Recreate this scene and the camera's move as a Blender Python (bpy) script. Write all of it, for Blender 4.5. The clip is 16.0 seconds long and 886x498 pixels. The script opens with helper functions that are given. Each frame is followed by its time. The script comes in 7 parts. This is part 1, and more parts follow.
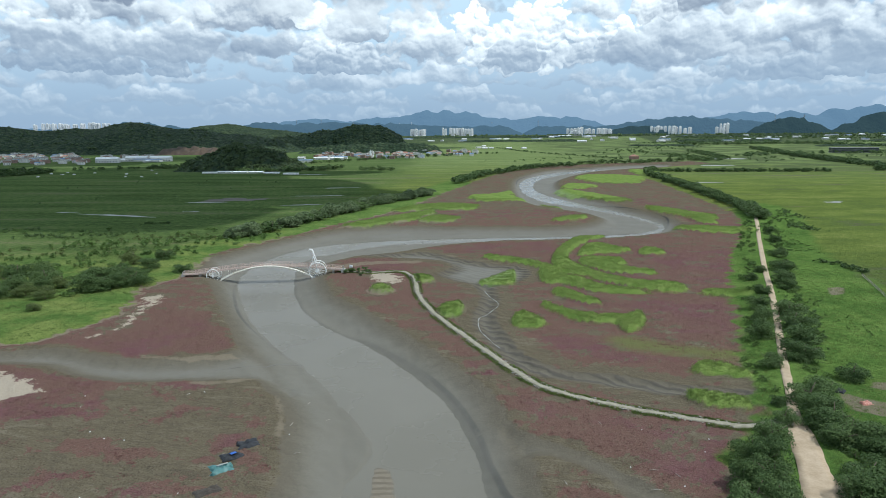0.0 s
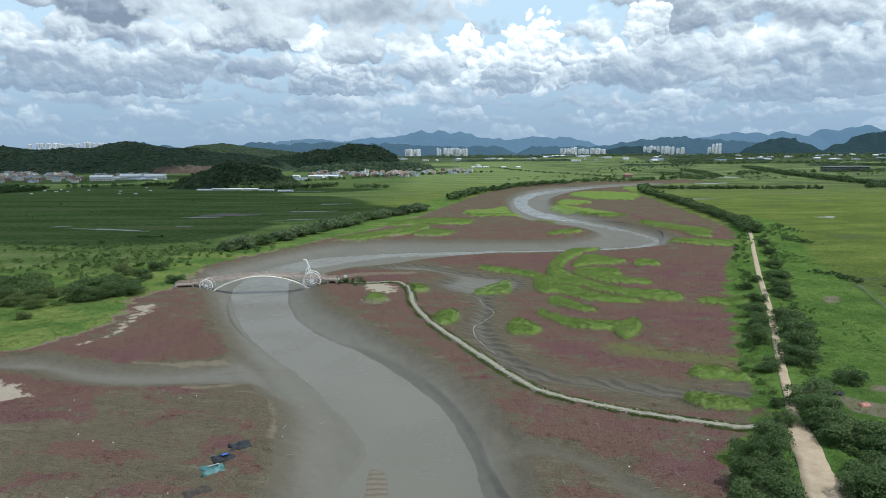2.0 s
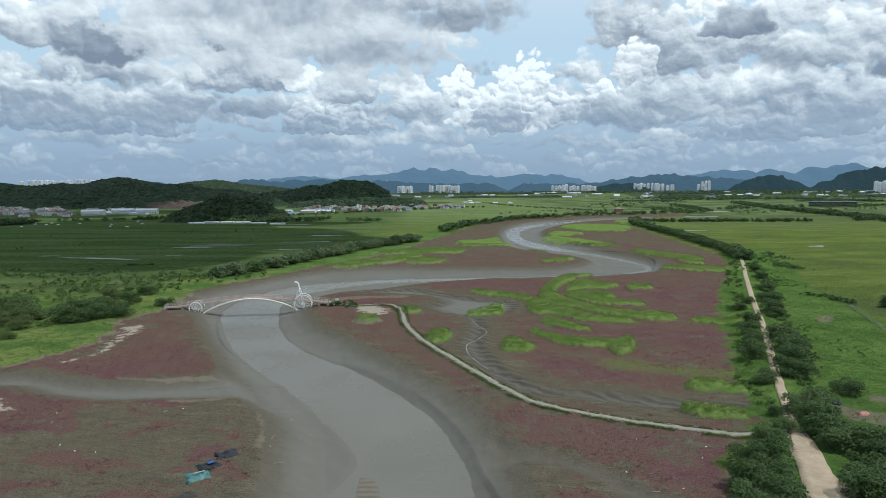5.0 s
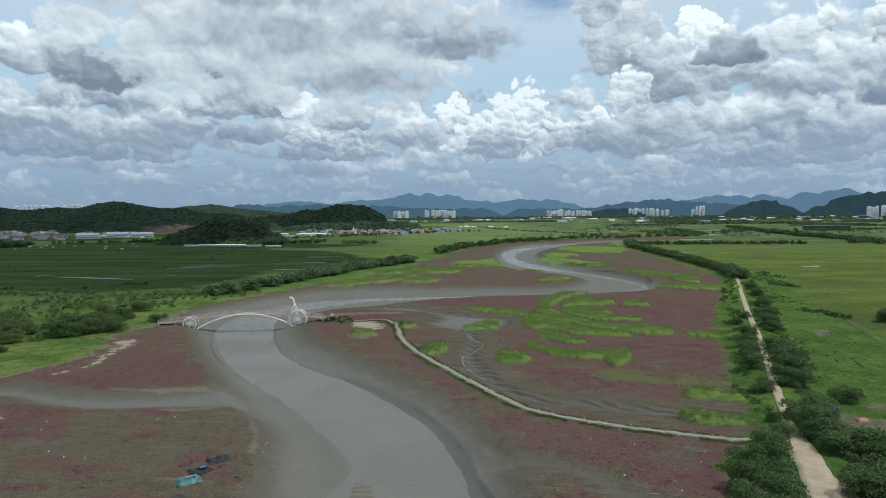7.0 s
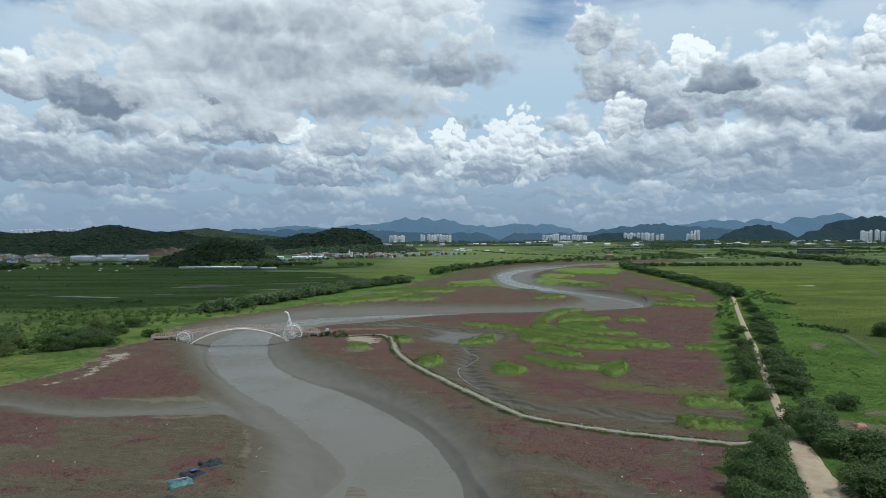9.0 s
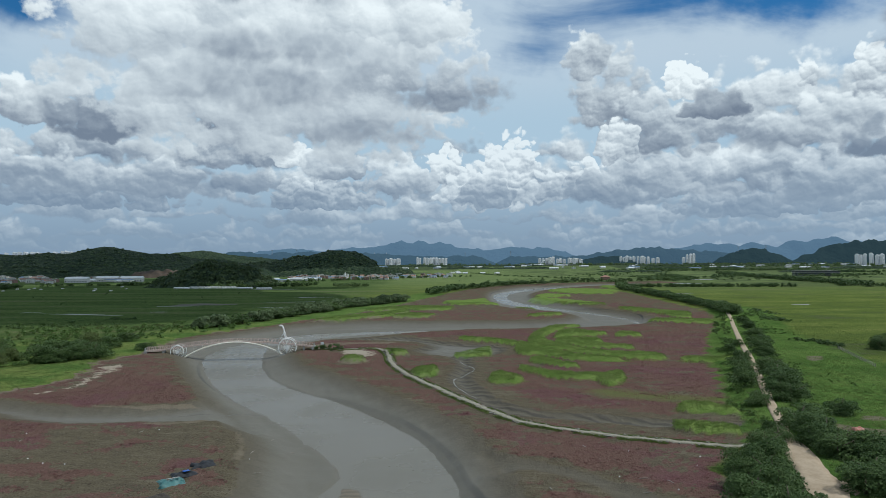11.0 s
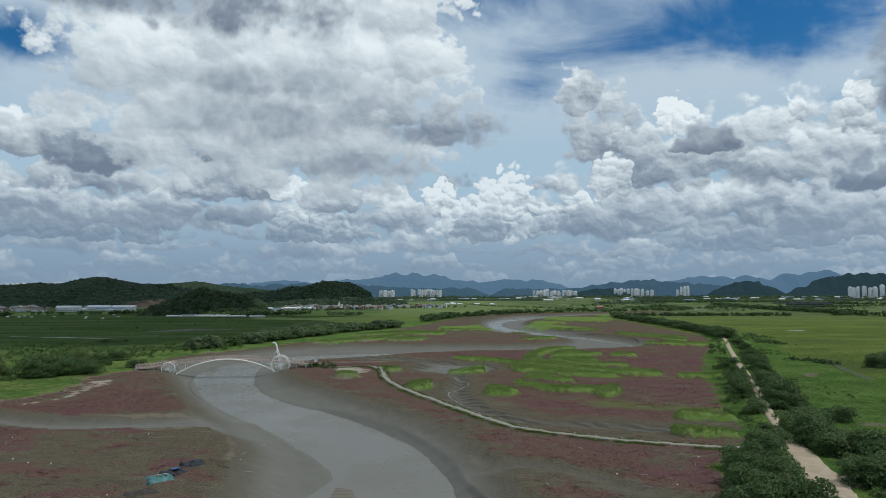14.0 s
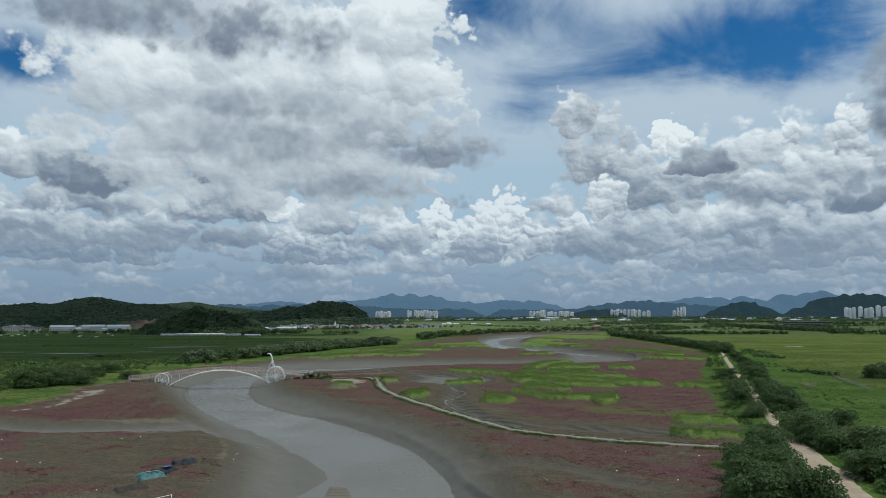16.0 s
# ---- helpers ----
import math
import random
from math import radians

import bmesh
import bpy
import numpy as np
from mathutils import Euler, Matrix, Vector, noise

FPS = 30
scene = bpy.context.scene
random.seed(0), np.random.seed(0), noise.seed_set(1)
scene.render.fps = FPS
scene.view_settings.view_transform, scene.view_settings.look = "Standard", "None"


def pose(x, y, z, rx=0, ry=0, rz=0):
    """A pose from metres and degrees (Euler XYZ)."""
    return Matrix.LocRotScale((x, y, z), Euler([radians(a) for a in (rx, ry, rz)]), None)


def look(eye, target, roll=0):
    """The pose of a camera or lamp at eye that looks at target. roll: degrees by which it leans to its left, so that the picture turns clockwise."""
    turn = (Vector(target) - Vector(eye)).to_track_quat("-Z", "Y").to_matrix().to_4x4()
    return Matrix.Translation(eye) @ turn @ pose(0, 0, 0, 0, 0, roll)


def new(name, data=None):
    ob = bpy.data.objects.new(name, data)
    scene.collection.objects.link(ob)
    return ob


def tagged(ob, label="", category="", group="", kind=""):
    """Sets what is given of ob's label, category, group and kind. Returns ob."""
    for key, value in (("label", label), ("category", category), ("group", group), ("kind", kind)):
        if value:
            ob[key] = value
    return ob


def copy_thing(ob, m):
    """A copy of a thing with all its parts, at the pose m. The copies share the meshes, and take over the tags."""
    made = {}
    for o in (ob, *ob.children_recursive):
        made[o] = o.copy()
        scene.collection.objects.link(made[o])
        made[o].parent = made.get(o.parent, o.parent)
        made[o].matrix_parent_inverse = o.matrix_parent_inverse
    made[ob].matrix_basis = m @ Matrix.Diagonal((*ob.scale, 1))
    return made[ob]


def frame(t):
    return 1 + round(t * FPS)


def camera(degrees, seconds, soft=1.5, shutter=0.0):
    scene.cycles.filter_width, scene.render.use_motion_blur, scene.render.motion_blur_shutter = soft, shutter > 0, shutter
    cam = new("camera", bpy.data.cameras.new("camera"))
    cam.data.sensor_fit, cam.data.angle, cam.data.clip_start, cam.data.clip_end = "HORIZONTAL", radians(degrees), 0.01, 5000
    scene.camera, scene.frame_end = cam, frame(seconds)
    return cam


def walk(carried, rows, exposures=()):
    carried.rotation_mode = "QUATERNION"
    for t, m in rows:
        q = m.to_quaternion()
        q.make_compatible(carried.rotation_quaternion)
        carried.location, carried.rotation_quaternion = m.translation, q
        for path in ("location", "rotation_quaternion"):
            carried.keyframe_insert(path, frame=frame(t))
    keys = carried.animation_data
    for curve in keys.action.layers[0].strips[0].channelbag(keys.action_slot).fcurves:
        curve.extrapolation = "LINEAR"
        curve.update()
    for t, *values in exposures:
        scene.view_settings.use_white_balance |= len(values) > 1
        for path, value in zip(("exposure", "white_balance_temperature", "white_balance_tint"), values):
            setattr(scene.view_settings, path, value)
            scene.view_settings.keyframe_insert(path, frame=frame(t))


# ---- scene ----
cam = camera(66.4, 16.0, soft=0.5)
PATH = [
    (0, 0.00, 0.00, 64.75, 0.80, -10.08, -0.37),
    (0.5, -0.08, 0.04, 63.60, 0.69, -9.71, -0.34),
    (1, -0.15, 0.11, 62.42, 0.57, -9.30, -0.33),
    (1.5, -0.20, 0.19, 61.23, 0.44, -8.85, -0.32),
    (2, -0.24, 0.28, 60.04, 0.32, -8.37, -0.31),
    (2.5, -0.27, 0.36, 58.84, 0.19, -7.87, -0.31),
    (3, -0.30, 0.43, 57.65, 0.07, -7.35, -0.31),
    (3.5, -0.32, 0.50, 56.46, -0.05, -6.82, -0.31),
    (4, -0.33, 0.55, 55.27, -0.16, -6.28, -0.31),
    (4.5, -0.34, 0.59, 54.09, -0.26, -5.74, -0.30),
    (5, -0.34, 0.61, 52.91, -0.36, -5.19, -0.30),
    (5.5, -0.34, 0.63, 51.74, -0.46, -4.65, -0.30),
    (6, -0.34, 0.63, 50.56, -0.55, -4.10, -0.30),
    (6.5, -0.33, 0.63, 49.38, -0.64, -3.56, -0.29),
    (7, -0.32, 0.62, 48.20, -0.73, -3.02, -0.29),
    (7.5, -0.30, 0.61, 47.01, -0.82, -2.49, -0.28),
    (8, -0.29, 0.59, 45.82, -0.91, -1.95, -0.28),
    (8.5, -0.27, 0.58, 44.63, -1.00, -1.42, -0.27),
    (9, -0.26, 0.58, 43.43, -1.09, -0.90, -0.27),
    (9.5, -0.24, 0.57, 42.23, -1.17, -0.39, -0.26),
    (10, -0.24, 0.58, 41.03, -1.26, 0.12, -0.25),
    (10.5, -0.23, 0.60, 39.83, -1.35, 0.63, -0.23),
    (11, -0.23, 0.63, 38.63, -1.44, 1.12, -0.22),
    (11.5, -0.24, 0.67, 37.43, -1.53, 1.61, -0.20),
    (12, -0.26, 0.73, 36.24, -1.61, 2.09, -0.17),
    (12.5, -0.29, 0.81, 35.05, -1.69, 2.56, -0.15),
    (13, -0.32, 0.92, 33.87, -1.77, 3.02, -0.13),
    (13.5, -0.36, 1.05, 32.69, -1.85, 3.47, -0.10),
    (14, -0.40, 1.22, 31.51, -1.92, 3.92, -0.08),
    (14.5, -0.44, 1.44, 30.32, -1.99, 4.37, -0.06),
    (15, -0.47, 1.70, 29.13, -2.07, 4.82, -0.06),
    (15.5, -0.48, 2.03, 27.91, -2.15, 5.28, -0.07),
    (16, -0.46, 2.43, 26.65, -2.23, 5.74, -0.10),
]
walk(cam, [(t, pose(x, y, z, 90 + pitch, 0, yaw) @ pose(0, 0, 0, 0, 0, roll)) for t, x, y, z, yaw, pitch, roll in PATH],
     exposures=[(0, -0.33, 6070, 4), (4, -0.54, 6070, 4), (8, -0.77, 6070, 4), (12, -0.91, 6070, 4), (16, -1.02, 6070, 4)])

# ---- node helpers ----


class Nodes:
    """Short hand for building a node tree."""

    def __init__(self, tree):
        self.tree = tree
        tree.nodes.clear()

    def put(self, kind, ins=None, **props):
        n = self.tree.nodes.new(kind)
        for key, value in props.items():
            setattr(n, key, value)
        for key, value in (ins or {}).items():
            self.set(n, key, value)
        return n

    def set(self, n, key, value):
        sock = n.inputs[key]
        if isinstance(value, bpy.types.NodeSocket):
            self.tree.links.new(value, sock)
        elif isinstance(value, (tuple, list)) and len(value) == 3 and sock.type == "RGBA":
            sock.default_value = (*value, 1)
        else:
            sock.default_value = value

    def math(self, op, a, b=0.0, c=0.0, clamp=False):
        return self.put("ShaderNodeMath", {0: a, 1: b, 2: c}, operation=op, use_clamp=clamp).outputs[0]

    def vec(self, op, a, b=(0, 0, 0)):
        n = self.put("ShaderNodeVectorMath", {0: a}, operation=op)
        if op == "SCALE":
            self.set(n, "Scale", b)
        else:
            self.set(n, 1, b)
        return n.outputs["Value" if op in ("LENGTH", "DOT_PRODUCT", "DISTANCE") else "Vector"]

    def xyz(self, v):
        n = self.put("ShaderNodeSeparateXYZ", {0: v})
        return n.outputs[0], n.outputs[1], n.outputs[2]

    def join(self, x, y, z):
        return self.put("ShaderNodeCombineXYZ", {0: x, 1: y, 2: z}).outputs[0]

    def noise(self, v, scale, detail=3.0, rough=0.55, warp=0.0):
        return self.put("ShaderNodeTexNoise", {"Vector": v, "Scale": scale, "Detail": detail, "Roughness": rough, "Distortion": warp}).outputs["Fac"]

    def step(self, v, lo, hi, a=0.0, b=1.0, smooth=True):
        n = self.put("ShaderNodeMapRange", {"Value": v, "From Min": lo, "From Max": hi, "To Min": a, "To Max": b},
                     interpolation_type="SMOOTHSTEP" if smooth else "LINEAR")
        return n.outputs[0]

    def mix(self, f, a, b):
        n = self.put("ShaderNodeMix", data_type="RGBA")
        for key, value in ((0, f), (6, a), (7, b)):
            self.set(n, key, value)
        return n.outputs[2]

    def ramp(self, f, stops):
        n = self.put("ShaderNodeValToRGB", {0: f})
        r = n.color_ramp
        while len(r.elements) < len(stops):
            r.elements.new(0.5)
        for e, (p, c) in zip(r.elements, stops):
            e.position, e.color = p, (*c, 1)
        return n.outputs[0]

    def attr(self, name):
        return self.put("ShaderNodeAttribute", attribute_name=name).outputs["Fac"]


# ---- world: blue summer sky with broken cumulus ----
SUN_AZ, SUN_EL = 98.0, 58.0  # degrees clockwise from +y, and above the horizon

world = bpy.data.worlds.new("world")
scene.world = world
world.use_nodes = True
W = Nodes(world.node_tree)
way = W.put("ShaderNodeTexCoord").outputs["Generated"]
dx, dy, dz = W.xyz(way)
azim = W.math("MULTIPLY", W.math("ARCTAN2", dx, dy), 57.3)  # degrees, clockwise from +y
elev = W.math("MULTIPLY", W.math("ARCSINE", dz), 57.3)
sky = W.put("ShaderNodeTexSky", sky_type="NISHITA", sun_disc=False, sun_elevation=radians(SUN_EL), sun_rotation=radians(SUN_AZ),
            air_density=1.0, dust_density=0.3, ozone_density=4.0).outputs[0]
sky_hsv = W.put("ShaderNodeHueSaturation", {"Saturation": 1.35, "Color": sky}).outputs[0]

# openings of clear blue in the high veil: azimuth, elevation, half-widths, strength
CLEAR = [(24.2, 21.2, 14.3, 4.2, 0.85), (6.0, 25.1, 7.7, 3.4, 0.8), (9.4, 17.2, 3.8, 2.0, 0.6), (-31.0, 18.2, 2.9, 1.7, 0.9), (32.2, 20.5, 7.7, 2.9, 0.5)]
# single clouds, far to near: azimuth, elevation of the base, half-width, height, size class, softness, tone, grain
HEAPS = [(1.6, 7.1, 1.8, 2.6, 2, 0.16, 0.94, 1.2), (7.1, 6.0, 3.0, 4.6, 2, 0.16, 0.95, 1.2), (3.6, 5.3, 2.9, 2.9, 2, 0.2, 0.88, 1.2), (5.0, 5.3, 2.8, 2.2, 2, 0.25, 0.55, 0.9),
         (10.2, 5.7, 2.1, 1.9, 2, 0.2, 0.86, 1.0), (13.7, 6.4, 1.9, 2.3, 2, 0.2, 0.84, 1.1), (16.6, 5.6, 5.0, 2.5, 1, 0.25, 0.58, 0.9), (-26.5, 4.7, 7.4, 1.8, 2, 0.3, 0.42, 0.9),
         (-8.4, 5.0, 5.1, 2.2, 2, 0.25, 0.58, 1.0), (26.8, 4.0, 7.1, 1.7, 2, 0.3, 0.48, 0.8)]
LOWER = [(23.6, 6.3, 10.8, 3.6, 1, 0.3, 0.7, 0.9), (32.5, 5.0, 5.4, 3.1, 1, 0.3, 0.62, 0.8), (-27.4, 8.4, 7.3, 2.5, 1, 0.4, 0.72, 0.8), (-29.1, 6.0, 8.1, 2.4, 1, 0.35, 0.6, 0.9),
         (-21.9, 5.9, 4.8, 2.4, 1, 0.35, 0.54, 0.9), (-15.3, 8.6, 5.3, 3.3, 1, 0.35, 0.58, 0.9), (-16.2, 10.9, 3.1, 1.6, 2, 0.35, 0.4, 0.8), (-10.8, 8.4, 1.9, 1.4, 2, 0.2, 1.05, 0.9),
         (-7.5, 7.6, 2.9, 2.6, 1, 0.3, 0.72, 0.9), (-15.4, 6.1, 3.3, 1.5, 1, 0.5, 0.5, 0.7), (-2.3, 6.3, 3.2, 3.0, 1, 0.25, 0.76, 0.9)]
MIDDLE = [(27.0, 10.0, 13.1, 5.1, 1, 0.5, 0.70, 0.8), (15.4, 12.1, 3.5, 5.2, 1, 0.4, 0.62, 0.8), (13.6, 15.8, 1.7, 3.4, 1, 0.3, 0.74, 0.9), (20.7, 9.8, 6.5, 4.7, 1, 0.45, 0.64, 0.9),
          (21.2, 13.5, 1.8, 2.4, 2, 0.14, 1.05, 0.9), (30.1, 13.3, 0.8, 1.7, 2, 0.3, 0.85, 0.8), (33.8, 11.9, 1.5, 3.8, 2, 0.25, 0.82, 0.9), (23.4, 11.7, 2.5, 2.0, 1, 0.35, 0.36, 0.6),
          (16.0, 8.9, 2.0, 2.7, 2, 0.25, 0.82, 0.9), (30.5, 9.5, 5.6, 2.9, 1, 0.35, 0.72, 0.8), (34.4, 8.1, 2.5, 2.3, 1, 0.5, 0.22, 0.5), (-30.0, 10.6, 3.8, 3.1, 1, 0.3, 0.7, 0.8)]
GREAT = [(-26.0, 10.1, 4.4, 3.1, 1, 0.5, 0.32, 0.7), (-12.7, 13.8, 17.3, 17.6, 0, 0.35, 0.90, 0.8), (-2.4, 20.7, 7.2, 8.5, 0, 0.2, 1.0, 0.8), (-22.3, 15.0, 6.9, 7.8, 0, 0.5, 0.86, 0.7),
         (-7.1, 13.5, 14.9, 5.6, 0, 1.3, 0.44, 0.5), (-13.5, 16.8, 7.7, 3.2, 0, 1.4, 0.52, 0.4), (1.5, 13.8, 5.8, 4.2, 1, 0.8, 0.52, 0.6), (-4.7, 11.0, 5.5, 4.4, 0, 0.8, 0.62, 0.6),
         (-20.5, 22.2, 17.4, 6.0, 0, 1.0, 0.38, 0.4), (36.9, 14.6, 2.5, 7.8, 0, 0.9, 0.32, 0.4)]
# rows of far cumulus: elevation of the base, height, length of a cloud in degrees, tone, seed
BANDS = [(0.9, 1.0, 4.0, 0.50, 3.1), (2.0, 1.4, 5.0, 0.54, 7.9), (3.3, 1.8, 6.4, 0.58, 12.4), (4.9, 2.2, 7.6, 0.62, 18.2), (6.6, 2.4, 9.0, 0.62, 23.7), (8.5, 2.6, 10.0, 0.64, 35.5)]

LIGHT = (0.35, 0.80)  # towards the sun across the sky, to the right and up
CELLS = (4.6, 2.0, 0.85)  # degrees across a billow
flat = W.join(azim, elev, 0.0)
warp = W.put("ShaderNodeTexNoise", {"Vector": flat, "Scale": 0.5, "Detail": 4.0, "Roughness": 0.5}, noise_dimensions="2D").outputs["Color"]
wx, wy, wz = W.xyz(warp)
flat_az = W.math("MULTIPLY_ADD", W.math("SUBTRACT", wx, 0.5), 2.0, azim)
flat_el = W.math("MULTIPLY_ADD", W.math("SUBTRACT", wy, 0.5), 1.5, elev)


def billow(cell, move):
    """Rounded heads of one size, about 0 to 1."""
    at = W.join(W.math("MULTIPLY_ADD", flat_az, 1 / cell, LIGHT[0] * move + cell), W.math("MULTIPLY_ADD", flat_el, 1.25 / cell, LIGHT[1] * move), 0.0)
    d = W.put("ShaderNodeTexVoronoi", {"Vector": at, "Scale": 1.0, "Randomness": 1.0, "Smoothness": 0.35}, feature="SMOOTH_F1", voronoi_dimensions="2D").outputs["Distance"]
    return W.math("SUBTRACT", 1.0, W.math("MULTIPLY", d, W.math("ADD", d, 0.25)))


def fluff(scale, move):
    """Fine torn edges and grain."""
    at = W.join(W.math("ADD", azim, LIGHT[0] * move), W.math("MULTIPLY_ADD", elev, 1.2, LIGHT[1] * move), 5.0)
    return W.put("ShaderNodeTexNoise", {"Vector": at, "Scale": scale, "Detail": 5.0, "Roughness": 0.52}, noise_dimensions="2D").outputs["Fac"]


heads = [billow(c, 0.0) for c in CELLS]
faces = [W.math("SUBTRACT", h, billow(c, 0.30)) for h, c in zip(heads, CELLS)]
grain = fluff(0.9, 0.0)
grain_face = W.math("SUBTRACT", grain, fluff(0.9, 0.22))
centred = W.math("SUBTRACT", grain, 0.5)


def weigh(values, first, fine, share):
    total = W.math("MULTIPLY", fine, share)
    for v, f in zip(values[first:], (0.62, 0.30, 0.14)):
        total = W.math("MULTIPLY_ADD", v, f, total)
    return total


shapes = [weigh(heads, i, centred, 0.7 - 0.15 * i) for i in range(3)]
lights = [weigh(faces, i, grain_face, 0.35 + 0.3 * i) for i in range(3)]
MEANS = (0.78, 0.68, 0.46)
broad = W.math("SUBTRACT", W.noise(W.join(W.math("MULTIPLY", azim, 0.15), W.math("MULTIPLY", elev, 0.27), 2.0), 1.0, 5.0, 0.55, 0.3), 0.5)


def gauss(az0, el0, wa, we):
    p = W.math("MULTIPLY", W.math("SUBTRACT", flat_az, az0), 1 / wa)
    q = W.math("MULTIPLY", W.math("SUBTRACT", flat_el, el0), 1 / we)
    return W.math("POWER", 2.718, W.math("MULTIPLY", W.math("ADD", W.math("MULTIPLY", p, p), W.math("MULTIPLY", q, q)), -1.0))


def tinted(shade, near):
    """Cloud colour from its shade, bluer and flatter far off."""
    low = [a * (1 - near) + b * near for a, b in zip((0.44, 0.57, 0.76), (0.37, 0.44, 0.57))]
    mid = [a * (1 - near) + b * near for a, b in zip((0.60, 0.73, 0.90), (0.64, 0.72, 0.84))]
    tint = W.ramp(shade, [(0.0, low), (0.34, mid), (0.66, [0.98 + 0.16 * near, 1.09 + 0.13 * near, 1.22 + 0.08 * near]), (1.0, [1.45 + 0.30 * near, 1.54 + 0.26 * near, 1.62 + 0.20 * near])])
    return W.mix(W.math("MULTIPLY", veil, 0.9), tint, (0.50, 0.655, 0.85))


veil = W.step(elev, 0.0, 7.5, 0.92, 0.0)
blue = W.vec("SCALE", sky_hsv, 0.15)
wisp = W.noise(W.join(W.math("MULTIPLY_ADD", elev, 0.05, W.math("MULTIPLY", azim, 0.07)), W.math("MULTIPLY", elev, 0.15), 4.4), 1.0, 6.0, 0.58, 0.6)
opening = W.step(elev, 25.0, 40.0, 0.0, 0.6)
for az0, el0, wa, we, strength in CLEAR:
    opening = W.math("MULTIPLY_ADD", gauss(az0, el0, wa, we), strength, opening)
opening = W.math("MULTIPLY_ADD", W.math("SUBTRACT", wisp, 0.5), -1.9, opening)
milk = W.mix(W.step(elev, 0.0, 10.0), (0.47, 0.62, 0.82), (0.86, 1.10, 1.32))
milk = W.mix(W.step(elev, 11.0, 17.0), milk, (1.02, 1.18, 1.36))
picture = W.mix(W.step(opening, 0.10, 1.05), milk, blue)
# broken cloud overhead, out of the walk's view
over = W.noise(W.join(W.math("MULTIPLY", azim, 0.045), W.math("MULTIPLY", elev, 0.06), 33.3), 1.0, 4.0, 0.55, 0.2)
picture = W.mix(W.math("MULTIPLY", W.step(over, 0.44, 0.58), W.step(elev, 26.0, 34.0)), picture, tinted(W.math("MULTIPLY_ADD", broad, 1.2, 0.6, clamp=True), 1.0))
for el0, tall, size, tone, seed in BANDS:
    near = min(1.0, max(0.0, (el0 - 2) / 9))
    base = W.noise(W.join(W.math("MULTIPLY", azim, 0.7 / size), seed + 3.0, 0.0), 1.0, 2.0)
    base = W.math("MULTIPLY_ADD", W.math("SUBTRACT", base, 0.5), 1.8 * tall, el0)
    v = W.math("MULTIPLY", W.math("SUBTRACT", flat_el, base), 1 / tall)
    top = W.noise(W.join(W.math("MULTIPLY", flat_az, 1 / size), seed, 0.0), 1.0, 3.0, 0.6)
    d = W.math("SUBTRACT", W.step(top, 0.28, 0.62, -0.1, 1.35, False), v)
    kind = 2 if el0 < 3 else 1
    d = W.math("MULTIPLY_ADD", W.math("SUBTRACT", shapes[kind], MEANS[kind]), 0.9, d)
    d = W.math("MINIMUM", d, W.math("MULTIPLY_ADD", v, 4.0, 0.35))
    shade = W.math("MULTIPLY_ADD", v, 0.62, tone - 0.27)
    shade = W.math("MULTIPLY_ADD", lights[kind], 0.8, shade)
    shade = W.math("MULTIPLY_ADD", broad, 1.4, shade, clamp=True)
    picture = W.mix(W.step(d, 0.0, 0.55), picture, tinted(shade, near))
for az0, el0, wide, tall, kind, soft, tone, rough in HEAPS + LOWER + MIDDLE + GREAT:
    near = min(1.0, max(0.0, (el0 - 2) / 9))
    u = W.math("MULTIPLY", W.math("SUBTRACT", flat_az, az0), 1 / wide)
    v = W.math("MULTIPLY", W.math("SUBTRACT", flat_el, el0), 1 / tall)
    vv = W.math("MAXIMUM", v, W.math("MULTIPLY", v, -3.2))
    r = W.math("ADD", W.math("MULTIPLY", u, u), W.math("MULTIPLY", vv, vv))
    d = W.math("MULTIPLY_ADD", W.math("SUBTRACT", shapes[kind], MEANS[kind]), 1.5, W.math("SUBTRACT", 1.12, r))
    shade = W.math("MULTIPLY_ADD", v, 0.46, tone - 0.26)
    shade = W.math("MULTIPLY_ADD", lights[kind], 0.85 * rough, shade)
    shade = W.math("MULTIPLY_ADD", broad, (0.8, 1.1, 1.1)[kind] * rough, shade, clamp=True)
    picture = W.mix(W.step(d, 0.0, soft * 1.3), picture, tinted(shade, near))
W.put("ShaderNodeOutputWorld", {"Surface": W.put("ShaderNodeBackground", {"Color": picture, "Strength": 0.93}).outputs[0]})

sun_lamp = bpy.data.lights.new("sun", "SUN")
sun_lamp.energy, sun_lamp.angle, sun_lamp.color = 3.5, radians(0.6), (1.0, 0.97, 0.92)
sun = new("sun", sun_lamp)
a, e = radians(SUN_AZ), radians(SUN_EL)
TO_SUN = Vector((math.sin(a) * math.cos(e), math.cos(a) * math.cos(e), math.sin(e)))
sun.matrix_world = look(TO_SUN * 900, (0, 0, 0))

# ---- materials ----


def material(name, build):
    m = bpy.data.materials.new(name)
    m.use_nodes = True
    n = Nodes(m.node_tree)
    col, rough, bump, extra = build(n)
    ins = {"Base Color": col, "Roughness": rough}
    ins.update(extra)
    lit = ins.pop("Translucency", 0.0)
    if bump is not None:
        height, strength, dist = bump
        ins["Normal"] = n.put("ShaderNodeBump", {"Height": height, "Strength": strength, "Distance": dist}).outputs[0]
    bsdf = n.put("ShaderNodeBsdfPrincipled", ins)
    out = bsdf.outputs[0]
    if lit:
        thin = n.put("ShaderNodeBsdfTranslucent", {"Color": col})
        out = n.put("ShaderNodeMixShader", {0: lit, 1: out, 2: thin.outputs[0]}).outputs[0]
    n.put("ShaderNodeOutputMaterial", {"Surface": out})
    return m


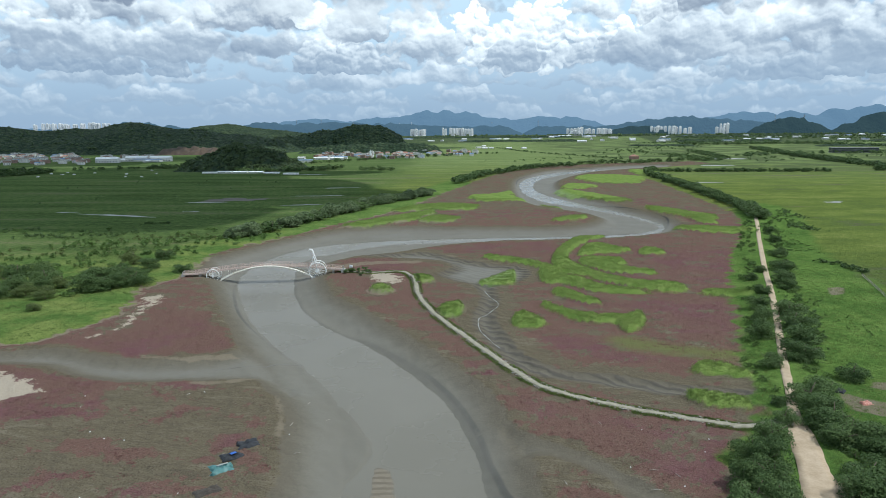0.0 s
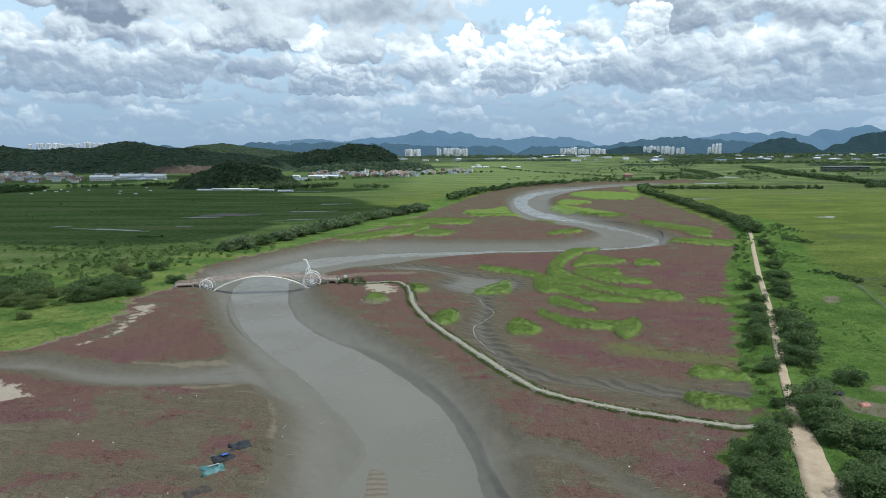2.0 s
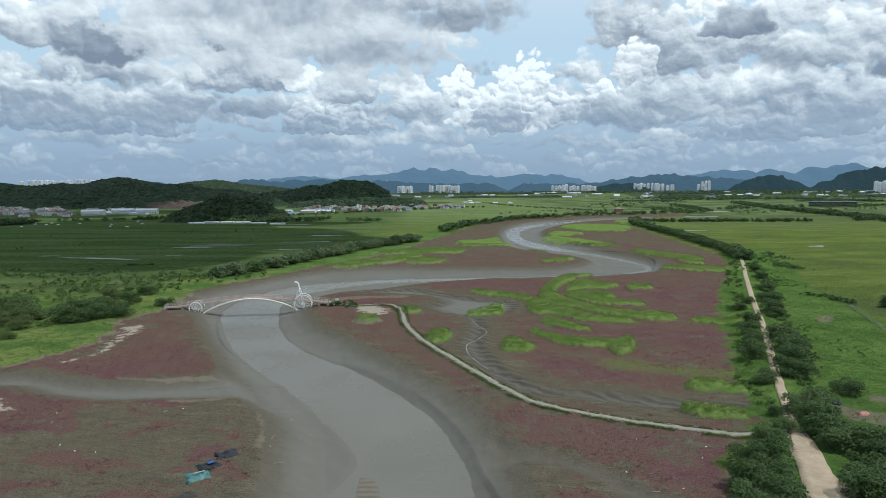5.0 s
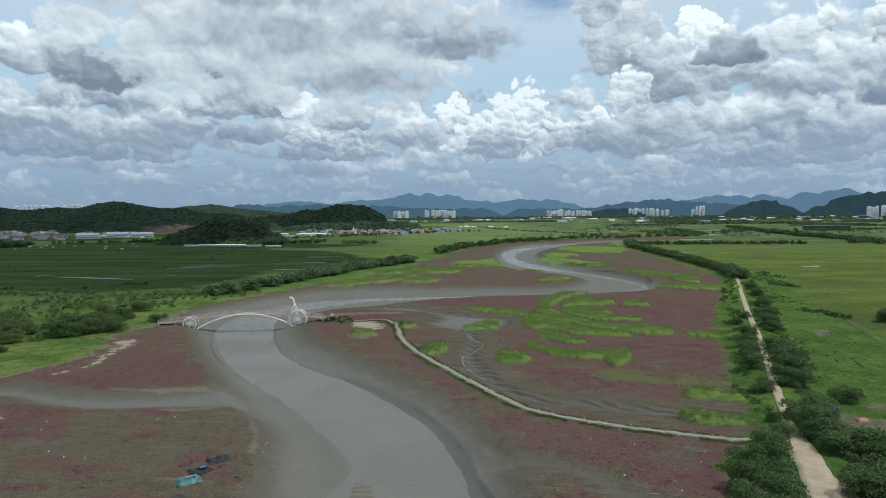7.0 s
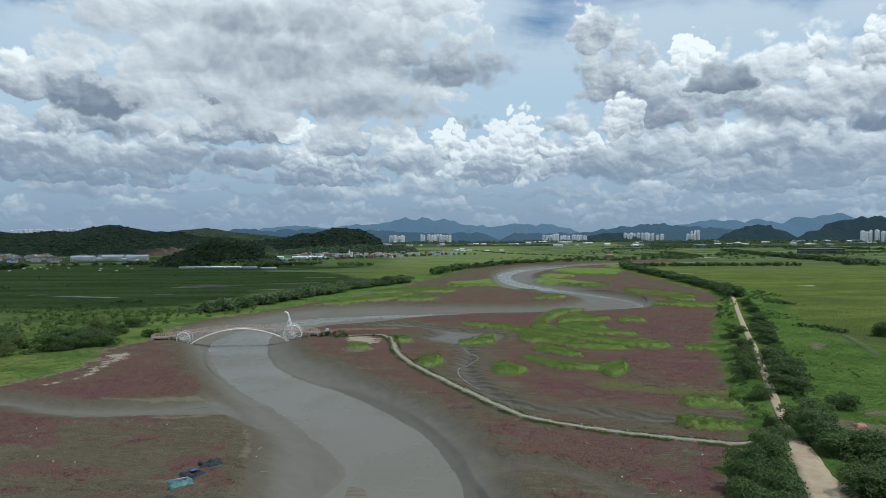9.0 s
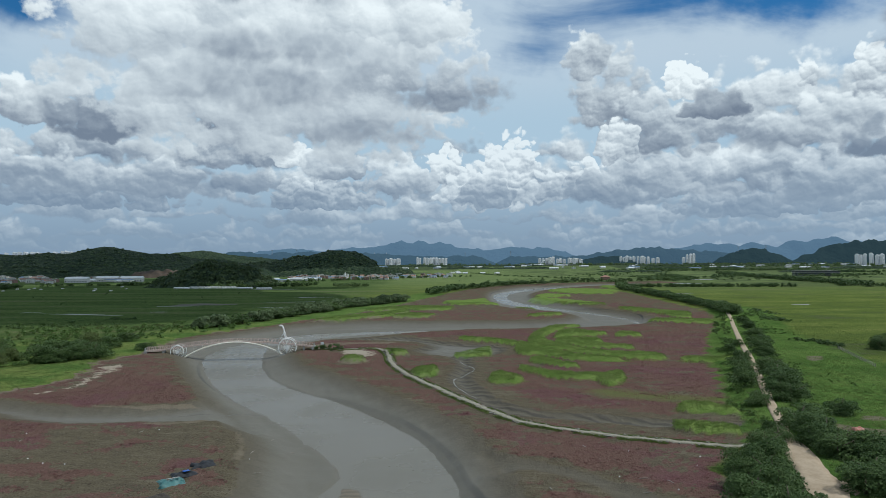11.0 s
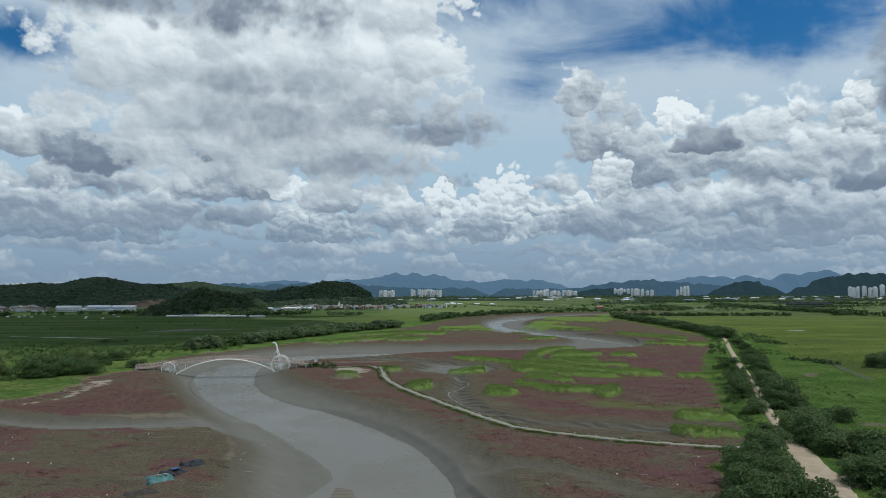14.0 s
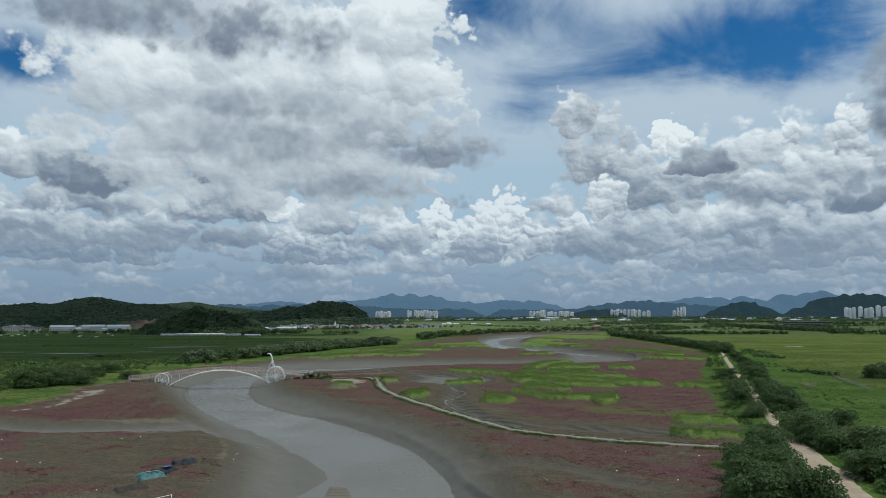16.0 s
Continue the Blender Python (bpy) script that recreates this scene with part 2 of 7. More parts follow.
def pos(n):
    return n.put("ShaderNodeNewGeometry").outputs["Position"]


def soft_normal(n, up):
    """The face's normal bent towards the sky, as a mass of leaves is lit."""
    face = n.put("ShaderNodeNewGeometry").outputs["Normal"]
    return n.vec("NORMALIZE", n.vec("ADD", n.vec("SCALE", face, 1.0 - up), (0.0, 0.0, up)))


def build_ground(n):
    p = pos(n)
    n0, n1, n2, n3 = n.noise(p, 0.012, 3), n.noise(p, 0.045, 4), n.noise(p, 0.22, 5, 0.6), n.noise(p, 1.5, 5, 0.65)
    n5 = n.noise(p, 6.0, 3, 0.6)
    px, py, pz = n.xyz(p)
    streak = n.noise(n.join(n.math("MULTIPLY", px, 0.4), py, 0.0), 0.05, 7, 0.62)
    wide = n.math("SUBTRACT", n1, 0.5)
    ragged = n.math("ADD", n.math("MULTIPLY", n.math("SUBTRACT", n2, 0.5), 9.0), n.math("MULTIPLY", n.math("SUBTRACT", n3, 0.5), 4.5))
    mud_s, green_s, sand_s, bare_s, wet_s = n.attr("mud"), n.attr("green"), n.attr("sand"), n.attr("bare"), n.attr("water")
    # bare tidal mud
    mud = n.mix(n.step(n2, 0.35, 0.65), (0.143, 0.132, 0.106), (0.174, 0.160, 0.129))
    mud = n.mix(n.step(n0, 0.40, 0.62, 0.0, 0.5), mud, (0.136, 0.119, 0.092))
    mud = n.mix(n.step(mud_s, -9.0, 0.5, 0.0, 0.7), mud, (0.141, 0.118, 0.086))
    mud = n.mix(n.step(n3, 0.35, 0.7, 0.0, 0.45), mud, (0.116, 0.104, 0.082))
    mud = n.mix(n.step(n5, 0.62, 0.72, 0.0, 0.5), mud, (0.228, 0.209, 0.168))
    rill = n.put("ShaderNodeTexVoronoi", {"Vector": n.vec("ADD", p, n.vec("SCALE", n.join(n2, n3, 0.0), 5.0)), "Scale": 0.16}, feature="DISTANCE_TO_EDGE").outputs["Distance"]
    bank = n.math("MULTIPLY", n.step(mud_s, -13.0, -3.0), n.step(mud_s, 6.0, 1.0))
    mud = n.mix(n.math("MULTIPLY", n.step(rill, 0.07, 0.0), n.math("MULTIPLY", bank, 0.18)), mud, (0.078, 0.070, 0.055))
    rip = n.put("ShaderNodeTexWave", {"Vector": p, "Scale": 0.11, "Distortion": 9.0, "Detail": 3.0, "Detail Scale": 0.8}, bands_direction="DIAGONAL").outputs["Fac"]
    mud = n.mix(n.math("MULTIPLY", n.step(rip, 0.35, 0.9), n.math("MULTIPLY", n.attr("creek"), 0.75)), mud, (0.089, 0.081, 0.070))
    west_shore = n.math("SUBTRACT", 1.0, n.math("MULTIPLY", n.step(px, -4.0, -10.0), n.step(py, 205.0, 175.0)))
    edge = n.math("MULTIPLY", n.step(n.math("ABSOLUTE", n.math("SUBTRACT", wet_s, 0.5)), 0.95, 0.35), n.step(n2, 0.30, 0.46))
    mud = n.mix(n.math("MULTIPLY", n.math("MULTIPLY", edge, west_shore), 0.85), mud, (0.058, 0.057, 0.054))
    mud = n.mix(n.step(mud_s, -3.0, -11.0, 0.0, 0.8), mud, n.mix(n1, (0.152, 0.138, 0.111), (0.172, 0.159, 0.130)))
    # glasswort flats: purple-red cores, brown maroon, and grey-brown silt between
    core = n.mix(n3, (0.128, 0.053, 0.060), (0.170, 0.087, 0.092))
    maroon = n.mix(n3, (0.118, 0.064, 0.050), (0.182, 0.112, 0.090))
    silt = n.mix(n3, (0.106, 0.090, 0.058), (0.170, 0.147, 0.100))
    thin = n.math("ADD", n.math("MULTIPLY", wide, 0.7), n.math("MULTIPLY", n.math("SUBTRACT", n2, 0.5), 0.9))
    n4 = n.noise(p, 3.2, 3, 0.6)
    thin = n.math("ADD", thin, n.math("ADD", n.math("MULTIPLY", n.math("SUBTRACT", n3, 0.5), 1.0), n.math("MULTIPLY", n.math("SUBTRACT", n4, 0.5), 0.55)))
    thin = n.math("ADD", thin, n.math("MULTIPLY", bare_s, 0.62))
    thin = n.math("MULTIPLY_ADD", n.attr("sparse"), 0.52, thin)
    core_s = n.step(n.math("ADD", n.attr("core"), n.math("MULTIPLY", ragged, 0.8)), 3.0, -4.0)
    thin = n.math("SUBTRACT", thin, n.math("MULTIPLY", core_s, n.step(px, -30.0, -15.0, 0.62, 0.12)))
    thin = n.math("ADD", thin, n.step(mud_s, 0.0, 9.0, 0.16, -0.04))
    purple = n.math("ADD", n.math("MULTIPLY", core_s, 0.12), n.math("ADD", n.math("MULTIPLY", n1, 0.6), n.math("MULTIPLY", n2, 0.4)))
    red = n.mix(n.step(purple, 0.54, 0.72), maroon, core)
    red = n.mix(n.step(n5, 0.45, 0.65, 0.0, 0.35), red, (0.193, 0.141, 0.118))
    west_bands = n.noise(n.join(n.math("MULTIPLY", px, 0.22), n.math("MULTIPLY_ADD", px, 0.10, py), 8.0), 0.16, 4, 0.6)
    thin = n.math("ADD", thin, n.math("MULTIPLY", n.math("SUBTRACT", west_bands, 0.52), n.math("MULTIPLY", bare_s, 0.8)))
    furrow = n.noise(n.join(n.math("MULTIPLY", px, 0.35), n.math("MULTIPLY_ADD", px, 0.16, py), 1.0), 0.22, 6, 0.62, 0.8)
    ditch = n.step(n.math("ABSOLUTE", n.math("SUBTRACT", furrow, 0.5)), 0.035, 0.0)
    silt = n.mix(n.math("MULTIPLY", ditch, 0.48), silt, (0.078, 0.070, 0.054))
    silt = n.mix(n.step(furrow, 0.55, 0.66, 0.0, 0.5), silt, (0.205, 0.178, 0.132))
    marsh = n.mix(n.step(thin, 0.10, 0.15, 0.0, 0.95), red, silt)
    marsh = n.mix(n.step(n4, 0.55, 0.64, 0.0, 0.75), marsh, (0.058, 0.041, 0.033))
    marsh = n.mix(n.math("MULTIPLY", n.step(n4, 0.42, 0.30), 0.6), marsh, (0.245, 0.205, 0.165))
    col = n.mix(n.step(n.math("ADD", mud_s, n.math("MULTIPLY", ragged, 0.60)), -0.7, 0.6), mud, marsh)
    # grass, reeds and fields
    tone = n.math("ADD", n.math("MULTIPLY", n1, 0.45), n.math("ADD", n.math("MULTIPLY", n2, 0.35), n.math("MULTIPLY", n3, 0.2)))
    lushness = n.step(px, 40.0, 60.0, 0.0, 0.6)
    grass = n.ramp(tone, [(0.36, (0.058, 0.104, 0.028)), (0.45, (0.088, 0.150, 0.038)), (0.55, (0.128, 0.192, 0.052)), (0.65, (0.185, 0.232, 0.082))])
    grass = n.mix(lushness, grass, n.mix(n.step(tone, 0.42, 0.58), (0.062, 0.118, 0.026), (0.112, 0.188, 0.042)))
    field = n.ramp(n.math("ADD", n.math("MULTIPLY", streak, 0.5), n.math("ADD", n.math("MULTIPLY", n0, 0.32), n.math("MULTIPLY", n2, 0.18))),
                   [(0.37, (0.130, 0.115, 0.085)), (0.42, (0.100, 0.130, 0.042)), (0.47, (0.120, 0.153, 0.038)), (0.53, (0.162, 0.196, 0.048)), (0.60, (0.215, 0.232, 0.072))])
    field = n.mix(n.step(n3, 0.40, 0.60, 0.50, 0.0), field, (0.066, 0.100, 0.030))
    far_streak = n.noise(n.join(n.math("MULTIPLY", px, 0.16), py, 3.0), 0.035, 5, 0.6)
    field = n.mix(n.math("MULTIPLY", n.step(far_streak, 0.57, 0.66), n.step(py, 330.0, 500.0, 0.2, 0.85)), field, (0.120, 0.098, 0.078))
    # fields pale with distance, air haze put into their colour
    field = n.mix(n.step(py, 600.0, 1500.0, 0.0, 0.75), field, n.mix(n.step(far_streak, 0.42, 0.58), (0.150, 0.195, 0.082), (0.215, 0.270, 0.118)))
    field = n.mix(n.math("MULTIPLY", n.step(n.math("ADD", n.math("MULTIPLY", n0, 0.6), n.math("MULTIPLY", far_streak, 0.4)), 0.46, 0.54), n.math("MULTIPLY", n.step(py, 850.0, 1150.0), n.step(px, 180.0, 420.0, 0.0, 0.8))), field, (0.070, 0.088, 0.048))
    # west fields: mottled darker green, cloud shade put into the colour
    shaded_field = n.ramp(n.math("ADD", n.math("MULTIPLY", far_streak, 0.55), n.math("MULTIPLY", n2, 0.45)), [(0.38, (0.044, 0.066, 0.028)), (0.46, (0.066, 0.104, 0.038)), (0.53, (0.092, 0.138, 0.048)), (0.62, (0.150, 0.158, 0.080))])
    field = n.mix(n.step(n.math("ADD", px, n.math("MULTIPLY", wide, 60.0)), -40.0, -110.0, 0.0, 0.85), field, shaded_field)
    town = n.mix(n.step(far_streak, 0.46, 0.58), (0.040, 0.056, 0.036), (0.090, 0.108, 0.062))
    aside = n.math("DIVIDE", px, py)
    middle = n.math("MULTIPLY", n.step(aside, 0.04, 0.07), n.step(aside, 0.30, 0.26))
    reach = n.math("MULTIPLY_ADD", middle, -1100.0, n.math("MULTIPLY_ADD", wide, 700.0, py))
    field = n.mix(n.step(reach, 2500.0, 2900.0, 0.0, 0.85), field, town)
    grass = n.mix(n.math("MULTIPLY", n.step(n1, 0.42, 0.60), n.step(px, -90.0, -120.0, 0.0, 0.6)), grass, (0.205, 0.235, 0.070))
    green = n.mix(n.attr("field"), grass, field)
    fleck = n.noise(p, 0.75, 6, 0.75)
    green = n.mix(n.step(fleck, 0.47, 0.40, 0.0, 0.55), green, (0.052, 0.086, 0.026))
    green = n.mix(n.step(fleck, 0.56, 0.66, 0.0, 0.45), green, (0.215, 0.270, 0.085))
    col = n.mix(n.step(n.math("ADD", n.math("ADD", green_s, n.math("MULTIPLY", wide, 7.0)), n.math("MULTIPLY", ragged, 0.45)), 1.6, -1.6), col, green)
    olive = n.mix(n3, (0.105, 0.120, 0.046), (0.165, 0.172, 0.066))
    col = n.mix(n.step(n.math("ADD", n.attr("sedge"), n.math("MULTIPLY", ragged, 0.9)), 5.0, -5.0, 0.0, 0.85), col, olive)
    reedy = n.mix(n.step(n2, 0.35, 0.65), (0.135, 0.205, 0.048), (0.195, 0.260, 0.072))
    col = n.mix(n.step(n.math("ADD", n.math("ADD", n.attr("reed"), n.math("MULTIPLY", ragged, 0.12)), n.math("MULTIPLY", n.math("MULTIPLY", n.math("SUBTRACT", streak, 0.46), 40.0), n.step(py, 400.0, 650.0))), 0.5, -0.4), col, reedy)
    soil = n.mix(n3, (0.150, 0.120, 0.085), (0.26, 0.22, 0.165))
    ripple = n.put("ShaderNodeTexWave", {"Vector": p, "Scale": 0.16, "Distortion": 2.5, "Detail": 2.0}, bands_direction="Y").outputs["Fac"]
    on_bar = n.math("MULTIPLY", n.math("MULTIPLY", n.step(px, -19.0, -17.0), n.step(px, -6.0, -8.0)), n.step(py, 136.0, 132.0))
    soil = n.mix(n.math("MULTIPLY", n.step(ripple, 0.45, 0.8), n.math("MULTIPLY", on_bar, 0.7)), soil, (0.110, 0.090, 0.064))
    col = n.mix(n.step(n.math("ADD", n.attr("soil"), n.math("MULTIPLY", ragged, 0.5)), 0.4, -0.8, 0.0, 0.85), col, soil)
    brink = n.math("MULTIPLY", n.step(n.math("ABSOLUTE", n.math("ADD", green_s, n.math("MULTIPLY", ragged, 0.5))), 1.9, 0.5), n.math("MULTIPLY", n.step(n1, 0.44, 0.56), n.step(px, 20.0, -40.0, 0.0, 0.75)))
    col = n.mix(brink, col, (0.235, 0.190, 0.145))
    sand = n.mix(n3, (0.33, 0.275, 0.21), (0.45, 0.385, 0.305))
    col = n.mix(n.step(n.math("ADD", sand_s, n.math("MULTIPLY", ragged, 1.7)), -1.6, -2.6), col, sand)
    wet = n.step(mud_s, -1.0, -9.0, 0.0, 1.0)
    rough = n.math("SUBTRACT", 0.95, n.math("MULTIPLY", wet, n.step(n1, 0.3, 0.7, 0.30, 0.36)))
    height = n.math("ADD", n.math("ADD", n.math("MULTIPLY", n3, 0.9), n2), n.math("ADD", n.math("MULTIPLY", n5, 0.12), n.math("MULTIPLY", rip, n.attr("creek"))))
    dry = n.step(mud_s, -8.0, 0.0, 0.16, 1.0)
    return col, rough, (height, dry, 0.4), {"Specular IOR Level": n.math("MULTIPLY", wet, 0.20)}


def build_water(n):
    p = pos(n)
    c = n.mix(n.noise(p, 0.03, 4), (0.150, 0.137, 0.110), (0.176, 0.163, 0.133))
    return c, n.step(n.noise(p, 0.05, 4), 0.3, 0.7, 0.16, 0.32), (n.noise(p, 1.3, 4), 0.05, 0.05), {"IOR": 1.33, "Specular IOR Level": 0.24}


def build_hill(n):
    p = pos(n)
    a = n.noise(p, 0.006, 4)
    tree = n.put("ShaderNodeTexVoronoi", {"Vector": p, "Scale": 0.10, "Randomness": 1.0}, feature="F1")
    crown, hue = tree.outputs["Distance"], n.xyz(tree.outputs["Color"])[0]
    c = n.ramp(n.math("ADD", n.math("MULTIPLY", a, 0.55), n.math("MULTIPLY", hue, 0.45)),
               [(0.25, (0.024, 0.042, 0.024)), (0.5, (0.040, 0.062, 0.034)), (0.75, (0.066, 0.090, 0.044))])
    # gaps between crowns darkened, their shade painted into the colour
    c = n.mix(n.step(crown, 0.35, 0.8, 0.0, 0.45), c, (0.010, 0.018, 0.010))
    return c, 0.95, (n.math("SUBTRACT", 1.0, crown), 1.0, 7.0), {"Specular IOR Level": 0.1}


GROUND = material("ground", build_ground)
WATER = material("muddy_water", build_water)
FOREST = material("forest", build_hill)


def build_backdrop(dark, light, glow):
    """Far woods: a plain backdrop of distance, the air's blue haze put in as emission."""
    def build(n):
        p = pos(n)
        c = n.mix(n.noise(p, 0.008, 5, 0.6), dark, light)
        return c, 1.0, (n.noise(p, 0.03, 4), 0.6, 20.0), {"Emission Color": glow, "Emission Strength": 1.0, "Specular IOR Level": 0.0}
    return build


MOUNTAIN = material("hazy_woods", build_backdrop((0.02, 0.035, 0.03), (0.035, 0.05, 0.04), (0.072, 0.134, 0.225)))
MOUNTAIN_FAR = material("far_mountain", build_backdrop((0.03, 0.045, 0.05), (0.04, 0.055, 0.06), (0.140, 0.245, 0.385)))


def build_leaf(dark, light, rough=0.6):
    def build(n):
        isle = n.put("ShaderNodeNewGeometry").outputs["Random Per Island"]
        tree = n.put("ShaderNodeObjectInfo").outputs["Random"]
        f = n.math("ADD", n.math("MULTIPLY", isle, 0.6), n.math("MULTIPLY", tree, 0.4))
        return n.mix(f, dark, light), rough, None, {"Specular IOR Level": 0.15, "Normal": soft_normal(n, 0.40), "Translucency": 0.28}
    return build


def build_blade(stops, each=0.25):
    def build(n):
        p = pos(n)
        isle = n.put("ShaderNodeNewGeometry").outputs["Random Per Island"]
        f = n.math("ADD", n.math("MULTIPLY", n.noise(p, 0.06, 3), 1.0 - each), n.math("MULTIPLY", isle, each))
        return n.ramp(f, stops), 0.75, None, {"Specular IOR Level": 0.12, "Normal": soft_normal(n, 0.92), "Translucency": 0.45}
    return build


def build_plain(a, b, scale, rough, bump=0.2, metal=0.0):
    def build(n):
        p = n.put("ShaderNodeTexCoord").outputs["Object"]
        f = n.noise(p, scale, 5, 0.6)
        fine = n.noise(p, scale * 7, 3)
        c = n.mix(n.step(n.math("ADD", n.math("MULTIPLY", f, 0.7), n.math("MULTIPLY", fine, 0.3)), 0.3, 0.7), a, b)
        return c, rough, (fine, bump, 0.02), {"Metallic": metal}
    return build


LEAF_DARK = material("dark_leaves", build_leaf((0.040, 0.076, 0.022), (0.132, 0.192, 0.066)))
LEAF_MID = material("green_leaves", build_leaf((0.054, 0.104, 0.024), (0.140, 0.215, 0.058)))
LEAF_PALE = material("olive_leaves", build_leaf((0.070, 0.105, 0.028), (0.165, 0.200, 0.070)))
LEAF_WOOD = material("wood_leaves", build_leaf((0.040, 0.070, 0.032), (0.105, 0.142, 0.062)))
LEAF_SILVER = material("silver_leaves", build_leaf((0.066, 0.104, 0.044), (0.180, 0.232, 0.110)))
BARK = material("bark", build_plain((0.09, 0.065, 0.045), (0.16, 0.125, 0.09), 9.0, 0.9))
REED = material("reed_blades", build_blade([(0.36, (0.140, 0.215, 0.052)), (0.5, (0.185, 0.262, 0.068)), (0.62, (0.240, 0.300, 0.098))]))
GRASS = material("grass_blades", build_blade([(0.36, (0.088, 0.138, 0.036)), (0.5, (0.150, 0.205, 0.056)), (0.62, (0.212, 0.250, 0.092))]))
GLASSWORT = material("glasswort_stems", build_blade([(0.24, (0.092, 0.050, 0.043)), (0.5, (0.160, 0.079, 0.072)), (0.76, (0.228, 0.105, 0.106))], 0.5))
SALMON = material("salmon_paint", build_plain((0.52, 0.39, 0.34), (0.62, 0.48, 0.42), 0.8, 0.6))
WHITE = material("white_paint", build_plain((0.82, 0.80, 0.76), (0.88, 0.87, 0.84), 0.9, 0.45))
CREAM = material("cream_paint", build_plain((0.78, 0.71, 0.58), (0.87, 0.83, 0.74), 0.5, 0.5))
BOARD = material("worn_boards", build_plain((0.28, 0.21, 0.17), (0.40, 0.32, 0.27), 1.2, 0.85))
CONCRETE = material("concrete", build_plain((0.30, 0.29, 0.27), (0.42, 0.41, 0.38), 0.6, 0.9))
STEEL = material("galvanised_steel", build_plain((0.32, 0.33, 0.34), (0.42, 0.43, 0.44), 1.0, 0.5, 0.1, 0.6))
PLASTER = material("pale_plaster", build_plain((0.52, 0.50, 0.47), (0.74, 0.72, 0.69), 0.15, 0.85))
BRICK_RED = material("red_brick", build_plain((0.24, 0.15, 0.12), (0.34, 0.22, 0.18), 0.3, 0.9))
TILE_RUST = material("rust_roof", build_plain((0.30, 0.15, 0.11), (0.42, 0.23, 0.17), 0.3, 0.8))
TILE_BROWN = material("brown_roof", build_plain((0.20, 0.14, 0.11), (0.30, 0.22, 0.18), 0.3, 0.8))
TILE_BLUE = material("blue_roof", build_plain((0.13, 0.20, 0.32), (0.20, 0.28, 0.40), 0.2, 0.6))
ROOF_WHITE = material("white_sheet", build_plain((0.70, 0.70, 0.70), (0.82, 0.82, 0.82), 0.3, 0.6))
GLASS_DARK = material("dark_glass", build_plain((0.05, 0.06, 0.07), (0.09, 0.10, 0.11), 0.2, 0.15, 0.0))
TOWER = material("tower_paint", build_plain((0.78, 0.78, 0.78), (0.86, 0.85, 0.84), 0.02, 0.8))
DIRT_MAT = material("sandy_dirt", build_plain((0.36, 0.27, 0.175), (0.51, 0.395, 0.28), 0.35, 0.95, 0.5))
GRAVEL = material("gravel", build_plain((0.22, 0.198, 0.145), (0.37, 0.335, 0.255), 0.9, 0.95, 0.6))
STONE_MAT = material("rough_stone", build_plain((0.20, 0.185, 0.15), (0.36, 0.335, 0.285), 1.6, 0.9, 0.5))
TARP_TEAL = material("teal_tarpaulin", build_plain((0.045, 0.135, 0.13), (0.085, 0.21, 0.20), 1.1, 0.5))
TARP_BLACK = material("black_plastic", build_plain((0.012, 0.013, 0.016), (0.03, 0.032, 0.038), 1.5, 0.75))
TARP_BLUE = material("blue_sheet", build_plain((0.02, 0.09, 0.38), (0.04, 0.14, 0.48), 1.5, 0.5))
TARP_RED = material("orange_sheet", build_plain((0.50, 0.14, 0.08), (0.62, 0.36, 0.30), 1.6, 0.7))
NET = material("brown_net", build_plain((0.045, 0.038, 0.032), (0.09, 0.075, 0.06), 5.0, 0.95, 0.8))
DRIFT = material("bleached_wood", build_plain((0.28, 0.25, 0.21), (0.42, 0.38, 0.33), 2.0, 0.9))
POND = material("pale_pond", build_plain((0.20, 0.20, 0.18), (0.27, 0.27, 0.25), 0.05, 0.45, 0.0))
WET_MUD = material("wet_mud", build_plain((0.115, 0.104, 0.088), (0.165, 0.152, 0.130), 0.08, 0.75, 0.2))
MUD_PAN = material("dry_mud_pan", build_plain((0.085, 0.074, 0.058), (0.135, 0.118, 0.094), 0.08, 1.0, 0.4))
CLOUD = material("cloud_white", build_plain((0.85, 0.85, 0.85), (0.9, 0.9, 0.9), 0.01, 1.0, 0.0))
GLASS_PALE = material("pale_glass", build_plain((0.20, 0.23, 0.26), (0.28, 0.31, 0.34), 0.2, 0.2, 0.0))
CLAY = material("bare_clay", build_plain((0.060, 0.044, 0.033), (0.115, 0.080, 0.056), 0.05, 0.95, 0.5))
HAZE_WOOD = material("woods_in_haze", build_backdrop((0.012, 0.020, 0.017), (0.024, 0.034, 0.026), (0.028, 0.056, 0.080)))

# ---- outlines of the place in plan ----
PLAN = {}
PLAN["channel_lower"] = [(-30, 97.7), (-32.5, 110.8), (-35.8, 128.4), (-38.6, 144.8), (-43.4, 156.4), (-49.9, 165.7), (-58, 183), (-67.1, 200.7), (-77.7, 223.2), (-92, 254.6), (-105.2, 284.2), (-115.9, 305.5), (-122.6, 327), (-121.3, 348.3), (-60.9, 317.6), (-57.2, 294.8), (-47.2, 263.2), (-33.5, 241.3), (-19, 217.3), (-7, 195.9), (2.1, 178.1), (9.7, 161.7), (12.7, 146.3), (15.5, 136.1), (16.4, 128.4), (16.1, 121.5), (16.7, 111.3), (16.8, 97.9)]
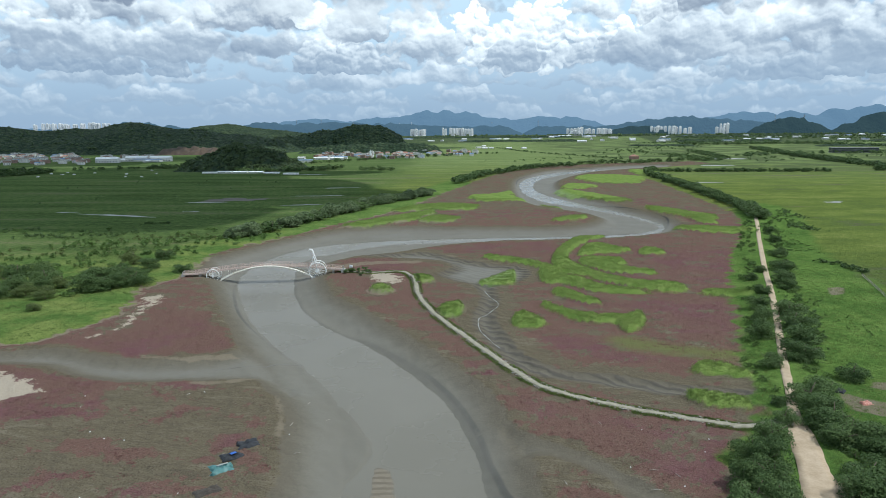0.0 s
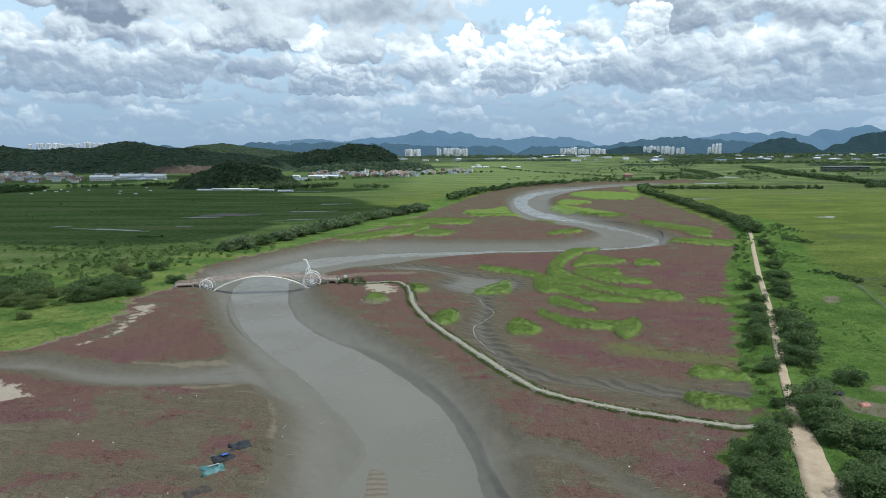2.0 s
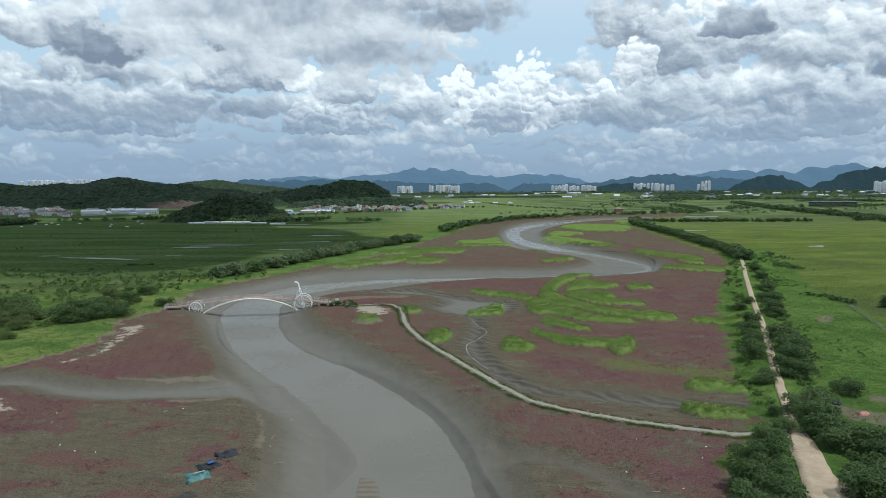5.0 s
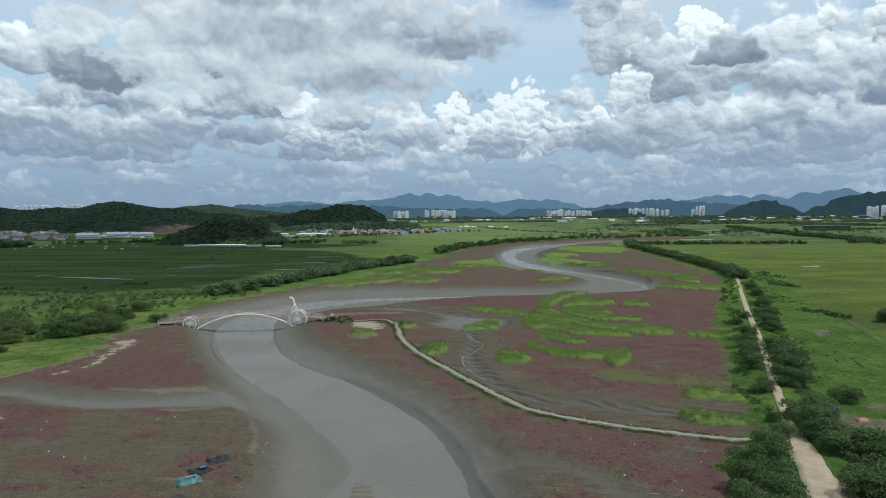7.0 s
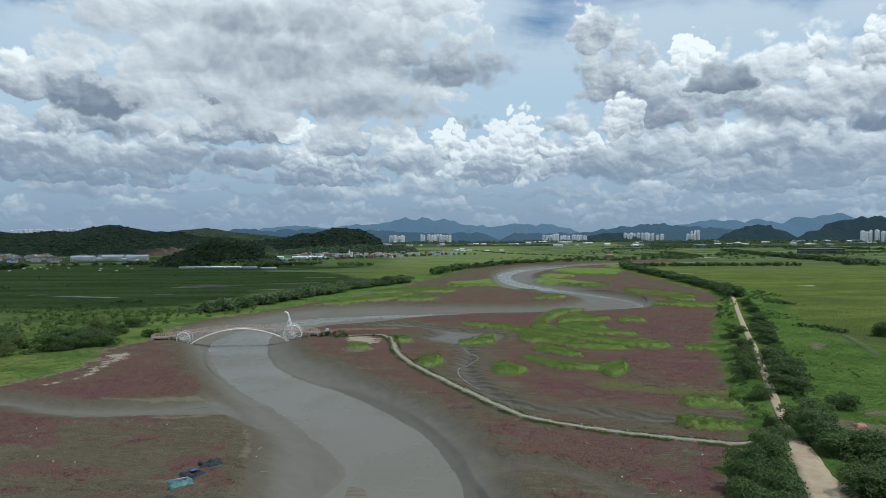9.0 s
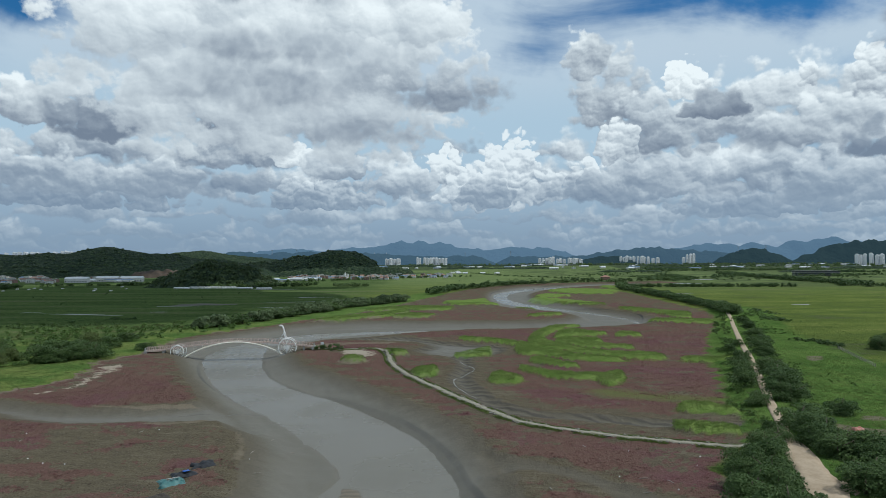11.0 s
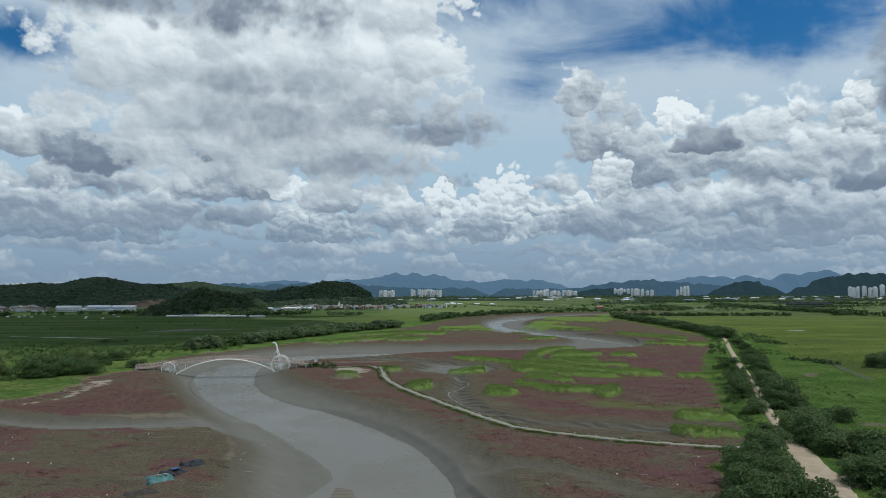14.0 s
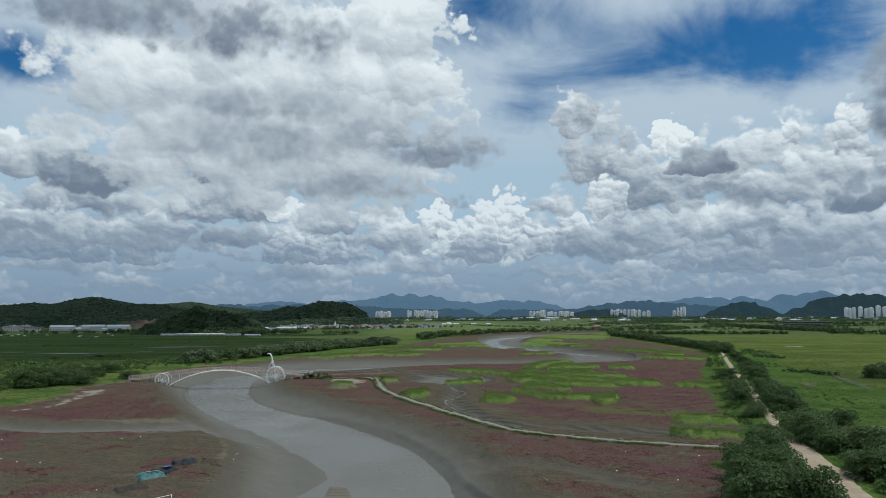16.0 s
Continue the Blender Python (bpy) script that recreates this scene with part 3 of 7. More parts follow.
PLAN["channel_upper"] = [(-115.9, 305.5), (-122.6, 327), (-121.3, 348.3), (-109.8, 379.6), (-94, 412), (-75, 440), (-39, 455), (-0, 451), (38, 450), (76, 451), (99, 473), (107, 498), (98, 533), (76, 565), (61, 631), (65, 754), (87, 912), (145, 1057), (215, 1127), (295, 1188), (382, 1217), (360, 1146), (279, 1089), (205, 1010), (147, 887), (123, 781), (120, 684), (134, 617), (145, 562), (157, 509), (158, 465), (144, 431), (121, 413), (95, 403), (66.8, 397.1), (33.1, 393.9), (6.3, 384.5), (-12.8, 371.7), (-30.4, 356.2), (-47.4, 346.7), (-57.2, 334.5), (-60.9, 317.6), (-60.8, 294.9), (-87.1, 289.5)]
PLAN["west_creek"] = [(-38, 158.1), (-53.1, 168.9), (-74.1, 167.4), (-90.9, 168.2), (-102.3, 172.4), (-118, 180.5), (-142.6, 183.4), (-148.4, 191.4), (-135.5, 192.4), (-120.5, 196), (-99.3, 188.1), (-81.8, 186), (-67.6, 189.9), (-62.6, 198.4), (-45.1, 183)]
PLAN["gully"] = [(10, 144.8), (16.8, 136.7), (23.2, 131.4), (28.1, 127), (31.6, 122.4), (35.1, 117.2), (39.4, 109.5), (33.4, 109.5), (27.6, 119.3), (23.2, 124.4), (18.4, 126.5), (11.3, 128.4)]
PLAN["side_creek"] = [(-47.4, 346.7), (-30.1, 352.9), (-12.2, 354.2), (-0.2, 341), (19, 323), (34.5, 313.2), (34.6, 295.7), (27.5, 282.3), (18.6, 274.1), (18.3, 253.3), (15.6, 229.4), (18.3, 203.5), (23.2, 185), (30.5, 175.8), (42, 172.7), (51.4, 168.6), (61.7, 164.6), (75.4, 161.5), (74.5, 157.9), (62.1, 157.9), (52.5, 157.9), (45.1, 161.6), (36, 165.4), (26.5, 169.5), (18.2, 175.8), (13, 190), (8.7, 206.5), (6.7, 229.5), (10.7, 253.4), (8.1, 277.3), (-1.4, 288.2), (-6.6, 301.2), (-0.2, 316.5), (-8.7, 333.6), (-29.1, 340.1)]
PLAN["water_lower"] = [(-23.1, 103.5), (-21.6, 117.3), (-17.9, 135.9), (-21.2, 147.1), (-28.9, 161.9), (-39.1, 180.5), (-47.7, 193.7), (-61.3, 212.4), (-76.1, 236.2), (-87.5, 264.8), (-96.5, 295), (-100.2, 315.3), (-100.3, 339.7), (-94.2, 368), (-82.9, 389.3), (-61.9, 404.6), (-58.5, 381.3), (-74.3, 362.5), (-77.7, 333.6), (-72.3, 300.4), (-64, 269.1), (-53.9, 243.5), (-41, 223.5), (-27.5, 208.6), (-14.3, 189.6), (-5.6, 174), (0.9, 158.3), (5.4, 139.9), (7.3, 126.3), (8.8, 117.4), (9.3, 103.6)]
PLAN["water_upper"] = [(-79.6, 389.3), (-61.9, 404.6), (-35.3, 414.4), (-0.2, 420.1), (35.6, 423.6), (72, 427), (102, 433), (122, 440), (141, 460), (145, 482), (139, 519), (122, 563), (101, 606), (84, 646), (76, 727), (79, 830), (96, 922), (134, 1010), (191, 1100), (246, 1141), (239, 1111), (180, 1032), (129, 941), (103, 854), (93, 774), (96, 701), (108, 645), (129, 592), (147, 551), (157, 505), (150, 470), (134, 442), (108, 428), (70.4, 418.3), (34.9, 414.8), (-0.2, 407.2), (-34.1, 399.9), (-58.5, 381.3), (-71.8, 365.8)]
PLAN["west_land"] = [(-168.6, 191), (-139.1, 197.8), (-130.9, 201.6), (-124.8, 213), (-119.7, 229.2), (-121.9, 248.8), (-129.1, 272), (-120.8, 295.8), (-123.9, 321.4), (-127.4, 348.4), (-124, 363.5), (-114.2, 383.5), (-99, 417), (-79, 467), (-45, 538), (-21, 635), (-0, 723), (54, 937), (117, 1089), (198, 1198), (313, 1264), (407, 1297), (494, 1332)]
PLAN["east_land"] = [(46, 92.3), (51.7, 113.3), (55.2, 128.4), (66.7, 141.8), (75.4, 161.5), (80.6, 182.3), (98.9, 228.6), (112.8, 270.8), (131.3, 316.8), (161.6, 380.7), (192, 448), (212, 507), (221, 563), (231, 660), (245, 797), (258, 943), (310, 1071), (369, 1145), (466, 1227)]
PLAN["dirt_path"] = [(57.4, 92.4), (64.9, 111), (67.5, 118.3), (71.4, 129.7), (76.2, 143.2), (81.6, 156.1), (87.7, 171.3), (93.3, 184.7), (99.8, 200.1), (107.6, 218.2), (116.5, 239.7), (127, 265.7), (139.6, 297.6), (156.2, 337.9), (177.9, 390.2), (202, 447), (233, 524)]
PLAN["stone_path"] = [(-52.4, 305.7), (-38.9, 301.7), (-26.1, 304), (-20.1, 299), (-15.9, 282.9), (-13.6, 260.9), (-7.3, 234.8), (-0.2, 215.2), (8.3, 194.7), (15.3, 177.2), (21.5, 164.7), (27.6, 158), (39.6, 150.4), (50.9, 144.7), (62.8, 139.7), (72.5, 138.3)]
PLAN["reed_c"] = [(10.0, 284.0), (17.5, 295.4), (26.1, 308.9), (29.7, 305.0), (27.2, 283.7), (24.7, 277.3), (16.4, 277.4), (11.3, 279.6)]
PLAN["reed_d"] = [(39.2, 265.9), (43.6, 269.8), (49.1, 262.0), (53.9, 252.8), (56.5, 245.0), (51.0, 243.4), (44.9, 250.2), (40.6, 257.4)]
PLAN["reed_e"] = [(31.8, 245.3), (36.7, 245.2), (40.6, 237.1), (47.5, 230.9), (54.9, 228.7), (59.8, 228.6), (64.8, 233.0), (67.6, 230.7), (66.1, 222.2), (61.1, 212.3), (56.5, 208.6), (54.4, 212.4), (53.4, 218.2), (47.0, 218.9), (40.4, 224.5), (35.2, 234.9)]
PLAN["reed_f"] = [(19.9, 226.1), (22.9, 232.7), (26.9, 232.7), (30.0, 226.0), (32.3, 220.4), (28.5, 214.5), (22.9, 213.9), (19.5, 217.2)]
PLAN["sedge_g"] = [(47.9, 205.8), (55.3, 207.0), (62.9, 202.8), (68.6, 198.8), (77.2, 194.5), (84.5, 191.8), (80.4, 182.0), (71.3, 183.0), (61.8, 187.9), (52.8, 191.0), (47.5, 196.3)]
PLAN["reed_h"] = [(63.9, 176.2), (68.9, 180.7), (73.2, 179.8), (77.6, 175.3), (79.8, 170.1), (77.3, 167.7), (71.0, 170.2), (65.4, 171.0)]
PLAN["reed_i"] = [(55.7, 157.2), (61.4, 159.7), (67.2, 156.1), (71.3, 153.7), (68.7, 147.8), (59.2, 150.1)]
PLAN["reed_j"] = [(98.0, 355.1), (105.3, 361.9), (110.3, 358.2), (112.2, 348.1), (103.9, 341.8), (96.7, 342.0)]
PLAN["reed_k"] = [(74.0, 373.6), (82.6, 377.2), (89.5, 365.8), (96.3, 356.8), (85.0, 347.0), (73.0, 345.7), (64.0, 341.1), (66.4, 354.1)]
PLAN["reed_l"] = [(62.3, 331.9), (73.9, 336.2), (84.1, 331.5), (85.1, 321.3), (80.1, 313.2), (92.9, 300.1), (84.9, 294.2), (73.6, 299.2), (66.3, 306.9), (61.6, 319.0)]
PLAN["reed_m"] = [(97.1, 262.3), (105.2, 266.0), (111.9, 263.0), (119.2, 262.0), (116.3, 252.9), (108.2, 253.8), (100.9, 257.5)]
PLAN["reed_n"] = [(-34.9, 269.8), (-29.8, 276.8), (-23.3, 269.6), (-24.9, 261.9), (-31.7, 262)]
PLAN["reed_o"] = [(-19.2, 292.6), (-14.8, 296.1), (-9.1, 292.5), (-7.0, 284.5), (-11.6, 279.2), (-15.8, 281.4)]
PLAN["reed_p"] = [(-76, 451), (-57, 484), (-35, 513), (-16, 537), (-13, 515), (-25, 483), (-43, 463), (-60, 445)]
PLAN["reed_q"] = [(-49, 531), (-34, 570), (-5, 586), (24, 572), (14, 544), (-18, 537)]
PLAN["reed_r"] = [(-13, 505), (8, 488), (-8, 465), (-24, 477)]
PLAN["reed_s"] = [(16, 654), (45, 676), (62, 712), (62, 641), (67, 620), (30, 603)]
PLAN["reed_t"] = [(70, 480), (88, 498), (101, 501), (92, 479), (75, 468)]
PLAN["reed_u"] = [(75, 582), (90, 582), (92, 552), (79, 553)]
PLAN["reed_v"] = [(112, 730), (133, 696), (154, 637), (162, 606), (143, 593), (122, 638), (107, 679)]
PLAN["reed_w"] = [(160, 896), (204, 948), (253, 900), (221, 807), (173, 802)]
PLAN["reed_x"] = [(159, 562), (173, 545), (185, 515), (195, 498), (187, 476), (172, 489), (157, 523)]
PLAN["reed_y"] = [(171, 499), (184, 495), (182, 459), (169, 459)]
PLAN["reed_z"] = [(143, 441), (163, 443), (190, 428), (183, 411), (155, 419)]
PLAN["reed_aa"] = [(118, 743), (139, 796), (165, 763), (132, 722)]
PLAN["reed_bb"] = [(272, 1059), (298, 1029), (289, 918), (258, 943)]
PLAN["sand_spit"] = [(-137.5, 176.5), (-124.9, 176.4), (-116.1, 172.5), (-107.3, 167.5), (-103.4, 162), (-106.3, 156.9), (-110.1, 154.1), (-119.2, 151.4)]
PLAN["sand_flat"] = [(-38.2, 306.7), (-25.9, 301.5), (-20.4, 288.5), (-23, 279.8), (-31.7, 283.2), (-37.7, 292.2)]
PLAN["sand_west"] = [(-116.4, 204.4), (-115.6, 211.7), (-112.3, 220.1), (-116.1, 232.1), (-118.5, 246.3), (-123.5, 262.2), (-117.5, 264), (-110.6, 250.4), (-112, 236.6), (-108.4, 220), (-110.4, 210.4)]
PLAN["sand_bar"] = [(-16.3, 128.4), (-12.9, 128.4), (-11.2, 121.4), (-9.5, 107.6), (-14.4, 107.6), (-15.9, 117.1)]
PLAN["reed_arc_a"] = [(13.7, 339.0), (20.2, 342.0), (28.3, 335.6), (41.2, 325.0), (48.8, 311.1), (50.4, 297.2), (47.0, 299.7), (39.7, 312.6), (30.0, 322.4), (19.5, 329.8)]
PLAN["reed_arc_b"] = [(94.3, 407.9), (84.6, 410.4), (72.0, 397.6), (56.7, 363.0), (49.3, 335.2), (47.3, 319.3), (48.9, 303.4), (53.8, 294.8), (59.6, 292.3), (62.6, 283.2), (70.1, 274.5), (79.1, 265.4), (89.1, 261.4), (96.3, 268.1), (94.3, 277.3), (83.5, 280.7), (75.1, 285.2), (69.7, 293.3), (64.5, 304.4), (60.0, 319.0), (58.9, 335.0), (63.7, 354.2), (74.1, 377.4), (86.5, 395.1)]
PLAN["reed_b_a"] = [(39.6, 307.4), (45.8, 308.6), (50.0, 294.8), (56.2, 287.8), (61.2, 276.8), (68.8, 269.5), (78.6, 263.5), (77.7, 260.6), (66.7, 260.8), (58.0, 261.8), (52.3, 266.7), (47.1, 277.0), (40.1, 277.1), (37.3, 286.9)]
PLAN["core_a"] = [(-100.0, 230.2), (-89.9, 230.1), (-75.1, 209.8), (-66.3, 196.5), (-71.6, 194.4), (-84.2, 191.8), (-96.8, 189.8), (-116.0, 197.4), (-125.4, 201.3), (-111.4, 205.3), (-105.3, 219.7)]
PLAN["core_b"] = [(-135.8, 178.5), (-112.1, 176.1), (-98.8, 171.8), (-83.1, 167.6), (-86.2, 161.7), (-82.3, 151.1), (-80.8, 143.2), (-90.8, 144.7), (-100.5, 139.7), (-107.9, 136.0)]
PLAN["core_c"] = [(-68.4, 144.1), (-65.7, 150.4), (-60.9, 151.7), (-58.4, 149.4), (-61.1, 145.3), (-66.3, 142.2)]
PLAN["core_d"] = [(-82.2, 132.0), (-76.0, 133.8), (-66.7, 132.0), (-58.6, 129.9), (-61.1, 127.5), (-66.3, 123.9), (-70.8, 123.9), (-75.4, 128.2)]
PLAN["core_e"] = [(-82.4, 119.0), (-80.0, 122.3), (-74.4, 122.3), (-71.5, 119.0), (-75.1, 115.8), (-78.3, 112.5), (-83.5, 110.9), (-85.4, 116.9)]
PLAN["core_f"] = [(-51.9, 337.5), (-28.6, 334), (-17.5, 312.8), (-19.6, 303.9), (-42.4, 309.3)]
PLAN["core_g"] = [(13.7, 158), (21.8, 156.2), (32.8, 149.5), (49.9, 141.8), (58.3, 134.8), (50.5, 115.2), (41.9, 117.2), (33.6, 126), (25.9, 133.5), (17.4, 141.8)]
PLAN["core_h"] = [(92.9, 343.8), (116.4, 363.3), (152.6, 362.5), (115.7, 281), (103.5, 283.4), (92.5, 294.8), (102, 317.3)]
PLAN["core_i"] = [(42.5, 248.7), (59.4, 248.5), (87.6, 256.9), (105.4, 252.3), (89.8, 208.9), (71.9, 209), (64.8, 215.3), (70.8, 236.3), (53.5, 240.4)]
PLAN["core_j"] = [(-18.6, 362.9), (12.7, 380.5), (52.2, 387.3), (58.3, 373.7), (49.9, 347.9), (29.4, 348.4), (-0.2, 352.3)]
PLAN["core_k"] = [(27, 209.4), (46.8, 209.2), (49.9, 192.4), (64.8, 187.2), (75.6, 177.8), (61.7, 177.9), (44.3, 182.5), (29.9, 192.5)]
PLAN["core_l"] = [(-9, 545), (46, 550), (90, 541), (103, 511), (67, 499), (21, 494), (-9, 508)]
PLAN["core_m"] = [(167, 626), (195, 586), (195, 476), (188, 448), (170, 509), (155, 562)]
PLAN["core_n"] = [(-17.9, 203.7), (-3.6, 192.7), (9.1, 178.1), (14, 161.7), (5.9, 173.7), (-7, 195.3)]
PLAN["core_o"] = [(-82.9, 168.8), (-74.7, 168.8), (-64.8, 166.3), (-61.0, 161.6), (-69.2, 162.4), (-78.9, 164.8)]
PLAN["core_p"] = [(-64.9, 110.6), (-62.7, 114.4), (-57.0, 115.7), (-49.1, 114.5), (-50.8, 111.0), (-56.9, 108.7)]
PLAN["core_q"] = [(-51.0, 128.2), (-49.1, 134.6), (-45.3, 140.2), (-43.2, 141.6), (-43.2, 137.3), (-45.4, 130.7), (-48.0, 124.6), (-49.0, 116.9), (-52.3, 114.5), (-53.1, 119.0)]
PLAN["reed_cc"] = [(-6.7, 237.2), (-0.6, 246.8), (4.9, 243.5), (3.8, 233.2), (-0.2, 226.0), (-4.1, 227.4)]
PLAN["lush_meadow"] = [(237.6, 570.3), (262.2, 577.9), (266.0, 536.5), (238.2, 456.0), (192.7, 346.8), (179.2, 292.2), (169.7, 249.4), (155.2, 200.9), (98.6, 110.2), (49.4, 110.1)]
PLAN["soil_a"] = [(94.8, 157.8), (98.8, 155), (104.6, 149.4), (100.5, 143.2), (93.6, 146.2), (91.6, 151.7)]
PLAN["soil_b"] = [(151.5, 268.3), (157.1, 268.2), (152.3, 258.8), (146.5, 257.1)]
PLAN["soil_c"] = [(107, 165.2), (113.6, 163.3), (111.2, 159.6), (105, 160.7)]
PLAN["ridge_a"] = [(-91.4, 189.1), (-78.9, 187), (-66.7, 189.9), (-62.9, 188.4), (-76.3, 184.5), (-89.5, 186.6)]
PLAN["ridge_b"] = [(-68.2, 167.4), (-59.8, 168.9), (-52.7, 171.4), (-51.7, 169.3), (-59, 166.5), (-66.5, 165)]
PLAN["ridge_c"] = [(-44.4, 158.2), (-42.3, 156.4), (-38.5, 144.8), (-37, 136.2), (-38.2, 136.2), (-39.7, 144.8)]
PLAN["ridge_d"] = [(-54.8, 320.2), (-39.5, 329.8), (-17.1, 330.8), (-17.3, 325.1), (-38.7, 322.6), (-52.4, 313.4)]

# ---- plan: outlines of the marsh as closed or open splines, in metres ----


def spline(points, steps=5, closed=True):
    """A smooth line through control points."""
    p = np.array(points, float)
    n = len(p)
    idx = np.arange(n if closed else n - 1)
    get = (lambda i: p[i % n]) if closed else (lambda i: p[np.clip(i, 0, n - 1)])
    p0, p1, p2, p3 = get(idx - 1), get(idx), get(idx + 1), get(idx + 2)
    out = []
    for t in np.arange(steps) / steps:
        out.append(0.5 * (2 * p1 + (p2 - p0) * t + (2 * p0 - 5 * p1 + 4 * p2 - p3) * t**2 + (3 * p1 - p0 - 3 * p2 + p3) * t**3))
    line = np.stack(out, 1).reshape(-1, 2)
    return line if closed else np.vstack([line, p[-1]])


def line_distance(x, y, line, closed=False):
    """The distance of each place from a line."""
    best = np.full(x.shape, 1e9)
    a, b = (line, np.roll(line, -1, 0)) if closed else (line[:-1], line[1:])
    for (ax, ay), (bx, by) in zip(a, b):
        ex, ey = bx - ax, by - ay
        t = np.clip(((x - ax) * ex + (y - ay) * ey) / (ex * ex + ey * ey + 1e-9), 0, 1)
        best = np.minimum(best, (x - ax - t * ex) ** 2 + (y - ay - t * ey) ** 2)
    return np.sqrt(best)


def inside(x, y, line):
    odd = np.zeros(x.shape, bool)
    for (ax, ay), (bx, by) in zip(line, np.roll(line, -1, 0)):
        if ay != by:
            odd ^= ((ay > y) != (by > y)) & (x < (bx - ax) * (y - ay) / (by - ay) + ax)
    return odd


def area_distance(x, y, line, far=60.0):
    """Signed distance from a closed outline, negative inside; worked out only near it."""
    x, y = np.asarray(x, float), np.asarray(y, float)
    out = np.full(x.shape, far)
    lo, hi = line.min(0) - far, line.max(0) + far
    near = (x > lo[0]) & (x < hi[0]) & (y > lo[1]) & (y < hi[1])
    xs, ys = x[near], y[near]
    d = line_distance(xs, ys, line, True)
    out[near] = np.where(inside(xs, ys, line), -d, np.minimum(d, far))
    return out


def smooth(v, lo, hi):
    t = np.clip((v - lo) / (hi - lo), 0, 1)
    return t * t * (3 - 2 * t)


def wavy(x, y, size, seed):
    """Cheap smooth noise, about -1 to 1."""
    r = np.random.RandomState(seed)
    out = 0
    for k in range(6):
        a, ph, s = r.uniform(0, math.tau), r.uniform(0, math.tau), size * r.uniform(0.6, 1.6)
        out = out + np.sin((x * math.cos(a) + y * math.sin(a)) * math.tau / s + ph + 1.3 * np.sin((y * math.cos(a) - x * math.sin(a)) * 4.1 / s))
    return out / 3.2


WEST = spline(PLAN["west_land"], closed=False)
EAST = spline(PLAN["east_land"], closed=False)
WEST_AREA = np.vstack([WEST, [(WEST[-1][0] + 100, 6000), (-9000, 6000), (-9000, WEST[0][1])]])
EAST_AREA = np.vstack([EAST, [(EAST[-1][0] - 100, 6000), (9000, 6000), (9000, -500), (EAST[0][0], -500)]])
CHANNELS = [spline(PLAN[k]) for k in ("channel_lower", "channel_upper")]
BRANCHES = [spline(PLAN[k]) for k in ("west_creek", "gully")]
CREEK = spline(PLAN["side_creek"])
WATERS = [spline(PLAN[k]) for k in ("water_lower", "water_upper")]
REEDS = [spline(v) for k, v in PLAN.items() if k.startswith("reed")]
SEDGE = spline(PLAN["sedge_g"])
CORES = [spline(v) for k, v in PLAN.items() if k.startswith("core")]
SOILS = [spline(v) for k, v in PLAN.items() if k.startswith(("soil", "ridge"))]
SANDS = [spline(PLAN[k]) for k in ("sand_spit", "sand_west", "sand_flat")]
DIRT = spline(PLAN["dirt_path"], closed=False)
STONE = spline(PLAN["stone_path"], closed=False)
WATER_LEVEL = -3.8
SAND_BAR = spline(PLAN["sand_bar"])
LUSH = spline(PLAN["lush_meadow"])


def rise(y):
    """The plain climbs gently towards the far towns."""
    return 20.0 * np.clip((np.asarray(y, float) - 2000.0) / 2200.0, 0.0, 1.0)


def least(x, y, lines, far=60.0):
    return np.minimum.reduce([area_distance(x, y, k, far) for k in lines])


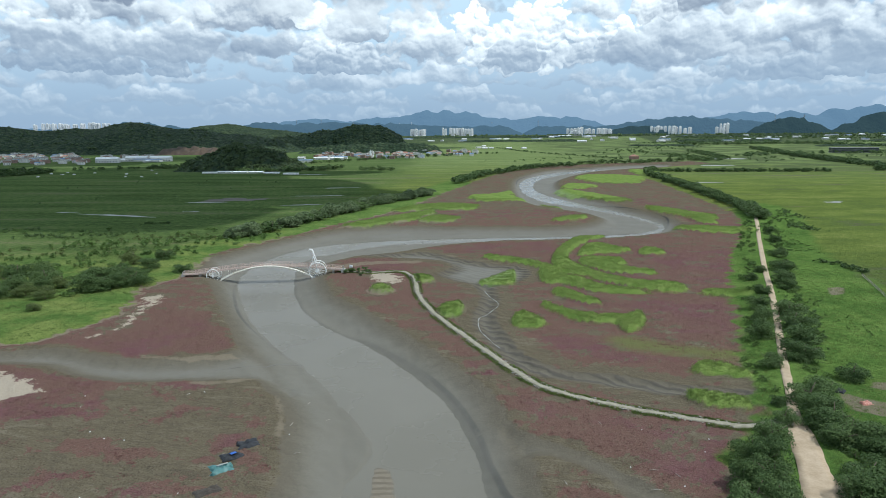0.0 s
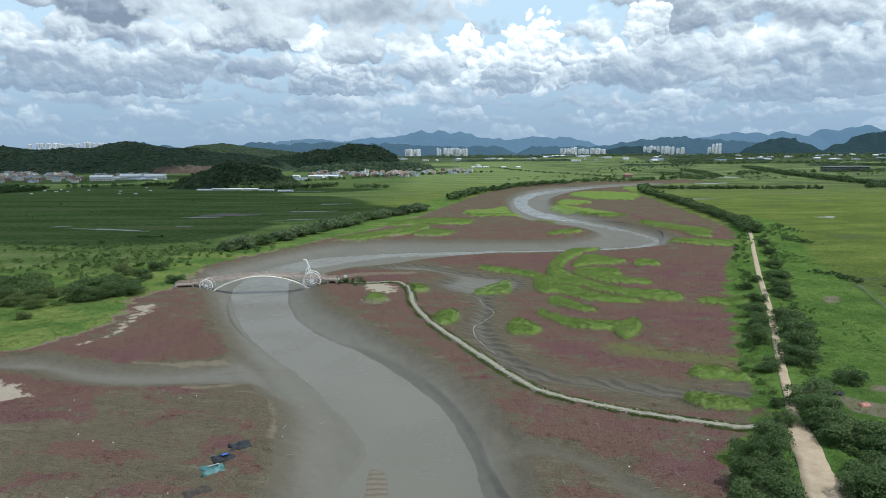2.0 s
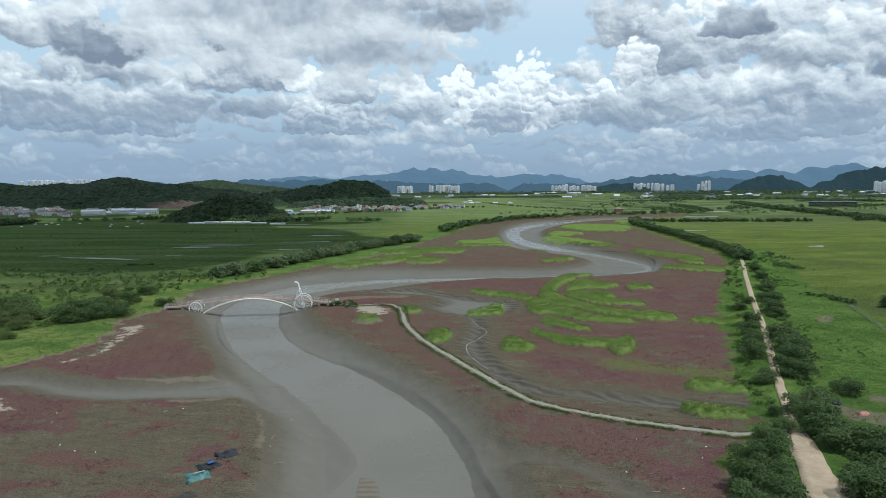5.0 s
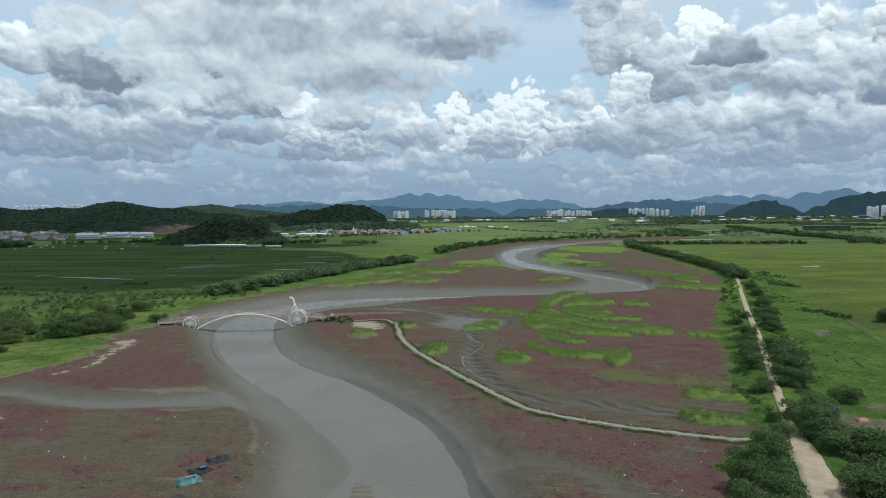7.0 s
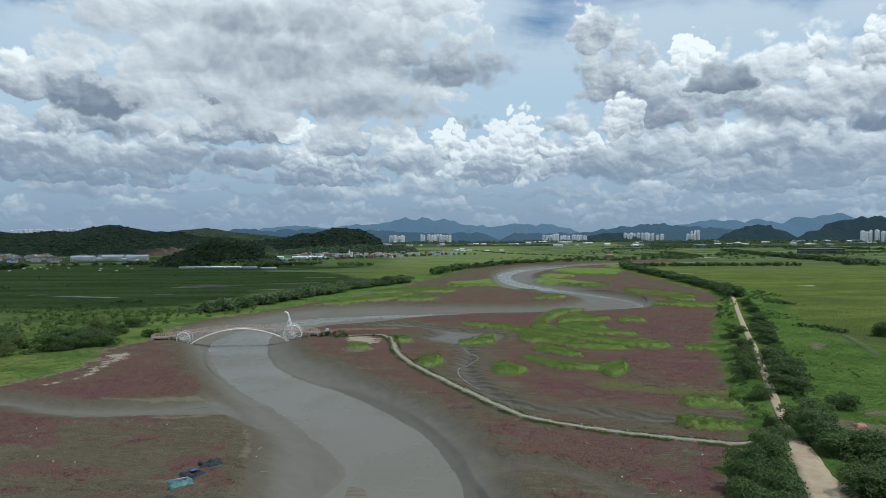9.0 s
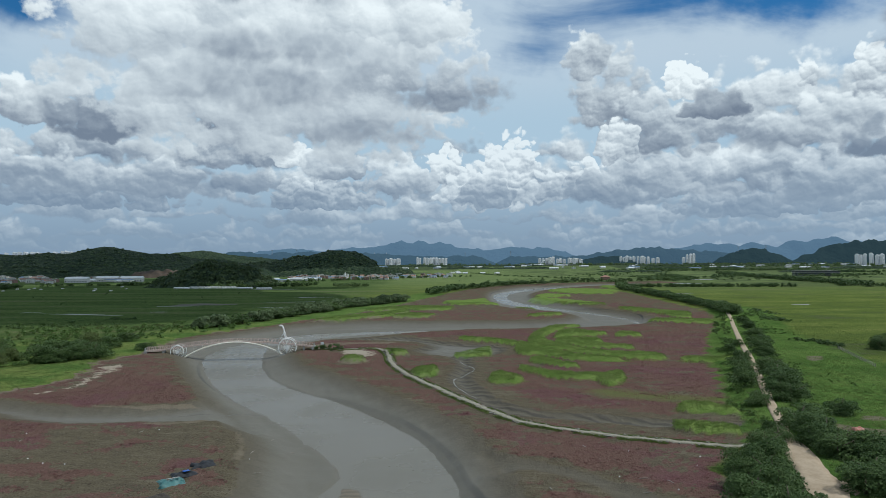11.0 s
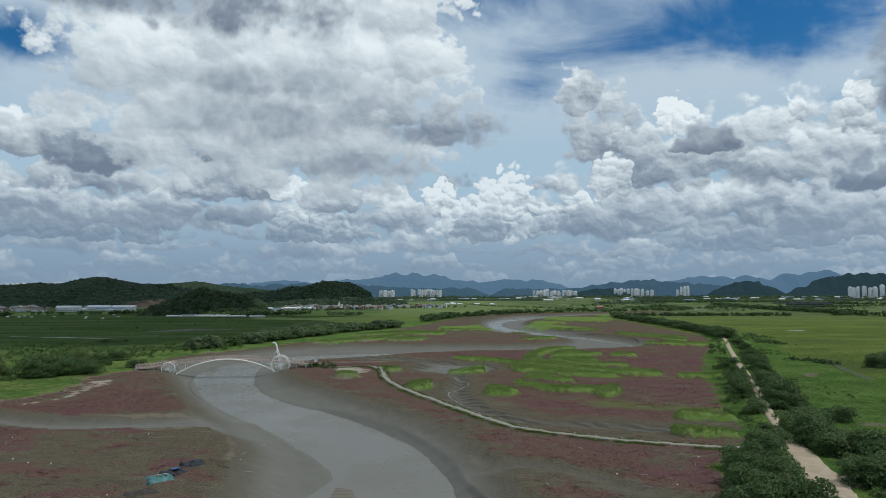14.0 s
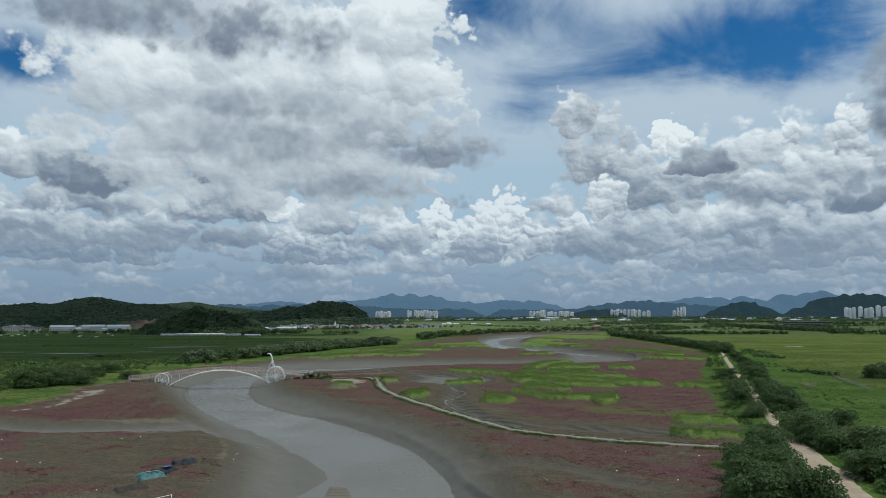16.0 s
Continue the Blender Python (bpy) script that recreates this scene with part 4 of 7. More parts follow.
def lie(x, y):
    """Height of the ground and what grows there: a dict of arrays, all in metres."""
    x, y = np.atleast_1d(np.asarray(x, float)), np.atleast_1d(np.asarray(y, float))
    deep, branch = least(x, y, CHANNELS), least(x, y, BRANCHES)
    ch, cr, wa = np.minimum(deep, branch), area_distance(x, y, CREEK), least(x, y, WATERS)
    west, east = area_distance(x, y, WEST_AREA, 40.0), area_distance(x, y, EAST_AREA, 40.0)
    land = np.minimum(west, east)
    reed = least(x, y, REEDS, 30.0) + 0.9
    sedge = area_distance(x, y, SEDGE, 30.0) + 2.0
    core, soil = least(x, y, CORES, 20.0), least(x, y, SOILS, 20.0)
    sand = least(x, y, SANDS, 30.0)
    dirt, stone = line_distance(x, y, DIRT), line_distance(x, y, STONE)
    jag = 0.6 * wavy(x, y, 6, 1) + 0.5 * wavy(x, y, 17, 2)
    z = 0.10 * wavy(x, y, 4.3, 3) + 0.12 * wavy(x, y, 23, 4)
    z += 0.5 * smooth(-land, 0, 8)
    z += -3.55 * (0.5 * smooth(-deep + 0.25 * jag, -1.5, 13.5) + 0.5 * np.clip((1.0 - deep) / 14.0, 0, 1)) - 1.5 * smooth(-branch + jag, -1.0, 7.0) * smooth(deep, -14, -2) + 0.04 * wavy(x, y, 9, 5) * smooth(-ch, 0, 8)
    z += -1.1 * smooth(-cr + 0.7 * jag, -0.5, 5.0)
    z += -0.25 * smooth(-wa, -0.9, 0.2) - 0.75 * smooth(-wa, -0.6, 3.0)
    bar = area_distance(x, y, SAND_BAR, 12.0)
    lush = area_distance(x, y, LUSH, 40.0)
    z = np.where(bar < 3, z * (1 - smooth(-bar, -2.5, 1.0)) + (WATER_LEVEL + 0.08 + 0.05 * wavy(x, y, 3, 6)) * smooth(-bar, -2.5, 1.0), z)
    z += 0.9 * smooth(-dirt, -11, -4) * (east < 15) + 0.35 * smooth(-stone, -3.5, -1.2)
    z += 1.9 * smooth(-reed + 0.5 * jag, -0.2, 1.0) * (0.92 + 0.07 * wavy(x, y, 6.1, 7))
    z += (0.22 * wavy(x * 0.6 + y, y - x * 0.3, 11, 14) + 0.12 * wavy(x, y, 5, 15)) * smooth(-x, 22, 45) * smooth(-y, -172, -150) * smooth(ch, -3, 2)
    mud = np.minimum(ch, cr)
    sparse = 0.7 * wavy(x * 0.4 + 0.1 * y, y, 14, 31) + 0.5 * wavy(x * 0.7, y, 5.5, 32) + 0.45 * wavy(x, y, 2.3, 33)
    far = np.maximum(smooth(-west, 28, 39) * smooth(y, 300, 380), smooth(-east, 20, 39) * smooth(x, 60, 180))
    z = z * (1 - far) + 0.5 * far
    z = z + rise(y)
    bare = 0.95 * smooth(-x, 22, 60) * smooth(-y, -175, -150) + 0.7 * smooth(-cr, -13, -1) + 0.5 * smooth(-ch, -5, 0)
    bare += 0.5 * smooth(y, 430, 560)
    return {"z": z, "mud": mud, "sedge": sedge, "green": np.minimum(land + 2.2 * wavy(x, y, 11, 41) + 1.6 * wavy(x, y, 4, 42) * smooth(east, -12, 8), reed), "core": core, "soil": np.minimum(soil, bar), "sand": sand, "bare": bare, "creek": smooth(-cr, -4, 2), "field": np.where(x > 20, np.maximum(smooth(lush + 2.5 * wavy(x, y, 13, 44), -4, 4), (y > 900) * 1.0), far), "water": wa, "sparse": sparse,
            "land": land, "reed": reed, "west": west, "east": east, "dirt": dirt, "stone": stone}


def mesh_object(name, verts, faces, mat, label="", category="", kind="", parent=None, smooth_shade=True):
    me = bpy.data.meshes.new(name)
    me.from_pydata(verts.tolist() if hasattr(verts, "tolist") else verts, [], faces.tolist() if hasattr(faces, "tolist") else faces)
    me.materials.append(mat)
    if smooth_shade:
        me.polygons.foreach_set("use_smooth", [True] * len(me.polygons))
    ob = new(name, me)
    ob.parent = parent
    return tagged(ob, label, category, "", kind)


# one sheet of ground, finer where the camera passes near
cols = np.concatenate([[-6, -3.5, -2, -1.3, -1.0], np.linspace(-0.86, 0.86, 521), [1.0, 1.3, 2, 3.5, 6]])
rows_y = np.concatenate([[-900, -400, -150, -40, 20, 48], 60 * np.exp(np.linspace(0, 1, 540) ** 1.0 * math.log((4960 + 40) / 100.0)) * 100 / 60 - 40])
gx = cols[None, :] * np.maximum(rows_y[:, None] + 40, 100)
gx = np.sign(gx) * np.minimum(np.abs(gx), 5200 + 40 * np.abs(cols)[None, :])
gy = np.repeat(rows_y[:, None], len(cols), 1)
info = lie(gx.ravel(), gy.ravel())
nr, nc = gx.shape
k = np.arange(nr * nc).reshape(nr, nc)
quads = np.stack([k[:-1, :-1], k[:-1, 1:], k[1:, 1:], k[1:, :-1]], -1).reshape(-1, 4)
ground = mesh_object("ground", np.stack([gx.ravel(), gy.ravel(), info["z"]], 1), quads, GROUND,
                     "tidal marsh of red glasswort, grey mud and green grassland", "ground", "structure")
for key in ("mud", "green", "sand", "bare", "field", "water", "creek", "core", "soil", "reed", "sparse", "sedge"):
    at = ground.data.attributes.new(key, "FLOAT", "POINT")
    at.data.foreach_set("value", info[key].astype(np.float32))

wet = info["water"].reshape(nr, nc)
use = np.minimum.reduce([wet[:-1, :-1], wet[:-1, 1:], wet[1:, 1:], wet[1:, :-1]]).ravel() < 1.5
wq = quads[use]
ids, inv = np.unique(wq, return_inverse=True)
water = mesh_object("water", np.stack([gx.ravel()[ids], gy.ravel()[ids], np.full(len(ids), WATER_LEVEL)], 1), inv.reshape(-1, 4), WATER,
                    "shallow grey-brown tidal water in the creek bed", "water", "structure")

GRID_Z = info["z"].reshape(nr, nc)


def ground_z(x, y):
    """Height of the ground sheet at a place."""
    i = min(max(int(np.searchsorted(rows_y, y)) - 1, 0), nr - 2)
    f = (y - rows_y[i]) / (rows_y[i + 1] - rows_y[i])
    u = x / max(y + 40, 100)
    j = min(max(int(np.searchsorted(cols, u)) - 1, 0), nc - 2)
    g = min(max((u - cols[j]) / (cols[j + 1] - cols[j]), 0), 1)
    c = GRID_Z[i:i + 2, j:j + 2]
    return float((c[0, 0] * (1 - g) + c[0, 1] * g) * (1 - f) + (c[1, 0] * (1 - g) + c[1, 1] * g) * f)

# ---- hills and mountains ----


def hill(name, x, y, spans, depth, mat, label, seed, category="hill", kind="structure"):
    """A ridge running along x: spans are (offset, height) along its crest; depth: half its width."""
    xs = [s[0] for s in spans]
    u = np.linspace(xs[0], xs[-1], 150)
    crest = np.interp(u, xs, [s[1] for s in spans])
    crest = np.convolve(np.pad(crest, 2, mode="edge"), np.ones(5) / 5, "valid")
    crest = crest * smooth(np.linspace(0, 1, len(u)), 0, 0.09) * smooth(np.linspace(1, 0, len(u)), 0, 0.09)
    v = np.linspace(-1, 1, 24)
    uu, vv = np.meshgrid(u, v)
    fall = np.cos(np.clip(vv, -1, 1) * math.pi / 2) ** 1.2
    wob = 1 + 0.10 * wavy(uu, vv * depth, depth * 0.9, seed)
    zz = crest[None, :] * fall * wob + 2.2 * wavy(uu, vv * depth, 26, seed + 1) * smooth(crest[None, :], 0, 20)
    kk = np.arange(uu.size).reshape(uu.shape)
    q = np.stack([kk[:-1, :-1], kk[:-1, 1:], kk[1:, 1:], kk[1:, :-1]], -1).reshape(-1, 4)
    vs = np.stack([x + uu.ravel(), y + vv.ravel() * depth, zz.ravel() - 2 + (float(rise(y)) if name == "woodland" else 0.0)], 1)
    return mesh_object(name, vs, q, mat, label, category, kind)
hill("hill", -674, 1830, [(-123, 3), (-100, 17), (-61, 21), (0, 21), (41, 19), (61, 11), (73, 2)], 40, CLAY, "bare brown clay cutting in the wooded slope", 11)
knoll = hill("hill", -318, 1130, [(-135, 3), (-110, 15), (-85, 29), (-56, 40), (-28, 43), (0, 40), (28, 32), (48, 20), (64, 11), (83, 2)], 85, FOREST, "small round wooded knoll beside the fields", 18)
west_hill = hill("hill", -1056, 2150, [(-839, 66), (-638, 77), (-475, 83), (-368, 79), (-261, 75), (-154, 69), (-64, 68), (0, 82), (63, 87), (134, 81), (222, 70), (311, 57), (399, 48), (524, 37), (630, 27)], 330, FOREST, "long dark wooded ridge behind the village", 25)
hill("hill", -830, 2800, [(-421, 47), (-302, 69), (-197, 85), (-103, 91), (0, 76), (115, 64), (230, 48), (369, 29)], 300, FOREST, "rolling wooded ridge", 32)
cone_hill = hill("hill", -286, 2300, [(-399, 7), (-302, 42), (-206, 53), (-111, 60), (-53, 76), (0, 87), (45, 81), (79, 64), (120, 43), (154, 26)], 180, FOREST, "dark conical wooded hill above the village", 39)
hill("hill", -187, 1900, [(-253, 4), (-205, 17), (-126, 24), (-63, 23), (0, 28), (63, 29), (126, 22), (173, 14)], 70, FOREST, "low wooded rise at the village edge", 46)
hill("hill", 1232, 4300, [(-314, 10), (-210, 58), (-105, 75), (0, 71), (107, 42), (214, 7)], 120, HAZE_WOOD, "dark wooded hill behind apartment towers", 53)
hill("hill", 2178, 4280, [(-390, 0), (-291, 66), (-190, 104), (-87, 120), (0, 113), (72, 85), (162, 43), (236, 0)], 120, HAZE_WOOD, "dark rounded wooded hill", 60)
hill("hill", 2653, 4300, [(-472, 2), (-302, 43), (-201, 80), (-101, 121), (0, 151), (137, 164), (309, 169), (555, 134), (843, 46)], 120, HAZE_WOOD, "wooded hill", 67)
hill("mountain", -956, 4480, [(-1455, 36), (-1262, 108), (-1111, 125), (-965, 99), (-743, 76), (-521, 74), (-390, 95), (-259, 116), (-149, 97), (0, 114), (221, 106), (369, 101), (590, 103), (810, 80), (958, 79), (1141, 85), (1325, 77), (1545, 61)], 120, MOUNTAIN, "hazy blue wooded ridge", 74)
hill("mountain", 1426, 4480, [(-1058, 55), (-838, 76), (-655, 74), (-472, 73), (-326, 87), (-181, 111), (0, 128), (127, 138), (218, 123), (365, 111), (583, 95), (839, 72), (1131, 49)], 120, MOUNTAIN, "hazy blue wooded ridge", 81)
hill("mountain", -310, 4760, [(-4040, 90), (-3438, 102), (-2843, 82), (-2049, 77), (-1181, 64), (-863, 108), (-783, 139), (-685, 142), (-568, 137), (-471, 110), (-313, 136), (-156, 146), (0, 153), (117, 179), (273, 189), (429, 169), (585, 137), (702, 114), (857, 147), (935, 135), (1051, 146), (1207, 129), (1323, 133), (1440, 105), (1673, 92)], 180, MOUNTAIN_FAR, "distant mountain range in blue haze", 88)
hill("mountain", 2438, 4760, [(-1191, 70), (-960, 93), (-730, 121), (-577, 147), (-463, 166), (-369, 182), (-251, 158), (-117, 161), (0, 140), (151, 163), (303, 178), (492, 193), (647, 176), (955, 155), (1418, 119), (2005, 34)], 180, MOUNTAIN_FAR, "distant mountain range in blue haze", 95)
hill("woodland", -1600, 2950, [(-450, 0), (-300, 13), (0, 10), (300, 13), (450, 0)], 60, FOREST, "far belt of dark green woodland", 102)
hill("woodland", -500, 2900, [(-350, 0), (-234, 12), (0, 10), (233, 12), (350, 0)], 50, FOREST, "far belt of dark green woodland", 109)
hill("woodland", 300, 2900, [(-300, 0), (-200, 11), (0, 9), (200, 11), (300, 0)], 40, FOREST, "far belt of dark green woodland", 116)
hill("woodland", 1100, 2750, [(-250, 0), (-167, 12), (0, 10), (166, 12), (250, 0)], 50, FOREST, "far belt of dark green woodland", 123)
hill("woodland", 1900, 2700, [(-300, 0), (-200, 13), (0, 10), (200, 13), (300, 0)], 60, FOREST, "far belt of dark green woodland", 130)
hill("woodland", 200, 3600, [(-550, 0), (-367, 12), (0, 10), (366, 12), (550, 0)], 50, FOREST, "far belt of dark green woodland", 137)
hill("woodland", 1500, 3500, [(-450, 0), (-300, 13), (0, 10), (300, 13), (450, 0)], 60, FOREST, "far belt of dark green woodland", 144)
hill("woodland", 900, 4000, [(-450, 0), (-300, 13), (0, 10), (300, 13), (450, 0)], 50, FOREST, "far belt of dark green woodland", 151)
hill("woodland", 1900, 3950, [(-450, 0), (-300, 13), (0, 10), (300, 13), (450, 0)], 50, FOREST, "far belt of dark green woodland", 158)
hill("woodland", -900, 3700, [(-450, 0), (-300, 14), (0, 11), (300, 14), (450, 0)], 60, FOREST, "far belt of dark green woodland", 165)
hill("woodland", 2500, 3300, [(-300, 0), (-200, 13), (0, 10), (200, 13), (300, 0)], 60, FOREST, "far belt of dark green woodland", 172)
hill("woodland", 700, 2300, [(-130, 0), (-87, 9), (0, 7), (86, 9), (130, 0)], 30, FOREST, "far belt of dark green woodland", 179)
hill("woodland", 1300, 2200, [(-160, 0), (-107, 10), (0, 8), (106, 10), (160, 0)], 40, FOREST, "far belt of dark green woodland", 186)

# ---- building helpers ----


def part(name, bm, mat, parent, label="", flat=False):
    """Links a bmesh as one mesh under a thing or a part."""
    me = bpy.data.meshes.new(name)
    bm.to_mesh(me)
    bm.free()
    me.materials.append(mat)
    if not flat:
        me.polygons.foreach_set("use_smooth", [True] * len(me.polygons))
    ob = new(name, me)
    ob.parent = parent
    return tagged(ob, label)


def again(ob, m, parent=None):
    """Another object on the same mesh."""
    o = new(ob.name.split(".")[0], ob.data)
    o.parent = parent or ob.parent
    o.matrix_basis = m
    return o


def thing(name, m, label, category, group="", kind=""):
    ob = new(name)
    ob.empty_display_size = 0.5
    ob.matrix_basis = m
    return tagged(ob, label, category, group, kind)


def box(bm, centre, size, turn=0.0, bevel=0.0):
    m = Matrix.LocRotScale(centre, Euler((0, 0, turn)), size)
    made = bmesh.ops.create_cube(bm, size=1.0, matrix=m)
    if bevel:
        edges = {e for v in made["verts"] for e in v.link_edges}
        bmesh.ops.bevel(bm, geom=list(edges), offset=bevel, segments=1, affect="EDGES")
    return bm


def tube(bm, points, radius, sides=8):
    """A round bar through points; radius: one, or one for each point."""
    pts = [Vector(p) for p in points]
    radii = radius if isinstance(radius, (list, tuple)) else [radius] * len(pts)
    rings = []
    for i, (p, r) in enumerate(zip(pts, radii)):
        d = (pts[min(i + 1, len(pts) - 1)] - pts[max(i - 1, 0)]).normalized()
        side = d.cross(Vector((0, 0, 1)) if abs(d.z) < 0.9 else Vector((1, 0, 0))).normalized()
        over = side.cross(d)
        rings.append([bm.verts.new(p + r * (math.cos(k * math.tau / sides) * side + math.sin(k * math.tau / sides) * over)) for k in range(sides)])
    for a, b in zip(rings, rings[1:]):
        for k in range(sides):
            bm.faces.new((a[k], a[(k + 1) % sides], b[(k + 1) % sides], b[k]))
    bm.faces.new(rings[0][::-1])
    bm.faces.new(rings[-1])
    return bm


def strip(bm, points, width, depth):
    """A flat band of rectangular section along points in the xz plane, width across y and depth down."""
    rows = []
    for x, z in points:
        rows.append([bm.verts.new((x, y, zz)) for y, zz in ((-width / 2, z), (width / 2, z), (width / 2, z - depth), (-width / 2, z - depth))])
    for a, b in zip(rows, rows[1:]):
        for k in range(4):
            bm.faces.new((a[k], a[(k + 1) % 4], b[(k + 1) % 4], b[k]))
    bm.faces.new(rows[0])
    bm.faces.new(rows[-1][::-1])
    return bm


def loose_mesh(name, verts, tris, mat, label, category, kind="stuff", parent=None):
    """A large mesh from numpy arrays."""
    me = bpy.data.meshes.new(name)
    me.vertices.add(len(verts))
    me.vertices.foreach_set("co", np.asarray(verts, np.float32).ravel())
    n = tris.shape[1]
    me.loops.add(tris.size)
    me.loops.foreach_set("vertex_index", np.asarray(tris, np.int32).ravel())
    me.polygons.add(len(tris))
    me.polygons.foreach_set("loop_start", np.arange(0, tris.size, n, dtype=np.int32))
    me.update(calc_edges=True)
    me.materials.append(mat)
    ob = new(name, me)
    ob.parent = parent
    return tagged(ob, label, category, "", kind)


# ---- trees and shrubs ----


def crown_mesh(seed, lobes, leaves, leaf, wide, low=0.25):
    """Leaf sprays on the outside of a few rounded lobes, in a crown 1 m high with its foot at 0."""
    r = np.random.RandomState(seed)
    cs, rad = [], []
    for i in range(lobes):
        a = r.uniform(0, math.tau)
        d = wide * 0.62 * math.sqrt(r.uniform(0, 1))
        cs.append((d * math.cos(a), d * math.sin(a), low + 0.12 + (0.62 - low) * r.uniform(0, 1) * (1 - 0.5 * d / wide)))
        rad.append(r.uniform(0.17, 0.27) * (0.75 + 0.5 * wide))
    cs, rad = np.array(cs), np.array(rad)
    which = r.randint(0, lobes, leaves)
    n = r.normal(size=(leaves, 3))
    n /= np.linalg.norm(n, axis=1)[:, None]
    n[:, 2] = np.where(n[:, 2] < -0.3, -n[:, 2], n[:, 2])
    c = cs[which] + n * rad[which][:, None] * np.array([1, 1, 0.85]) * r.uniform(0.78, 1.08, leaves)[:, None]
    c[:, 2] = np.clip(c[:, 2], 0.04, 1.05)
    face = n + r.normal(size=n.shape) * 0.65 + np.array([0, 0, 0.25])
    face /= np.linalg.norm(face, axis=1)[:, None]
    u = np.cross(face, r.normal(size=n.shape))
    u /= np.linalg.norm(u, axis=1)[:, None]
    v = np.cross(face, u)
    s = leaf * r.uniform(0.6, 1.35, leaves)[:, None]
    droop = -0.12 * s * np.array([0, 0, 1])
    # a spray: a bent kite of two triangles
    verts = np.stack([c - u * s, c - v * s * 0.55 + droop, c + u * s * 0.9, c + v * s * 0.6 + droop * 0.4], 1).reshape(-1, 3)
    k = np.arange(leaves)[:, None] * 4
    tris = np.concatenate([k + [0, 1, 2], k + [0, 2, 3]])
    return verts, tris


def make_tree(name, seed, lobes, leaves, leaf, wide, leaf_mat, label, category, low=0.25, trunk=0.035):
    """A tree one metre high: trunk with limbs, and a crown."""
    ob = thing(name, pose(0, -3000, -80), label, category)
    r = random.Random(seed)
    bm = bmesh.new()
    bend = [(r.uniform(-0.02, 0.02), r.uniform(-0.02, 0.02)) for _ in range(3)]
    tube(bm, [(0, 0, -0.05), (bend[0][0], bend[0][1], 0.15), (bend[1][0] * 2, bend[1][1] * 2, 0.4), (bend[2][0] * 3, bend[2][1] * 3, 0.7)],
         [trunk, trunk * 0.8, trunk * 0.5, trunk * 0.15], 6)
    for i in range(4):
        a, z = i * 1.57 + r.uniform(-0.4, 0.4), r.uniform(0.12, 0.4)
        d = wide * r.uniform(0.4, 0.75)
        tube(bm, [(0, 0, z), (d * 0.5 * math.cos(a), d * 0.5 * math.sin(a), z + 0.12), (d * math.cos(a), d * math.sin(a), z + 0.3)],
             [trunk * 0.45, trunk * 0.3, trunk * 0.1], 4)
    part("trunk", bm, BARK, ob)
    v, t = crown_mesh(seed, lobes, leaves, leaf, wide, low)
    loose_mesh("crown", v, t, leaf_mat, "", "", "", ob)
    return ob


def plant(proto, x, y, h, seed, squash=1.0, group=""):
    r = random.Random(seed)
    m = Matrix.Translation((x, y, ground_z(x, y) - 0.05)) @ Matrix.Rotation(r.uniform(0, math.tau), 4, "Z") @ Matrix.Diagonal((h * squash, h * squash, h, 1))
    o = copy_thing(proto, m)
    if group:
        tagged(o, group=group)
    return o


NEAR = [make_tree("tree", 11 + i, 20 + i % 3, 5200, 0.026, 0.55 + 0.05 * (i % 2), LEAF_DARK, "round dense dark green broadleaf tree on the grassy levee", "tree", -0.10)
        for i in range(4)]
PALE = [make_tree("tree", 31 + i, 14, 3600, 0.027, 0.5, LEAF_PALE, "olive-green willow with a loose rounded crown", "tree", 0.02) for i in range(2)]
MID = [make_tree("tree", 51 + i, 10, 640, 0.066, 0.60, LEAF_DARK, "dark green broadleaf tree in a bank row", "tree", 0.05) for i in range(4)]
SILVER = [make_tree("tree", 61 + i, 11, 640, 0.066, 0.62, LEAF_SILVER, "grey-green broadleaf tree on the west dike", "tree", 0.02) for i in range(3)]
SHRUB = [make_tree("shrub", 71 + i, 8, 330, 0.085, 0.9, LEAF_MID, "low spreading green shrub among tall grass", "shrub", -0.02, 0.03) for i in range(4)]
protos = NEAR + PALE + MID + SILVER + SHRUB

EAST_SIDE = [(162.6, 334, 6), (148.2, 299.2, 7), (135.3, 273.8, 7), (133.8, 264.8, 5), (113.6, 223.1, 7), (109.2, 209.5, 7), (102.4, 193.6, 7), (94.9, 181.7, 6),
             (96.8, 179.3, 6), (82.9, 149.3, 7), (87.9, 154, 6), (80.6, 141.9, 6.5), (80.3, 135.5, 7), (81.5, 131.4, 7), (83.4, 128.8, 7), (83.9, 124.8, 6),
             (78.3, 128.5, 6), (75.2, 113.4, 6.5), (70.1, 108, 6), (75.5, 109, 7), (86.7, 122.5, 6), (103.1, 167.4, 5), (179.4, 374.9, 5), (191.3, 406.2, 5),
             (76.5, 105.4, 7), (85.1, 113.8, 6)]
WEST_SIDE = [(109.9, 236.4, 6), (102.6, 217.1, 6.5), (95.1, 201.3, 6.5), (85.3, 175.3, 5), (119.5, 255.5, 5), (126.1, 280.7, 4), (135.8, 294.3, 4), (64.2, 128.8, 7),
             (60, 124.3, 6.5), (62, 121, 7.5), (56.1, 114.5, 7.5), (58.6, 112.4, 7.5), (53.3, 106.3, 8), (55.8, 104.5, 8), (49.6, 101.1, 8), (51.6, 98.6, 8),
             (53.1, 96.3, 8), (46.9, 94.1, 8), (53.9, 92.7, 7), (53.8, 113.7, 5), (72, 138.8, 4), (75.1, 149.1, 3)]
COPSE = [(193.9, 286.3, 8.0), (200.9, 292.3, 9.0), (207.9, 284.3, 8.0), (199.9, 281.3, 6.5)]
